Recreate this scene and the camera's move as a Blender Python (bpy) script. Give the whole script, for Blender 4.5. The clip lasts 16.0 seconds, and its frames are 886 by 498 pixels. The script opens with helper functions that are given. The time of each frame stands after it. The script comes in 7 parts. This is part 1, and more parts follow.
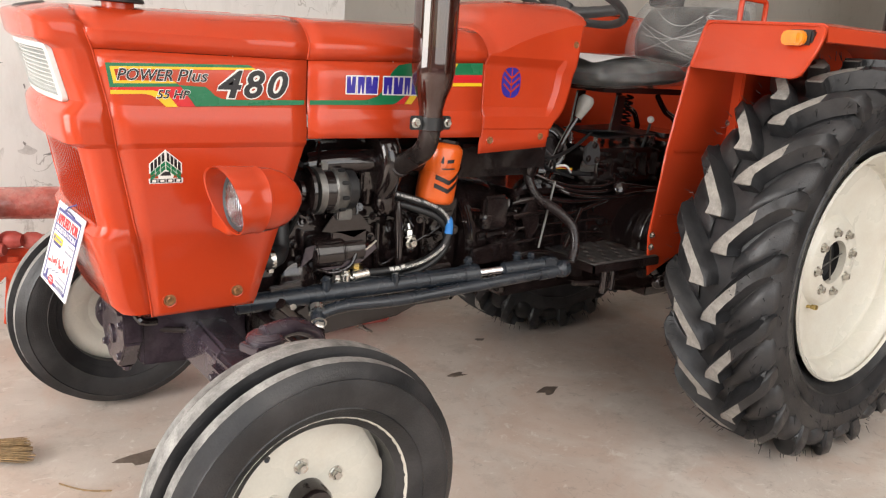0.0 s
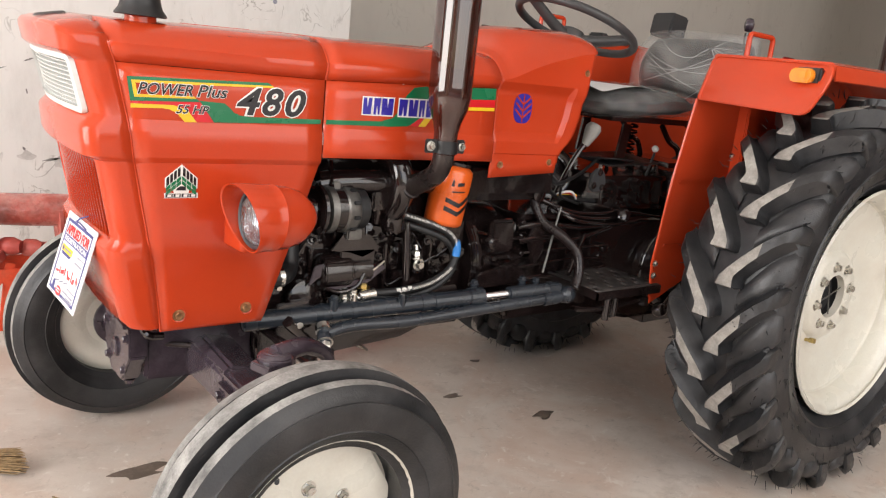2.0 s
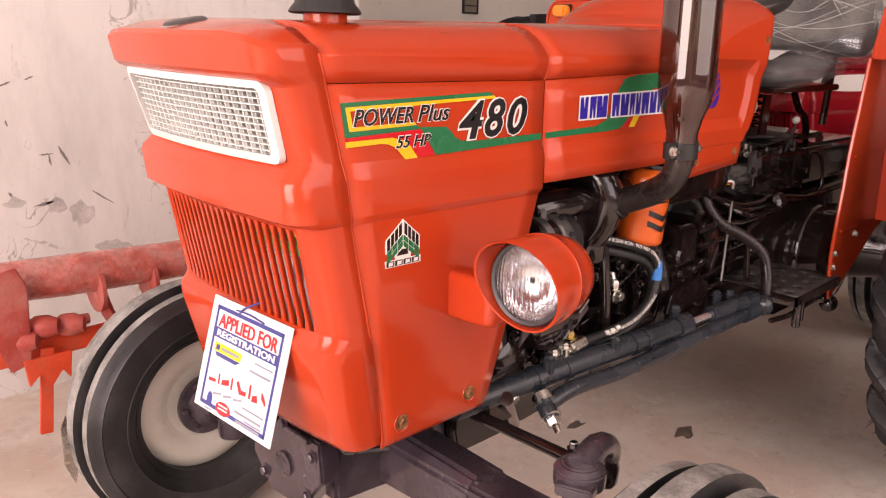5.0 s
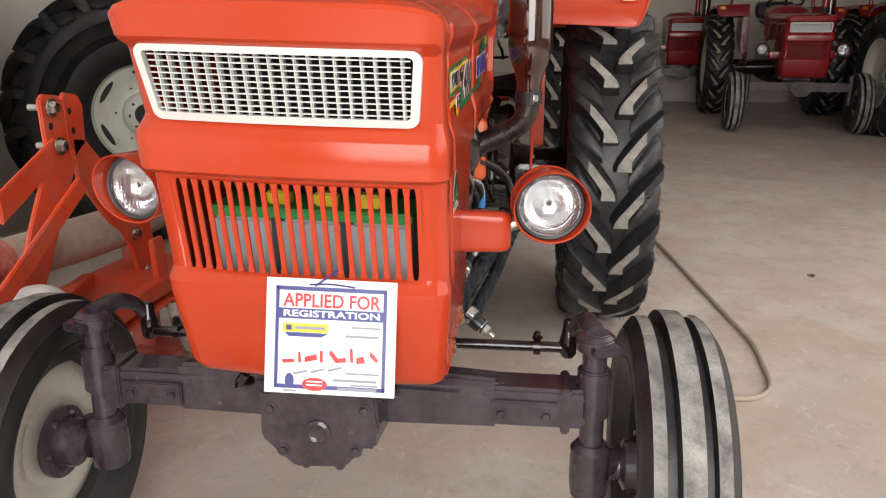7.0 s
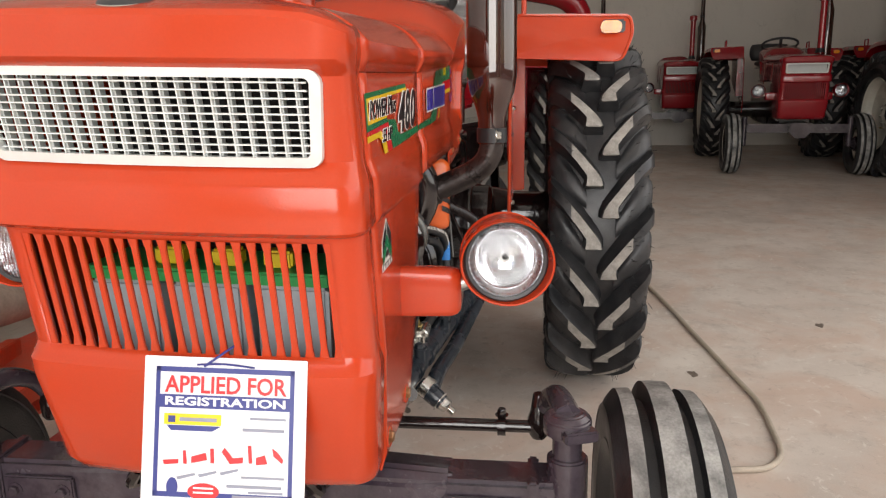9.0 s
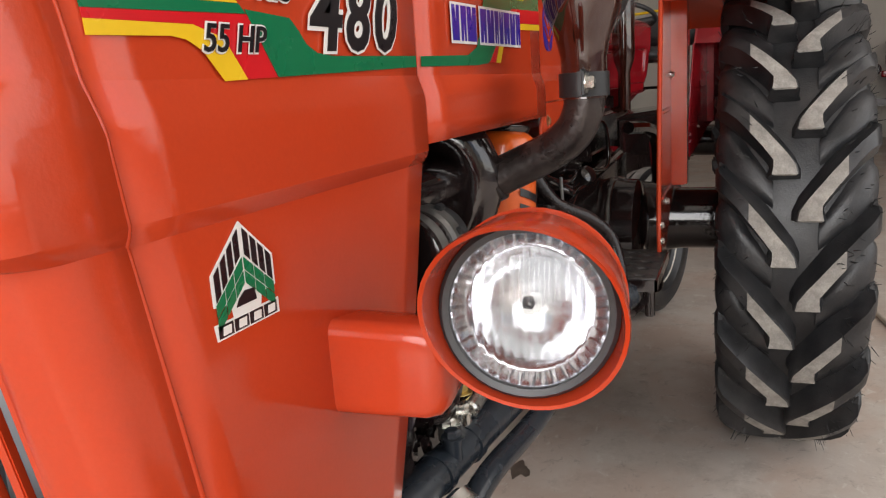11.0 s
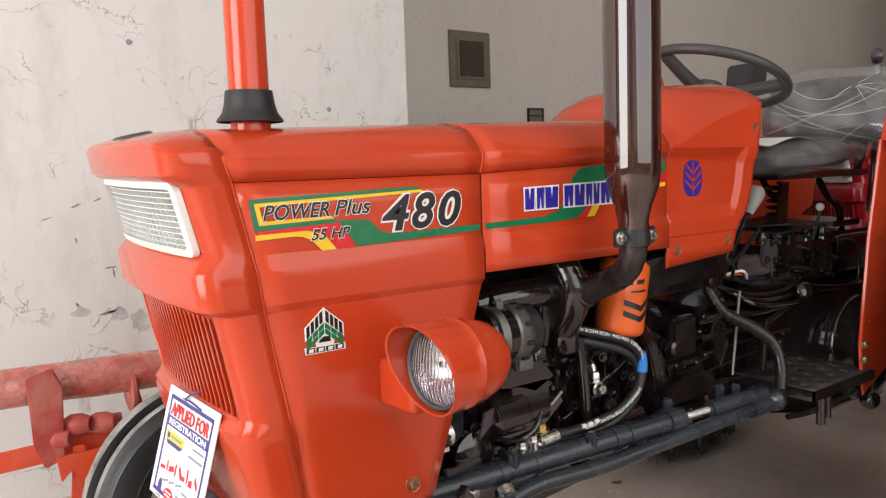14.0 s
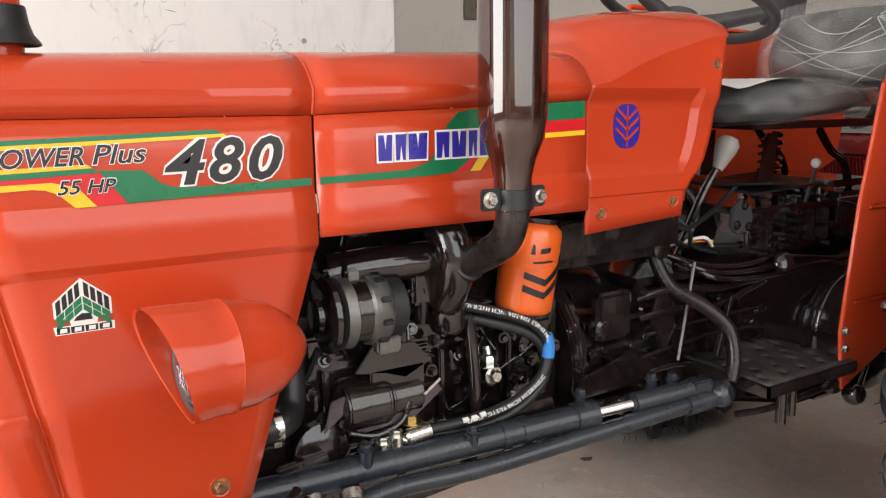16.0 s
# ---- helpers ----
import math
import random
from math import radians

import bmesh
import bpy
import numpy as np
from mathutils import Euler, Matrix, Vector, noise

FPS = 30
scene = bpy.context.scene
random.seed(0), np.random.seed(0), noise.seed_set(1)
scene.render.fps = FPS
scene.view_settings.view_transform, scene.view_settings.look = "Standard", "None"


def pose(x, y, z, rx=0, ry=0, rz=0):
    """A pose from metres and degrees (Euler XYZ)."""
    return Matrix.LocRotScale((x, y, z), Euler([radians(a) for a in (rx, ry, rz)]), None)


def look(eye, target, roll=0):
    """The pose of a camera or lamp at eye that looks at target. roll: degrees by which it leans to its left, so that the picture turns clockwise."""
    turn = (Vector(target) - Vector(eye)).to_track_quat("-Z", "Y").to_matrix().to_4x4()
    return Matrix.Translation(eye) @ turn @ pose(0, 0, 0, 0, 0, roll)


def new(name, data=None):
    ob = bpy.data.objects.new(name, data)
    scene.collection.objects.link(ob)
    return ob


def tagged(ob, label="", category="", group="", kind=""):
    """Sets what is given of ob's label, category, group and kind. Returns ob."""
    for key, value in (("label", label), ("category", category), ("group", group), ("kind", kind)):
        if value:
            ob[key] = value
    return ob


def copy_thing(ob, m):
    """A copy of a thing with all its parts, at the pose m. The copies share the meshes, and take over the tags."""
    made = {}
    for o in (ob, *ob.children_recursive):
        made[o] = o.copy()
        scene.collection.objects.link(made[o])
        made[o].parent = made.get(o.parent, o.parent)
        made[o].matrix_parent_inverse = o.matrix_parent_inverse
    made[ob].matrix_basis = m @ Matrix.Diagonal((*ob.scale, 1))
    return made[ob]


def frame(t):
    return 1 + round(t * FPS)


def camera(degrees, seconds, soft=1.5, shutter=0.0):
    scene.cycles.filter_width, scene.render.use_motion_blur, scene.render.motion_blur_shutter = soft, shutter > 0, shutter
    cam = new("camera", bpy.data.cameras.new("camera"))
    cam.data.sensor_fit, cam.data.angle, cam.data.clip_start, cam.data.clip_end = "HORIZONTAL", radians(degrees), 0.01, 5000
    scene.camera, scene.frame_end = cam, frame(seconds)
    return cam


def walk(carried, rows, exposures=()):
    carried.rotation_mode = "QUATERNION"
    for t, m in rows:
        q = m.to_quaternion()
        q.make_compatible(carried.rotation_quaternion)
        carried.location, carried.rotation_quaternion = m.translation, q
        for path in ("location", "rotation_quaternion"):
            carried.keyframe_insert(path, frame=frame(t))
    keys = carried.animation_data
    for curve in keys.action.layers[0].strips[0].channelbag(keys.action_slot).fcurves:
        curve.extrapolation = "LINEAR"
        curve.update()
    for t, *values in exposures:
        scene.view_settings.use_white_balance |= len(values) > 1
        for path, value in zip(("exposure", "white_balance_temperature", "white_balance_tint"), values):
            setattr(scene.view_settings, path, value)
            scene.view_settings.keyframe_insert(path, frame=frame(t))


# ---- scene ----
cam = camera(60.1, 16.0, soft=1.2)
PATH = [
    (0, (-0.634, -2.026, 1.283), (0.517, -0.464, 0.797), 3.8),
    (0.5, (-0.629, -2.017, 1.295), (0.519, -0.46, 0.786), 3.9),
    (1, (-0.649, -1.999, 1.288), (0.507, -0.444, 0.791), 4.0),
    (1.5, (-0.671, -1.993, 1.288), (0.488, -0.438, 0.799), 4.1),
    (2, (-0.689, -1.984, 1.296), (0.498, -0.436, 0.854), 6.0),
    (2.5, (-0.703, -1.955, 1.295), (0.513, -0.418, 0.897), 6.8),
    (3, (-0.727, -1.915, 1.304), (0.527, -0.407, 0.91), 6.0),
    (3.5, (-0.779, -1.847, 1.314), (0.575, -0.424, 0.938), 6.2),
    (4, (-0.857, -1.701, 1.31), (0.548, -0.33, 0.925), 6.4),
    (4.5, (-0.882, -1.453, 1.295), (0.432, -0.013, 0.848), 3.9),
    (4.7, (-0.885, -1.331, 1.294), (0.404, 0.125, 0.825), 2.1),
    (6.8, (-1.481, -0.474, 1.293), (0.408, -0.173, 0.71), -0.5),
    (7, (-1.519, -0.397, 1.293), (0.388, -0.17, 0.733), -0.1),
    (7.5, (-1.556, -0.233, 1.289), (0.368, -0.189, 0.742), 0.7),
    (8, (-1.566, -0.218, 1.284), (0.363, -0.186, 0.757), 1.2),
    (8.5, (-1.442, -0.338, 1.26), (0.496, -0.187, 0.787), -0.6),
    (8.7, (-1.373, -0.411, 1.258), (0.565, -0.227, 0.798), -0.7),
    (10.8, (-0.566, -0.594, 1.11), (1.275, 0.086, 0.722), -4.1),
    (11, (-0.567, -0.583, 1.119), (1.254, 0.14, 0.713), -3.8),
    (11.5, (-0.643, -0.642, 1.228), (1.087, 0.282, 0.835), -0.8),
    (12, (-0.706, -0.748, 1.262), (0.884, 0.418, 0.928), -0.4),
    (12.5, (-0.818, -0.94, 1.27), (0.647, 0.385, 0.959), 0.2),
    (13, (-0.853, -1.117, 1.28), (0.523, 0.293, 0.938), -1.0),
    (13.5, (-0.785, -1.289, 1.275), (0.536, 0.183, 0.978), -1.5),
    (14, (-0.702, -1.412, 1.26), (0.455, 0.206, 1.058), -2.0),
    (14.5, (-0.635, -1.438, 1.25), (0.511, 0.183, 1.008), -2.9),
    (15, (-0.497, -1.383, 1.24), (0.61, 0.262, 0.977), -0.9),
    (15.5, (-0.352, -1.348, 1.256), (0.744, 0.29, 0.921), -0.9),
    (16, (-0.221, -1.392, 1.254), (0.781, 0.303, 0.903), -0.9),
]
walk(cam, [(t, look(*p)) for t, *p in PATH], [
    (0, 0.06, 6750, 11), (2, 0.05, 6750, 12), (3.2, 0.02, 8100, 35), (4.7, 0.02, 7900, 34), (6.6, -0.33, 6750, 11), (8.7, -0.33, 6750, 11),
    (11, -0.32, 6600, 11), (11.5, -0.32, 6600, 11), (12.5, -0.36, 6600, 11), (13.5, -0.23, 6600, 11), (15, -0.07, 6600, 11), (16, 0.1, 6600, 11)])

# ---- world, light ----
world = bpy.data.worlds.new("world")
scene.world = world
world.use_nodes = True
wn = world.node_tree.nodes
sky = wn.new("ShaderNodeTexSky")
sky.sky_type = 'NISHITA'
sky.sun_disc = False
sky.sun_elevation, sky.sun_rotation = radians(48), radians(250)
wn["Background"].inputs[1].default_value = 0.12
world.node_tree.links.new(sky.outputs[0], wn["Background"].inputs[0])

sun = new("sun", bpy.data.lights.new("sun", 'SUN'))
sun.data.energy, sun.data.angle, sun.data.color = 2.5, radians(0.5), (1, 0.95, 0.88)
sun.matrix_world = look((-20, 12, 26), (0, 0, 0))


def area_lamp(name, place, target, w, h, watts, colour):
    d = bpy.data.lights.new(name, 'AREA')
    d.shape, d.size, d.size_y, d.energy, d.color = 'RECTANGLE', w, h, watts, colour
    o = new(name, d)
    o.matrix_world = look(place, target)
    return o


# daylight through the two open shutters of the hall
area_lamp("shutter_daylight", (-4.9, -1.0, 2.2), (-0.5, -1.0, 1.0), 3.2, 3.4, 300, (1.0, 0.985, 0.965))
area_lamp("side_daylight", (0.8, -4.8, 2.6), (1.2, -2.4, 0.8), 6.0, 4.2, 195, (1.0, 0.985, 0.965))

# ---- materials ----
MATS = {}


def mat(name, colour, rough=0.5, metal=0.0, var=0.12, scale=6.0, fine=90.0, bump=0.0, coat=0.0, dust=None, dust_amount=0.0, dust_scale=9.0, rvar=0.1, spec=0.5, stretch=None):
    """Paint, metal, rubber: colour varies at two scales, dust lies in patches, fine relief."""
    if name in MATS:
        return MATS[name]
    m = bpy.data.materials.new(name)
    m.use_nodes = True
    nt = m.node_tree
    N, L = nt.nodes, nt.links
    bsdf = N["Principled BSDF"]
    tc = N.new("ShaderNodeTexCoord")
    src = tc.outputs["Object"]
    if stretch:
        mp = N.new("ShaderNodeMapping")
        mp.inputs["Scale"].default_value = stretch
        L.new(src, mp.inputs[0])
        src = mp.outputs[0]
    n1 = N.new("ShaderNodeTexNoise")
    n1.inputs["Scale"].default_value, n1.inputs["Detail"].default_value = scale, 6
    n2 = N.new("ShaderNodeTexNoise")
    n2.inputs["Scale"].default_value, n2.inputs["Detail"].default_value = fine, 3
    L.new(src, n1.inputs[0]), L.new(src, n2.inputs[0])
    ramp = N.new("ShaderNodeMapRange")
    ramp.inputs[1].default_value, ramp.inputs[2].default_value = 0.3, 0.7
    ramp.inputs[3].default_value, ramp.inputs[4].default_value = 1 - var, 1 + var
    L.new(n1.outputs[0], ramp.inputs[0])
    ramp2 = N.new("ShaderNodeMapRange")
    ramp2.inputs[1].default_value, ramp2.inputs[2].default_value = 0.3, 0.7
    ramp2.inputs[3].default_value, ramp2.inputs[4].default_value = 1 - var * 0.5, 1 + var * 0.5
    L.new(n2.outputs[0], ramp2.inputs[0])
    mul = N.new("ShaderNodeMath")
    mul.operation = 'MULTIPLY'
    L.new(ramp.outputs[0], mul.inputs[0]), L.new(ramp2.outputs[0], mul.inputs[1])
    vm = N.new("ShaderNodeVectorMath")
    vm.operation = 'SCALE'
    vm.inputs[0].default_value = colour
    L.new(mul.outputs[0], vm.inputs["Scale"])
    out = vm.outputs[0]
    if dust:
        n3 = N.new("ShaderNodeTexNoise")
        n3.inputs["Scale"].default_value, n3.inputs["Detail"].default_value, n3.inputs["Roughness"].default_value = dust_scale, 8, 0.65
        L.new(src, n3.inputs[0])
        r3 = N.new("ShaderNodeMapRange")
        r3.inputs[1].default_value, r3.inputs[2].default_value = 0.42, 0.72
        r3.inputs[3].default_value, r3.inputs[4].default_value = 0.0, dust_amount
        L.new(n3.outputs[0], r3.inputs[0])
        mx = N.new("ShaderNodeMix")
        mx.data_type = 'RGBA'
        L.new(r3.outputs[0], mx.inputs[0])
        L.new(out, mx.inputs[6])
        mx.inputs[7].default_value = (*dust, 1)
        out = mx.outputs[2]
    L.new(out, bsdf.inputs["Base Color"])
    rr = N.new("ShaderNodeMapRange")
    rr.inputs[1].default_value, rr.inputs[2].default_value = 0.3, 0.7
    rr.inputs[3].default_value, rr.inputs[4].default_value = max(0.02, rough - rvar), min(1, rough + rvar)
    L.new(n1.outputs[0], rr.inputs[0])
    L.new(rr.outputs[0], bsdf.inputs["Roughness"])
    bsdf.inputs["Metallic"].default_value = metal
    bsdf.inputs["Specular IOR Level"].default_value = spec
    bsdf.inputs["Coat Weight"].default_value = coat
    bsdf.inputs["Coat Roughness"].default_value = 0.04
    if bump:
        b = N.new("ShaderNodeBump")
        b.inputs["Strength"].default_value, b.inputs["Distance"].default_value = 0.6, bump
        L.new(n2.outputs[0], b.inputs["Height"])
        L.new(b.outputs[0], bsdf.inputs["Normal"])
    MATS[name] = m
    return m


def glassy(name, colour, rough, alpha_mix, ior=1.45):
    """Thin clear plastic or glass: a glossy film over what lies behind."""
    m = bpy.data.materials.new(name)
    m.use_nodes = True
    N, L = m.node_tree.nodes, m.node_tree.links
    N.remove(N["Principled BSDF"])
    out = N["Material Output"]
    tr = N.new("ShaderNodeBsdfTransparent")
    tr.inputs[0].default_value = (*colour, 1)
    gl = N.new("ShaderNodeBsdfGlossy")
    gl.inputs["Roughness"].default_value = rough
    df = N.new("ShaderNodeBsdfDiffuse")
    df.inputs[0].default_value = (0.75, 0.76, 0.76, 1)
    m1 = N.new("ShaderNodeMixShader")
    m1.inputs[0].default_value = 0.5
    L.new(gl.outputs[0], m1.inputs[1]), L.new(df.outputs[0], m1.inputs[2])
    m2 = N.new("ShaderNodeMixShader")
    tc = N.new("ShaderNodeTexCoord")
    nz = N.new("ShaderNodeTexNoise")
    nz.inputs["Scale"].default_value, nz.inputs["Detail"].default_value = 14, 5
    L.new(tc.outputs["Object"], nz.inputs[0])
    mr = N.new("ShaderNodeMapRange")
    mr.inputs[1].default_value, mr.inputs[2].default_value = 0.35, 0.75
    mr.inputs[3].default_value, mr.inputs[4].default_value = alpha_mix * 0.5, alpha_mix * 1.7
    L.new(nz.outputs[0], mr.inputs[0])
    L.new(mr.outputs[0], m2.inputs[0])
    L.new(tr.outputs[0], m2.inputs[1]), L.new(m1.outputs[0], m2.inputs[2])
    L.new(m2.outputs[0], out.inputs[0])
    return m


def plaster(name, colour, stain, amount, scale=1.2, streak=True):
    """Painted plaster with vertical dirt streaks, scuffs and a faint unevenness."""
    m = bpy.data.materials.new(name)
    m.use_nodes = True
    N, L = m.node_tree.nodes, m.node_tree.links
    bsdf = N["Principled BSDF"]
    tc = N.new("ShaderNodeTexCoord")
    mp = N.new("ShaderNodeMapping")
    mp.inputs["Scale"].default_value = (1, 1, 0.35)
    L.new(tc.outputs["Object"], mp.inputs[0])
    a = N.new("ShaderNodeTexNoise")
    a.inputs["Scale"].default_value, a.inputs["Detail"].default_value, a.inputs["Roughness"].default_value = scale * 2, 9, 0.7
    L.new(mp.outputs[0], a.inputs[0])
    b = N.new("ShaderNodeTexNoise")
    b.inputs["Scale"].default_value, b.inputs["Detail"].default_value, b.inputs["Roughness"].default_value = scale * 9, 8, 0.75
    L.new(mp.outputs[0], b.inputs[0])
    r1 = N.new("ShaderNodeMapRange")
    r1.inputs[1].default_value, r1.inputs[2].default_value, r1.inputs[4].default_value = 0.5, 0.78, amount
    L.new(a.outputs[0], r1.inputs[0])
    r2 = N.new("ShaderNodeMapRange")
    r2.inputs[1].default_value, r2.inputs[2].default_value, r2.inputs[4].default_value = 0.60, 0.70, amount * 1.3
    L.new(b.outputs[0], r2.inputs[0])
    mx0 = N.new("ShaderNodeMath")
    mx0.operation = 'MAXIMUM'
    L.new(r1.outputs[0], mx0.inputs[0]), L.new(r2.outputs[0], mx0.inputs[1])
    # short scuffs: thin level lines of a warped noise, only here and there
    c = N.new("ShaderNodeTexNoise")
    c.inputs["Scale"].default_value, c.inputs["Detail"].default_value, c.inputs["Distortion"].default_value = scale * 4.5, 4, 1.2
    L.new(tc.outputs["Object"], c.inputs[0])
    ab = N.new("ShaderNodeMath")
    ab.operation = 'SUBTRACT'
    ab.inputs[1].default_value = 0.5
    L.new(c.outputs[0], ab.inputs[0])
    ab2 = N.new("ShaderNodeMath")
    ab2.operation = 'ABSOLUTE'
    L.new(ab.outputs[0], ab2.inputs[0])
    ln = N.new("ShaderNodeMapRange")
    ln.inputs[1].default_value, ln.inputs[2].default_value, ln.inputs[3].default_value, ln.inputs[4].default_value = 0.002, 0.012, amount * 1.5, 0
    L.new(ab2.outputs[0], ln.inputs[0])
    d = N.new("ShaderNodeTexNoise")
    d.inputs["Scale"].default_value, d.inputs["Detail"].default_value = scale * 3.1, 3
    L.new(tc.outputs["Object"], d.inputs[0])
    dm = N.new("ShaderNodeMapRange")
    dm.inputs[1].default_value, dm.inputs[2].default_value = 0.51, 0.60
    L.new(d.outputs[0], dm.inputs[0])
    sc = N.new("ShaderNodeMath")
    sc.operation = 'MULTIPLY'
    L.new(ln.outputs[0], sc.inputs[0]), L.new(dm.outputs[0], sc.inputs[1])
    mx = N.new("ShaderNodeMath")
    mx.operation = 'MAXIMUM'
    L.new(mx0.outputs[0], mx.inputs[0]), L.new(sc.outputs[0], mx.inputs[1])
    mix = N.new("ShaderNodeMix")
    mix.data_type = 'RGBA'
    L.new(mx.outputs[0], mix.inputs[0])
    mix.inputs[6].default_value, mix.inputs[7].default_value = (*colour, 1), (*stain, 1)
    L.new(mix.outputs[2], bsdf.inputs["Base Color"])
    bsdf.inputs["Roughness"].default_value = 0.7
    bp = N.new("ShaderNodeBump")
    bp.inputs["Strength"].default_value, bp.inputs["Distance"].default_value = 0.3, 0.004
    L.new(b.outputs[0], bp.inputs["Height"])
    L.new(bp.outputs[0], bsdf.inputs["Normal"])
    return m


def concrete(name):
    """Worn concrete slab: warm beige grey, large stains, oil spots, fine grit, a dull sheen."""
    m = bpy.data.materials.new(name)
    m.use_nodes = True
    N, L = m.node_tree.nodes, m.node_tree.links
    bsdf = N["Principled BSDF"]
    tc = N.new("ShaderNodeTexCoord")

    def noise_at(scale, detail, rough, dist=0.0):
        n = N.new("ShaderNodeTexNoise")
        n.inputs["Scale"].default_value, n.inputs["Detail"].default_value = scale, detail
        n.inputs["Roughness"].default_value, n.inputs["Distortion"].default_value = rough, dist
        L.new(tc.outputs["Object"], n.inputs[0])
        return n.outputs[0]

    def ranged(src, a, b, lo, hi):
        r = N.new("ShaderNodeMapRange")
        r.inputs[1].default_value, r.inputs[2].default_value, r.inputs[3].default_value, r.inputs[4].default_value = a, b, lo, hi
        L.new(src, r.inputs[0])
        return r.outputs[0]

    def mixed(fac, a, b):
        x = N.new("ShaderNodeMix")
        x.data_type = 'RGBA'
        L.new(fac, x.inputs[0])
        for k, v in ((6, a), (7, b)):
            if isinstance(v, tuple):
                x.inputs[k].default_value = (*v, 1)
            else:
                L.new(v, x.inputs[k])
        return x.outputs[2]

    big, mid, grit = noise_at(1.1, 7, 0.62, 0.4), noise_at(6, 8, 0.7), noise_at(140, 3, 0.6)
    c = mixed(ranged(big, 0.35, 0.68, 0, 1), (0.50, 0.43, 0.375), (0.72, 0.655, 0.59))
    c = mixed(ranged(mid, 0.52, 0.75, 0, 0.8), c, (0.38, 0.32, 0.275))
    c = mixed(ranged(grit, 0.3, 0.7, 0, 0.22), c, (0.70, 0.64, 0.58))
    c = mixed(ranged(noise_at(2.3, 5, 0.6, 0.8), 0.45, 0.65, 0, 0.75), c, (0.58, 0.44, 0.36))
    c = mixed(ranged(noise_at(14, 9, 0.8, 1.5), 0.56, 0.68, 0, 0.6), c, (0.30, 0.245, 0.205))
    c = mixed(ranged(noise_at(9, 6, 0.75, 2.0), 0.58, 0.66, 0, 0.6), c, (0.76, 0.72, 0.66))
    L.new(c, bsdf.inputs["Base Color"])
    L.new(ranged(mid, 0.3, 0.7, 0.34, 0.55), bsdf.inputs["Roughness"])
    bsdf.inputs["Specular IOR Level"].default_value = 0.35
    bp = N.new("ShaderNodeBump")
    bp.inputs["Strength"].default_value, bp.inputs["Distance"].default_value = 0.25, 0.002
    L.new(grit, bp.inputs["Height"])
    L.new(bp.outputs[0], bsdf.inputs["Normal"])
    return m


ORANGE = mat("orange_paint", (0.52, 0.050, 0.0145), 0.15, var=0.04, scale=3, fine=300, bump=0.0002, coat=0.12, rvar=0.03, dust=(0.50, 0.13, 0.07), dust_amount=0.07, dust_scale=5, spec=0.42)
DULL_ORANGE = mat("implement_orange", (0.72, 0.075, 0.025), 0.42, var=0.14, scale=7, fine=120, bump=0.001, dust=(0.5, 0.2, 0.14), dust_amount=0.5, dust_scale=6)
DUSTY_RED = mat("dusty_red_oxide", (0.45, 0.06, 0.045), 0.6, var=0.2, scale=9, bump=0.002, dust=(0.42, 0.27, 0.22), dust_amount=0.6)
RED = mat("red_paint", (0.27, 0.006, 0.012), 0.24, var=0.06, scale=3, fine=300, coat=0.4, rvar=0.05)
ENGINE = mat("engine_black_brown_paint", (0.0125, 0.0078, 0.0076), 0.11, var=0.3, scale=16, fine=45, bump=0.0016, coat=0.5, rvar=0.05, dust=(0.05, 0.036, 0.032), dust_amount=0.06, dust_scale=15)
PIPE = mat("worn_exhaust_iron", (0.026, 0.019, 0.018), 0.30, metal=0.4, var=0.3, scale=18, bump=0.0015, dust=(0.16, 0.135, 0.12), dust_amount=0.28, dust_scale=22)
LEVER = mat("brown_lever_paint", (0.014, 0.009, 0.009), 0.26, var=0.3, scale=18, bump=0.0007, spec=0.35)
FOOT = mat("dusty_footplate", (0.03, 0.027, 0.026), 0.45, var=0.3, scale=20, bump=0.001, dust=(0.15, 0.13, 0.12), dust_amount=0.45, dust_scale=8)
AXLE = mat("axle_brown_paint", (0.036, 0.025, 0.034), 0.20, var=0.2, scale=12, fine=140, bump=0.0010, coat=0.3, dust=(0.18, 0.16, 0.18), dust_amount=0.28, dust_scale=11)
SLATE = mat("slate_blue_cylinder_paint", (0.015, 0.020, 0.027), 0.26, var=0.15, scale=14, bump=0.0006, dust=(0.08, 0.08, 0.09), dust_amount=0.15)
SCUFF = mat("dark_scuff", (0.20, 0.19, 0.18), 0.8, var=0.3, scale=40)
SMUDGE = mat("pale_smudge", (0.52, 0.50, 0.48), 0.8, var=0.2, scale=20)
STEEL = mat("zinc_plated_steel", (0.62, 0.61, 0.57), 0.28, metal=1.0, var=0.12, scale=40, bump=0.0004)
BRASS = mat("yellow_zinc", (0.55, 0.42, 0.17), 0.35, metal=1.0, var=0.2, scale=60)
DULLZINC = mat("paint_smeared_zinc", (0.34, 0.17, 0.08), 0.45, metal=0.7, var=0.35, scale=90, bump=0.0006)
ALU = mat("cast_aluminium", (0.17, 0.165, 0.155), 0.42, metal=0.7, var=0.25, scale=30, bump=0.001)
EXHAUST = mat("brown_lacquered_pipe", (0.030, 0.0078, 0.0050), 0.035, var=0.15, scale=10, fine=300, coat=0.3, rvar=0.012, spec=0.9)
RUBBER = mat("tyre_rubber", (0.013, 0.0138, 0.0155), 0.40, var=0.25, scale=8, fine=200, bump=0.0012, dust=(0.085, 0.080, 0.080), dust_amount=0.45, dust_scale=7, spec=0.5)
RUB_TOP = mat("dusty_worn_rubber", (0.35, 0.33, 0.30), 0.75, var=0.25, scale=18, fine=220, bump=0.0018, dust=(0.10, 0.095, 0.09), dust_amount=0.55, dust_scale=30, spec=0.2)
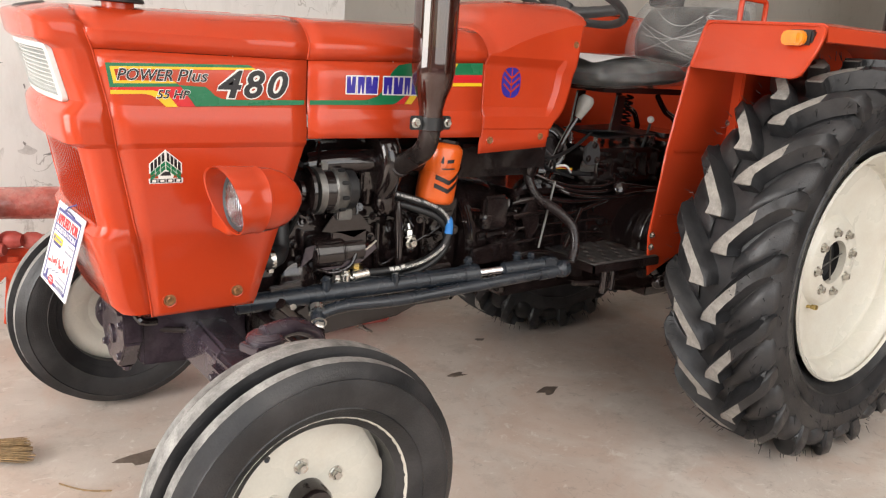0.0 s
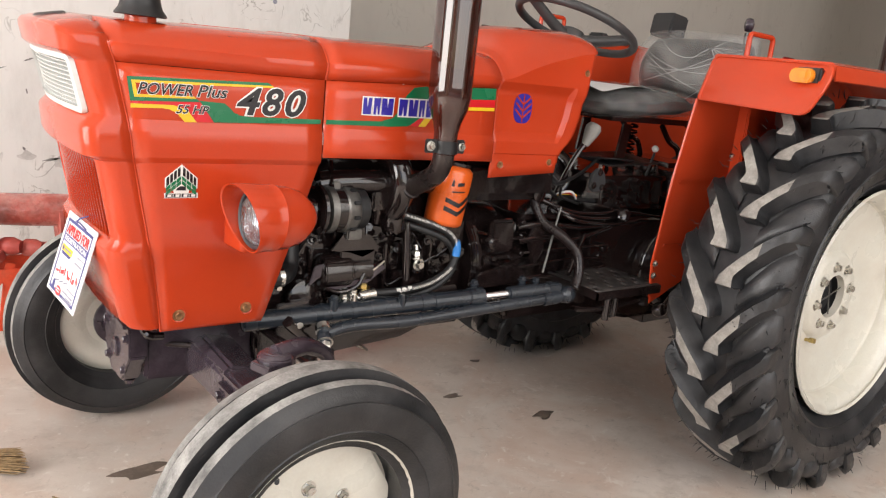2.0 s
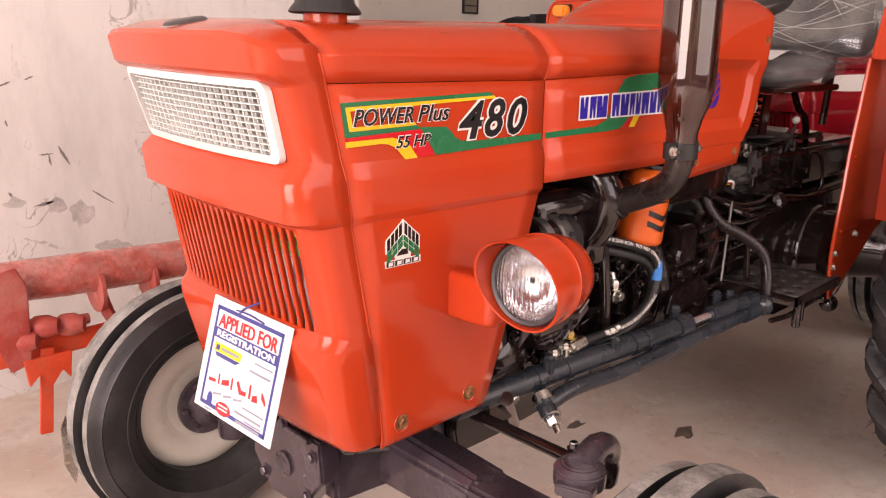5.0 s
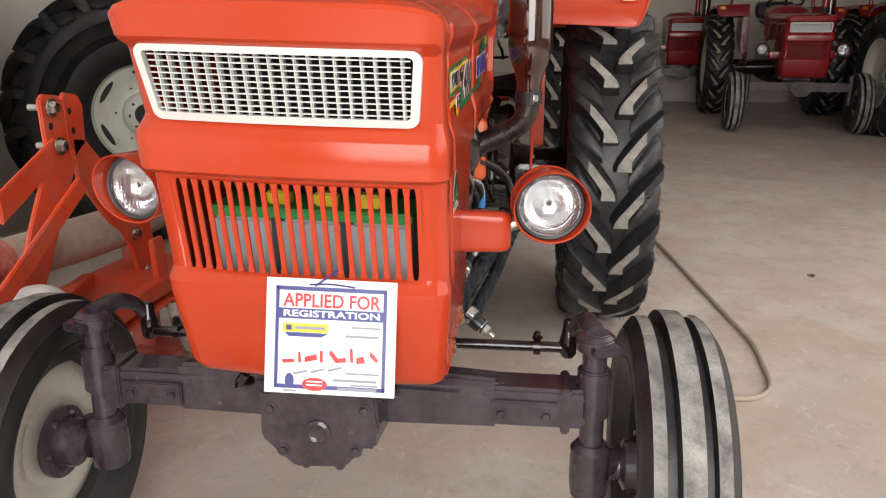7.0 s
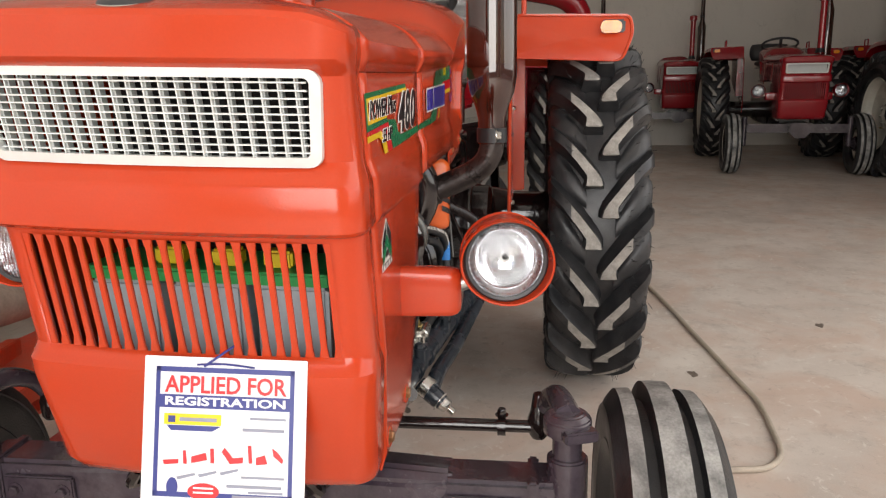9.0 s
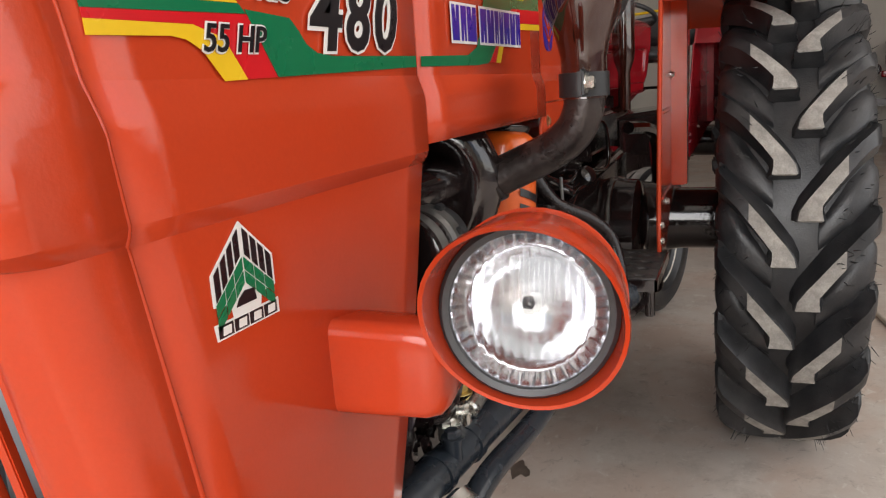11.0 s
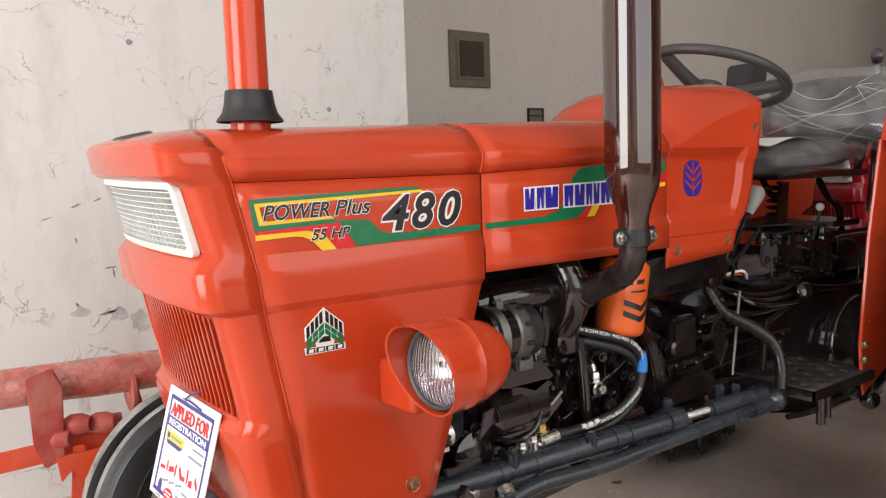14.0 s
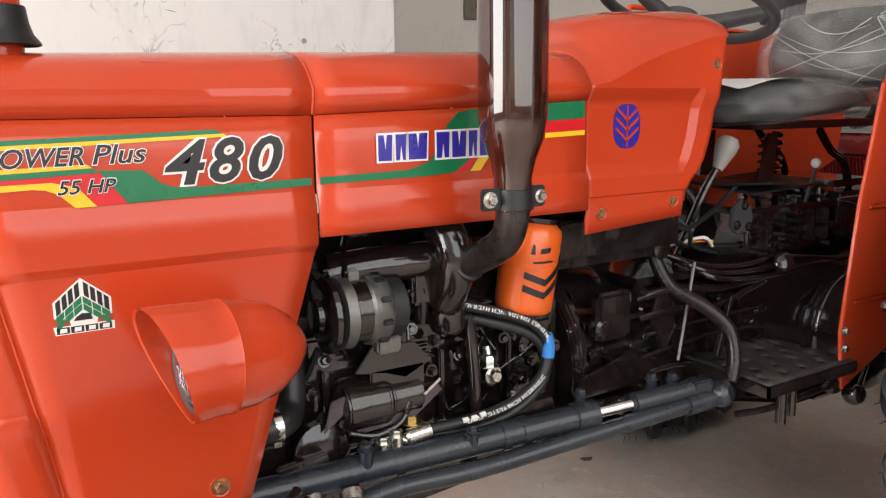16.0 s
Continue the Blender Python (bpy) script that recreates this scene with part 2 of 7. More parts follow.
RUB_RIB = mat("dusty_rib_rubber", (0.32, 0.315, 0.30), 0.75, var=0.3, scale=12, fine=220, bump=0.001, dust=(0.035, 0.035, 0.036), dust_amount=0.8, dust_scale=16, spec=0.2)
# darker than tyre_rubber, with a fainter mottle
RUB_DARK = mat("darker_tyre_rubber", (0.009, 0.009, 0.010), 0.55, var=0.25, scale=8, fine=200, bump=0.0012, dust=(0.035, 0.033, 0.03), dust_amount=0.4, dust_scale=7, spec=0.3)
BLACK = mat("black_rubber", (0.014, 0.014, 0.015), 0.45, var=0.15, scale=20, bump=0.0004)
PLASTIC = mat("dark_grey_plastic", (0.045, 0.045, 0.047), 0.42, var=0.1, scale=12)
CREAM = mat("cream_wheel_paint", (0.71, 0.69, 0.61), 0.30, var=0.05, scale=5, fine=150, coat=0.2, dust=(0.42, 0.34, 0.27), dust_amount=0.4, dust_scale=5)
GREYRIM = mat("grey_wheel_paint", (0.52, 0.54, 0.47), 0.4, var=0.1, scale=5, dust=(0.3, 0.26, 0.22), dust_amount=0.4)
WHITE = mat("white_grille_plastic", (0.72, 0.74, 0.72), 0.35, var=0.03, scale=8, dust=(0.5, 0.47, 0.42), dust_amount=0.15, dust_scale=20)
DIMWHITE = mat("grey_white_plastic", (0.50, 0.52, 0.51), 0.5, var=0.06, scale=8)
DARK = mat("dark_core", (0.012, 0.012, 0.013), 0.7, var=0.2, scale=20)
AMBER = mat("amber_lens", (0.85, 0.27, 0.012), 0.16, var=0.1, scale=40, coat=0.6)
PAPER = mat("white_paper", (0.80, 0.80, 0.80), 0.6, var=0.03, scale=9)
SIGN = mat("white_sign_board", (0.82, 0.83, 0.85), 0.32, var=0.02, scale=9)
NAVY = mat("navy_print", (0.045, 0.055, 0.24), 0.35, var=0.04)
SIGNRED = mat("red_print", (0.70, 0.03, 0.035), 0.35, var=0.04)
YELLOW = mat("yellow_print", (0.86, 0.62, 0.02), 0.35, var=0.04)
GREYINK = mat("grey_print", (0.28, 0.29, 0.36), 0.4, var=0.04)
D_GREEN = mat("decal_green", (0.004, 0.16, 0.062), 0.28, var=0.04, scale=4)
D_YELLOW = mat("decal_yellow", (0.82, 0.52, 0.018), 0.28, var=0.04, scale=4)
D_RED = mat("decal_red", (0.62, 0.010, 0.016), 0.28, var=0.04, scale=4)
D_BLACK = mat("decal_black", (0.012, 0.010, 0.012), 0.28, var=0.04, scale=4)
D_WHITE = mat("decal_white", (0.80, 0.78, 0.74), 0.3, var=0.03, scale=4)
D_BLUE = mat("decal_blue", (0.030, 0.020, 0.30), 0.28, var=0.04, scale=4)
FILTER = mat("orange_filter_can", (0.72, 0.115, 0.014), 0.3, var=0.04, scale=6, coat=0.3)
BATTERY = mat("grey_battery_case", (0.40, 0.44, 0.47), 0.4, var=0.06)
BAT_GREEN = mat("green_battery_top", (0.02, 0.30, 0.07), 0.4, var=0.06)
SEATV = mat("black_seat_vinyl", (0.030, 0.031, 0.033), 0.45, var=0.15, scale=20, bump=0.0008)
GREYKNOB = mat("grey_knob", (0.30, 0.29, 0.27), 0.5, var=0.1)
BLUE = mat("blue_tape", (0.03, 0.22, 0.62), 0.4, var=0.05)
HOSEM = mat("beige_hose", (0.42, 0.36, 0.29), 0.55, var=0.12, scale=20)
STRAW = mat("straw_bristle", (0.30, 0.20, 0.10), 0.8, var=0.35, scale=60)
CLOTH = mat("dusty_wrapping_cloth", (0.46, 0.40, 0.33), 0.8, var=0.15, scale=16, bump=0.004)
WRAP_RED = mat("film_wrapped_red_pipe", (0.50, 0.11, 0.085), 0.25, var=0.25, scale=14, fine=60, bump=0.006, coat=0.4, dust=(0.62, 0.42, 0.38), dust_amount=0.6, dust_scale=10)
FILM = glassy("clear_plastic_film", (0.93, 0.94, 0.94), 0.16, 0.20)
PANELM = mat("olive_grey_panel", (0.20, 0.175, 0.135), 0.45, var=0.06, scale=8)
PANELD = mat("dark_panel_glass", (0.085, 0.070, 0.052), 0.2, var=0.05, scale=8)
WALL_A = plaster("white_plaster", (0.74, 0.725, 0.70), (0.36, 0.34, 0.31), 0.55)
WALL_B = plaster("grey_plaster", (0.72, 0.68, 0.62), (0.50, 0.46, 0.41), 0.30)
CEIL = plaster("ceiling_plaster", (0.75, 0.74, 0.72), (0.55, 0.53, 0.5), 0.3)
FLOOR = concrete("worn_concrete")
EARTH = mat("dusty_ground", (0.34, 0.28, 0.22), 0.9, var=0.2, scale=0.6, fine=8)
OIL = mat("oil_stain", (0.16, 0.125, 0.10), 0.4, var=0.3, scale=20)

GLASS = bpy.data.materials.new("headlamp_glass")
GLASS.use_nodes = True
_n, _l = GLASS.node_tree.nodes, GLASS.node_tree.links
_p = _n["Principled BSDF"]
_p.inputs["Transmission Weight"].default_value, _p.inputs["Roughness"].default_value, _p.inputs["IOR"].default_value = 1.0, 0.03, 1.3
_w = _n.new("ShaderNodeTexWave")
_w.inputs["Scale"].default_value, _w.inputs["Distortion"].default_value = 42, 0.8
_w.bands_direction = 'Y'
_t = _n.new("ShaderNodeTexCoord")
_b = _n.new("ShaderNodeBump")
_b.inputs["Strength"].default_value, _b.inputs["Distance"].default_value = 0.4, 0.002
_l.new(_t.outputs["Object"], _w.inputs[0]), _l.new(_w.outputs[0], _b.inputs["Height"]), _l.new(_b.outputs[0], _p.inputs["Normal"])
REFLECTOR = mat("silvered_reflector", (0.80, 0.81, 0.84), 0.22, metal=1.0, var=0.08, scale=40, rvar=0.05, bump=0.0006)


# ---- mesh building ----
class G:
    """Collects vertices, faces and material slots for one mesh."""

    def __init__(self):
        self.v, self.f, self.m, self.slot = [], [], [], 0

    def add(self, V, F):
        k = len(self.v)
        self.v += [tuple(p) for p in V]
        self.f += [tuple(i + k for i in q) for q in F]
        self.m += [self.slot] * len(F)
        return self

    def box(self, c, s, rot=(0, 0, 0)):
        m = pose(*c, *rot)
        V = [m @ Vector((x * s[0] / 2, y * s[1] / 2, z * s[2] / 2)) for x in (-1, 1) for y in (-1, 1) for z in (-1, 1)]
        return self.add(V, [(0, 1, 3, 2), (4, 6, 7, 5), (0, 4, 5, 1), (2, 3, 7, 6), (0, 2, 6, 4), (1, 5, 7, 3)])

    def span(self, a, b):
        return self.box([(p + q) / 2 for p, q in zip(a, b)], [abs(q - p) for p, q in zip(a, b)])

    def loft(self, rings, closed=True, caps=True):
        n = len(rings[0])
        V = [p for r in rings for p in r]
        F = []
        for i in range(len(rings) - 1):
            for j in range(n if closed else n - 1):
                k = (j + 1) % n
                F.append((i * n + j, i * n + k, (i + 1) * n + k, (i + 1) * n + j))
        if caps and closed:
            F.append(tuple(reversed(range(n))))
            F.append(tuple((len(rings) - 1) * n + j for j in range(n)))
        return self.add(V, F)

    def lathe(self, prof, o, d, n=32, caps=False, a0=0.0, a1=2 * math.pi):
        """prof: (radius, distance along d)."""
        d = Vector(d).normalized()
        u = d.orthogonal().normalized()
        w = d.cross(u)
        o = Vector(o)
        full = abs(a1 - a0 - 2 * math.pi) < 1e-6
        rings = []
        for r, a in prof:
            rings.append([o + d * a + (u * math.cos(t) + w * math.sin(t)) * r for t in [a0 + (a1 - a0) * i / (n if full else n - 1) for i in range(n)]])
        return self.loft(rings, full, caps)

    def cyl(self, p0, p1, r0, r1=None, n=14):
        p0, p1 = Vector(p0), Vector(p1)
        d = p1 - p0
        return self.lathe([(r0, 0), (r0 if r1 is None else r1, d.length)], p0, d, n, True)

    def tube(self, pts, r, n=10, res=0, closed=False):
        pts = [Vector(p) for p in pts]
        rs = r if isinstance(r, (list, tuple)) else [r] * len(pts)
        if res:
            P, R = [], []
            for i in range(len(pts) - 1):
                a, b, c, d = pts[max(i - 1, 0)], pts[i], pts[i + 1], pts[min(i + 2, len(pts) - 1)]
                for k in range(res):
                    t = k / res
                    P.append(0.5 * (2 * b + (c - a) * t + (2 * a - 5 * b + 4 * c - d) * t * t + (3 * b - a - 3 * c + d) * t ** 3))
                    R.append(rs[i] + (rs[i + 1] - rs[i]) * t)
            P.append(pts[-1]), R.append(rs[-1])
            pts, rs = P, R
        rings, u = [], None
        for i, p in enumerate(pts):
            d = (pts[min(i + 1, len(pts) - 1)] - pts[max(i - 1, 0)]).normalized()
            u = d.orthogonal().normalized() if u is None else (u - d * u.dot(d)).normalized()
            w = d.cross(u)
            rings.append([p + (u * math.cos(t) + w * math.sin(t)) * rs[i] for t in [2 * math.pi * k / n for k in range(n)]])
        return self.loft(rings)

    def prism(self, poly, o, u, v, w):
        """A flat outline in the plane of u and v at o, drawn out along w."""
        o, u, v, w = Vector(o), Vector(u), Vector(v), Vector(w)
        a = [o + u * p + v * q for p, q in poly]
        return self.loft([a, [p + w for p in a]])

    def xz(self, poly, y0, y1):
        return self.prism(poly, (0, y0, 0), (1, 0, 0), (0, 0, 1), (0, y1 - y0, 0))

    def ball(self, c, r, n=14, squash=1.0):
        k = 8
        return self.lathe([(max(r * math.sin(math.pi * i / k), 1e-4), -r * math.cos(math.pi * i / k) * squash) for i in range(k + 1)], c, (0, 0, 1), n)

    def bolt(self, p, d, r=0.011, h=0.009, washer=True):
        d = Vector(d).normalized()
        p = Vector(p)
        if washer:
            self.lathe([(r * 1.45, 0), (r * 1.45, 0.002), (r, 0.0022)], p, d, 14, True)
        self.lathe([(r, 0), (r, h * 0.8), (r * 0.8, h)], p, d, 6, True)
        return self

    def mirror(self):
        """Adds the mirror image across the tractor's middle plane."""
        k = len(self.v)
        self.v += [(x, -y, z) for x, y, z in self.v[:k]]
        nf = len(self.f)
        self.f += [tuple(i + k for i in reversed(q)) for q in self.f[:nf]]
        self.m += self.m[:nf]
        return self

    def flipped(self):
        g = G()
        g.v = [(x, -y, z) for x, y, z in self.v]
        g.f = [tuple(reversed(q)) for q in self.f]
        g.m = list(self.m)
        return g


def to_mesh(name, g, mats, smooth=38, bevel=0.0, seg=2):
    me = bpy.data.meshes.new(name)
    me.from_pydata([tuple(p) for p in g.v], [], g.f)
    for i, s in enumerate(g.m):
        me.polygons[i].material_index = s
    bm = bmesh.new()
    bm.from_mesh(me)
    bmesh.ops.recalc_face_normals(bm, faces=bm.faces)
    if bevel:
        es = [e for e in bm.edges if len(e.link_faces) == 2 and e.calc_face_angle(0) > radians(32)]
        bmesh.ops.bevel(bm, geom=es, offset=bevel, segments=seg, affect='EDGES', clamp_overlap=True)
    bm.to_mesh(me)
    bm.free()
    for q in (mats if isinstance(mats, (list, tuple)) else [mats]):
        me.materials.append(q)
    me.shade_smooth()
    me.set_sharp_from_angle(angle=radians(smooth))
    return me


def part(name, g, mats, parent, label="", smooth=38, bevel=0.0, seg=2):
    """One mesh under a thing, or under a part of it."""
    ob = new(name, g if isinstance(g, bpy.types.Mesh) else to_mesh(name, g, mats, smooth, bevel, seg))
    ob.parent = parent
    if parent is not None:
        ob.matrix_parent_inverse = Matrix()
    return tagged(ob, label=label)


def shell(name, g, mats, parent, label="", thick=0.004, smooth=38):
    ob = part(name, g, mats, parent, label, smooth)
    sm = ob.modifiers.new("thickness", 'SOLIDIFY')
    sm.thickness, sm.offset = thick, 0.0
    return ob


def thing(name, label, category, m=None, group="", kind=""):
    e = new(name)
    e.empty_display_size = 0.2
    if m is not None:
        e.matrix_world = m
    return tagged(e, label, category, group, kind)


def solid(name, g, mats, label, category="", kind="", group="", smooth=38, bevel=0.0):
    return tagged(new(name, to_mesh(name, g, mats, smooth, bevel)), label, category, group, kind)


def lettering(text, size, shear=0.0, bold=0.0, width=1.0, depth=0.0004):
    """Vertices and faces of a line of text in the x-y plane, its left end at 0."""
    c = bpy.data.curves.new("lettering", 'FONT')
    c.body, c.size, c.shear, c.offset, c.extrude = text, size, shear, bold, depth
    c.resolution_u = 3
    o = bpy.data.objects.new("lettering", c)
    me = bpy.data.meshes.new_from_object(o)
    V, F = [(v.co.x * width, v.co.y, v.co.z) for v in me.vertices], [tuple(p.vertices) for p in me.polygons]
    bpy.data.objects.remove(o), bpy.data.curves.remove(c), bpy.data.meshes.remove(me)
    return V, F


def letter_span(text, size, shear, bold, span, height):
    """Text scaled to an exact width and height."""
    V, F = lettering(text, size, shear, bold)
    xs, ys = [v[0] for v in V], [v[1] for v in V]
    x0, x1, y0, y1 = min(xs), max(xs), min(ys), max(ys)
    return [((x - x0) / (x1 - x0) * span, (y - y0) / (y1 - y0) * height, z) for x, y, z in V], F


def on_side(g, V, F, x, y, z, slope=0.0):
    """Lays flat text on the tractor's left side, upright, reading towards the rear."""
    g.add([(x + a, y - c, z + b + slope * a) for a, b, c in V], F)
    return g

# ---- wheels ----


TYRE_HALF = [(0.395, 0.105), (0.42, 0.138), (0.436, 0.151), (0.441, 0.159), (0.446, 0.157), (0.47, 0.168), (0.498, 0.177), (0.503, 0.183), (0.508, 0.179), (0.54, 0.182), (0.585, 0.174), (0.612, 0.150), (0.626, 0.10), (0.632, 0.03)]


def big_tyre_ring(R=0.69, n=80):
    g = G()
    k = R / 0.69
    prof = [(r * k, -a * 0.96) for r, a in TYRE_HALF] + [(r * k, a * 0.96) for r, a in reversed(TYRE_HALF)]
    prof += [(0.375 * k, 0.09), (0.375 * k, -0.09), prof[0]]
    g.lathe(prof, (0, 0, 0), (0, -1, 0), n)
    return g


def lug_mesh(R=0.69, s=1, theta=0.0):
    """One tread bar: a club foot near the middle line, a narrow bar with a steep lower and a gentle upper flank, a skirt down the wall;
    below it the rounded pad of the shoulder between two bars."""
    g = G()
    b = R - 0.058
    # lateral place, angle, drop of the top, width below and above the middle of the top, reach of the upper flank, turn of the cross-section
    st = [(0.027, -0.058, .004, .023, .023, .006, 1.0), (0.027, -0.054, .0, .028, .027, .010, 1.0), (0.0285, -0.024, .0, .026, .026, .016, .9), (0.037, 0.008, .0, .023, .022, .028, .65), (0.053, 0.040, .0, .0240, .0215, .036, .4),
          (0.076, 0.084, .001, .0245, .0215, .044, .2), (0.104, 0.134, .003, .0240, .0210, .048, 0), (0.132, 0.184, .010, .0215, .0195, .050, 0), (0.156, 0.222, .020, .021, .019, .050, 0), (0.172, 0.250, .036, .025, .023, .040, 0)]
    rings = []
    for a, ph, drop, wl, wu, reach, f in st:
        rt = R - drop
        rb = b - max(0, a - 0.10) * 0.25
        ring = []
        for u, r in ((-wl - .011, rb), (-wl - .003, rt - .010), (-wl, rt), (wu, rt), (wu + .006, rt - .006), (wu + reach * .45, rb + (rt - rb) * .36), (wu + reach, rb)):
            t = theta + ph + u * (1 - f) / R
            ring.append((-math.cos(t) * r, -s * (a - u * f), math.sin(t) * r))
        rings.append(ring)
    for a, ph, rt, w in ((0.180, 0.264, R - .062, .030), (0.181, 0.274, R - .092, .031), (0.176, 0.280, R - .122, .026)):
        ring = []
        for u, inset in ((-w - .004, .022), (-w, .004), (-w + .004, 0), (w - .004, 0), (w, .004), (w + .003, .010), (w + .006, .022)):
            t = theta + ph + u / R
            ring.append((-math.cos(t) * rt, -s * (a - inset), math.sin(t) * rt))
        rings.append(ring)
    g.loft(rings)
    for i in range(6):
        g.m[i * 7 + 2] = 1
    # the pad
    path = [(R - .060, 0.050), (R - .060, 0.085), (R - .066, 0.115), (R - .076, 0.142), (R - .094, 0.162), (R - .118, 0.172), (R - .134, 0.174)]
    V = []
    cols = 8
    for i, (r, a) in enumerate(path):
        q = i / (len(path) - 1)
        half = .072 * math.sqrt(max(0.0, 1 - max(0, (q - .55) / .47) ** 2)) * min(1, .55 + q)
        mid = theta + lerp_table([(x[0], x[1]) for x in st], a)[0] - .150
        for j in range(cols + 1):
            v = j / cols * 2 - 1
            h = .020 * (1 - v ** 4) * math.sin(math.pi * min(1, .15 + q * .85)) ** .5 - .004
            nr, na = (1, 0) if i < 2 else ((.8, .6) if i < 4 else (.25, .97))
            t = mid + half * v / R
            V.append((-math.cos(t) * (r + h * nr), -s * (a + h * na), math.sin(t) * (r + h * nr)))
    w = cols + 1
    g.add(V, [(i * w + j, i * w + j + 1, (i + 1) * w + j + 1, (i + 1) * w + j) for i in range(len(path) - 1) for j in range(cols)])
    return g


def rear_rim(out=-1, paint=None, n=48):
    """Dished wheel disc with a rolled flange; its hub face lies inside the flange."""
    g = G()
    o = 1.0
    prof = [(0.388, 0.098), (0.396, 0.105), (0.402, 0.098), (0.395, 0.088), (0.376, 0.080), (0.358, 0.060), (0.350, 0.02), (0.345, -0.02), (0.350, -0.07), (0.395, -0.10), (0.402, -0.105)]
    g.lathe([(r, a * o) for r, a in prof], (0, 0, 0), (0, -1, 0), n)
    disc = [(0.350, 0.015), (0.345, 0.006), (0.315, -0.004), (0.265, -0.018), (0.205, -0.032), (0.165, -0.028), (0.150, -0.012), (0.142, -0.006), (0.078, -0.006), (0.076, -0.030)]
    g.lathe(disc, (0, 0, 0), (0, -1, 0), n)
    return g


def rear_wheel(parent, s, x, y, z, rimmat, R=0.69, hairs=True, lugs_as_parts=True, spin=0.0):
    """s: -1 left of the tractor, +1 right."""
    wheel = new("rear_wheel")
    wheel.parent = parent
    wheel.matrix_basis = pose(x, y, z, 0, 0, 0 if s < 0 else 180)
    tagged(wheel, label="large rear wheel with chevron tread")
    # the wheel is built facing the left; the right one is turned half round
    tyre = part("tyre", big_tyre_ring(R), RUBBER, wheel, "black deep-lugged tyre with dusty worn lugs")
    tyre.matrix_basis = pose(0, 0.040, 0)
    N = 20
    dirn = 1 if s < 0 else -1
    if lugs_as_parts:
        protos = {}
        for side in (1, -1):
            gl = lug_mesh(R, side, 0.0)
            if dirn < 0:
                gl.v = [(-a, b, c) for a, b, c in gl.v]
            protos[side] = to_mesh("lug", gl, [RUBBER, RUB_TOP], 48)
        for side in (1, -1):
            for i in range(N):
                th = 2 * math.pi * (i + (0.5 if side < 0 else 0)) / N + spin
                ob = new("lug", protos[side])
                ob.parent = tyre
                ob.matrix_basis = Matrix.Rotation(th * dirn, 4, 'Y')
    else:
        g = G()
        for side in (1, -1):
            for i in range(N):
                gl = lug_mesh(R, side, 2 * math.pi * (i + (0.5 if side < 0 else 0)) / N)
                if dirn < 0:
                    gl.v = [(-a, b, c) for a, b, c in gl.v]
                k = len(g.v)
                g.v += gl.v
                g.f += [tuple(j + k for j in q) for q in gl.f]
                g.m += gl.m
        tagged(part("tread", g, [RUBBER, RUB_TOP], tyre, smooth=40), kind="stuff")
    if hairs:
        g = G()
        rnd = random.Random(5)
        for i in range(900):
            th, a = rnd.uniform(0, 2 * math.pi), rnd.choice((-1, 1)) * rnd.uniform(0.08, 0.178)
            r = R - 0.005 if abs(a) < 0.13 else R - 0.05
            if rnd.random() < 0.45:
                r, a = rnd.uniform(0.46, 0.58), rnd.choice((-1, 1)) * 0.172
            d = Vector((-math.cos(th), 0, math.sin(th)))
            p = d * r + Vector((0, a, 0))
            q = p + d * rnd.uniform(0.006, 0.028) + Vector((rnd.uniform(-.008, .008), math.copysign(rnd.uniform(0.004, 0.016), a), rnd.uniform(-.008, .008)))
            g.cyl(p, q, 0.0014, 0.0007, 4)
        tagged(part("moulding_hairs", g, BLACK, tyre, smooth=60), kind="stuff")
    rim = part("rim", rear_rim(), rimmat, wheel, "painted steel rim")
    g = G()
    g.lathe([(0.077, -0.03), (0.077, -0.05), (0.001, -0.05)], (0, 0, 0), (0, -1, 0), 24)
    part("hub_hole", g, DARK, wheel)
    g = G()
    for k in range(2):
        a = k * math.pi / 2 + 0.3
        g.cyl((math.cos(a) * .075, 0.02, math.sin(a) * .075), (-math.cos(a) * .075, 0.02, -math.sin(a) * .075), 0.0025, n=6)
    part("hub_cross", g, ALU, wheel)
    for i in range(8):
        a = 2 * math.pi * i / 8 + 0.2
        g = G().bolt((math.cos(a) * .110, 0.007, math.sin(a) * .110), (0, -1, 0), 0.013, 0.018)
        part("wheel_bolt", g, STEEL, rim)
    g = G().cyl((-.082, .034, -.158), (-.084, .008, -.154), 0.006).cyl((-.084, .012, -.154), (-.085, -.006, -.152), 0.009)
    part("valve", g, BRASS, rim)
    return wheel


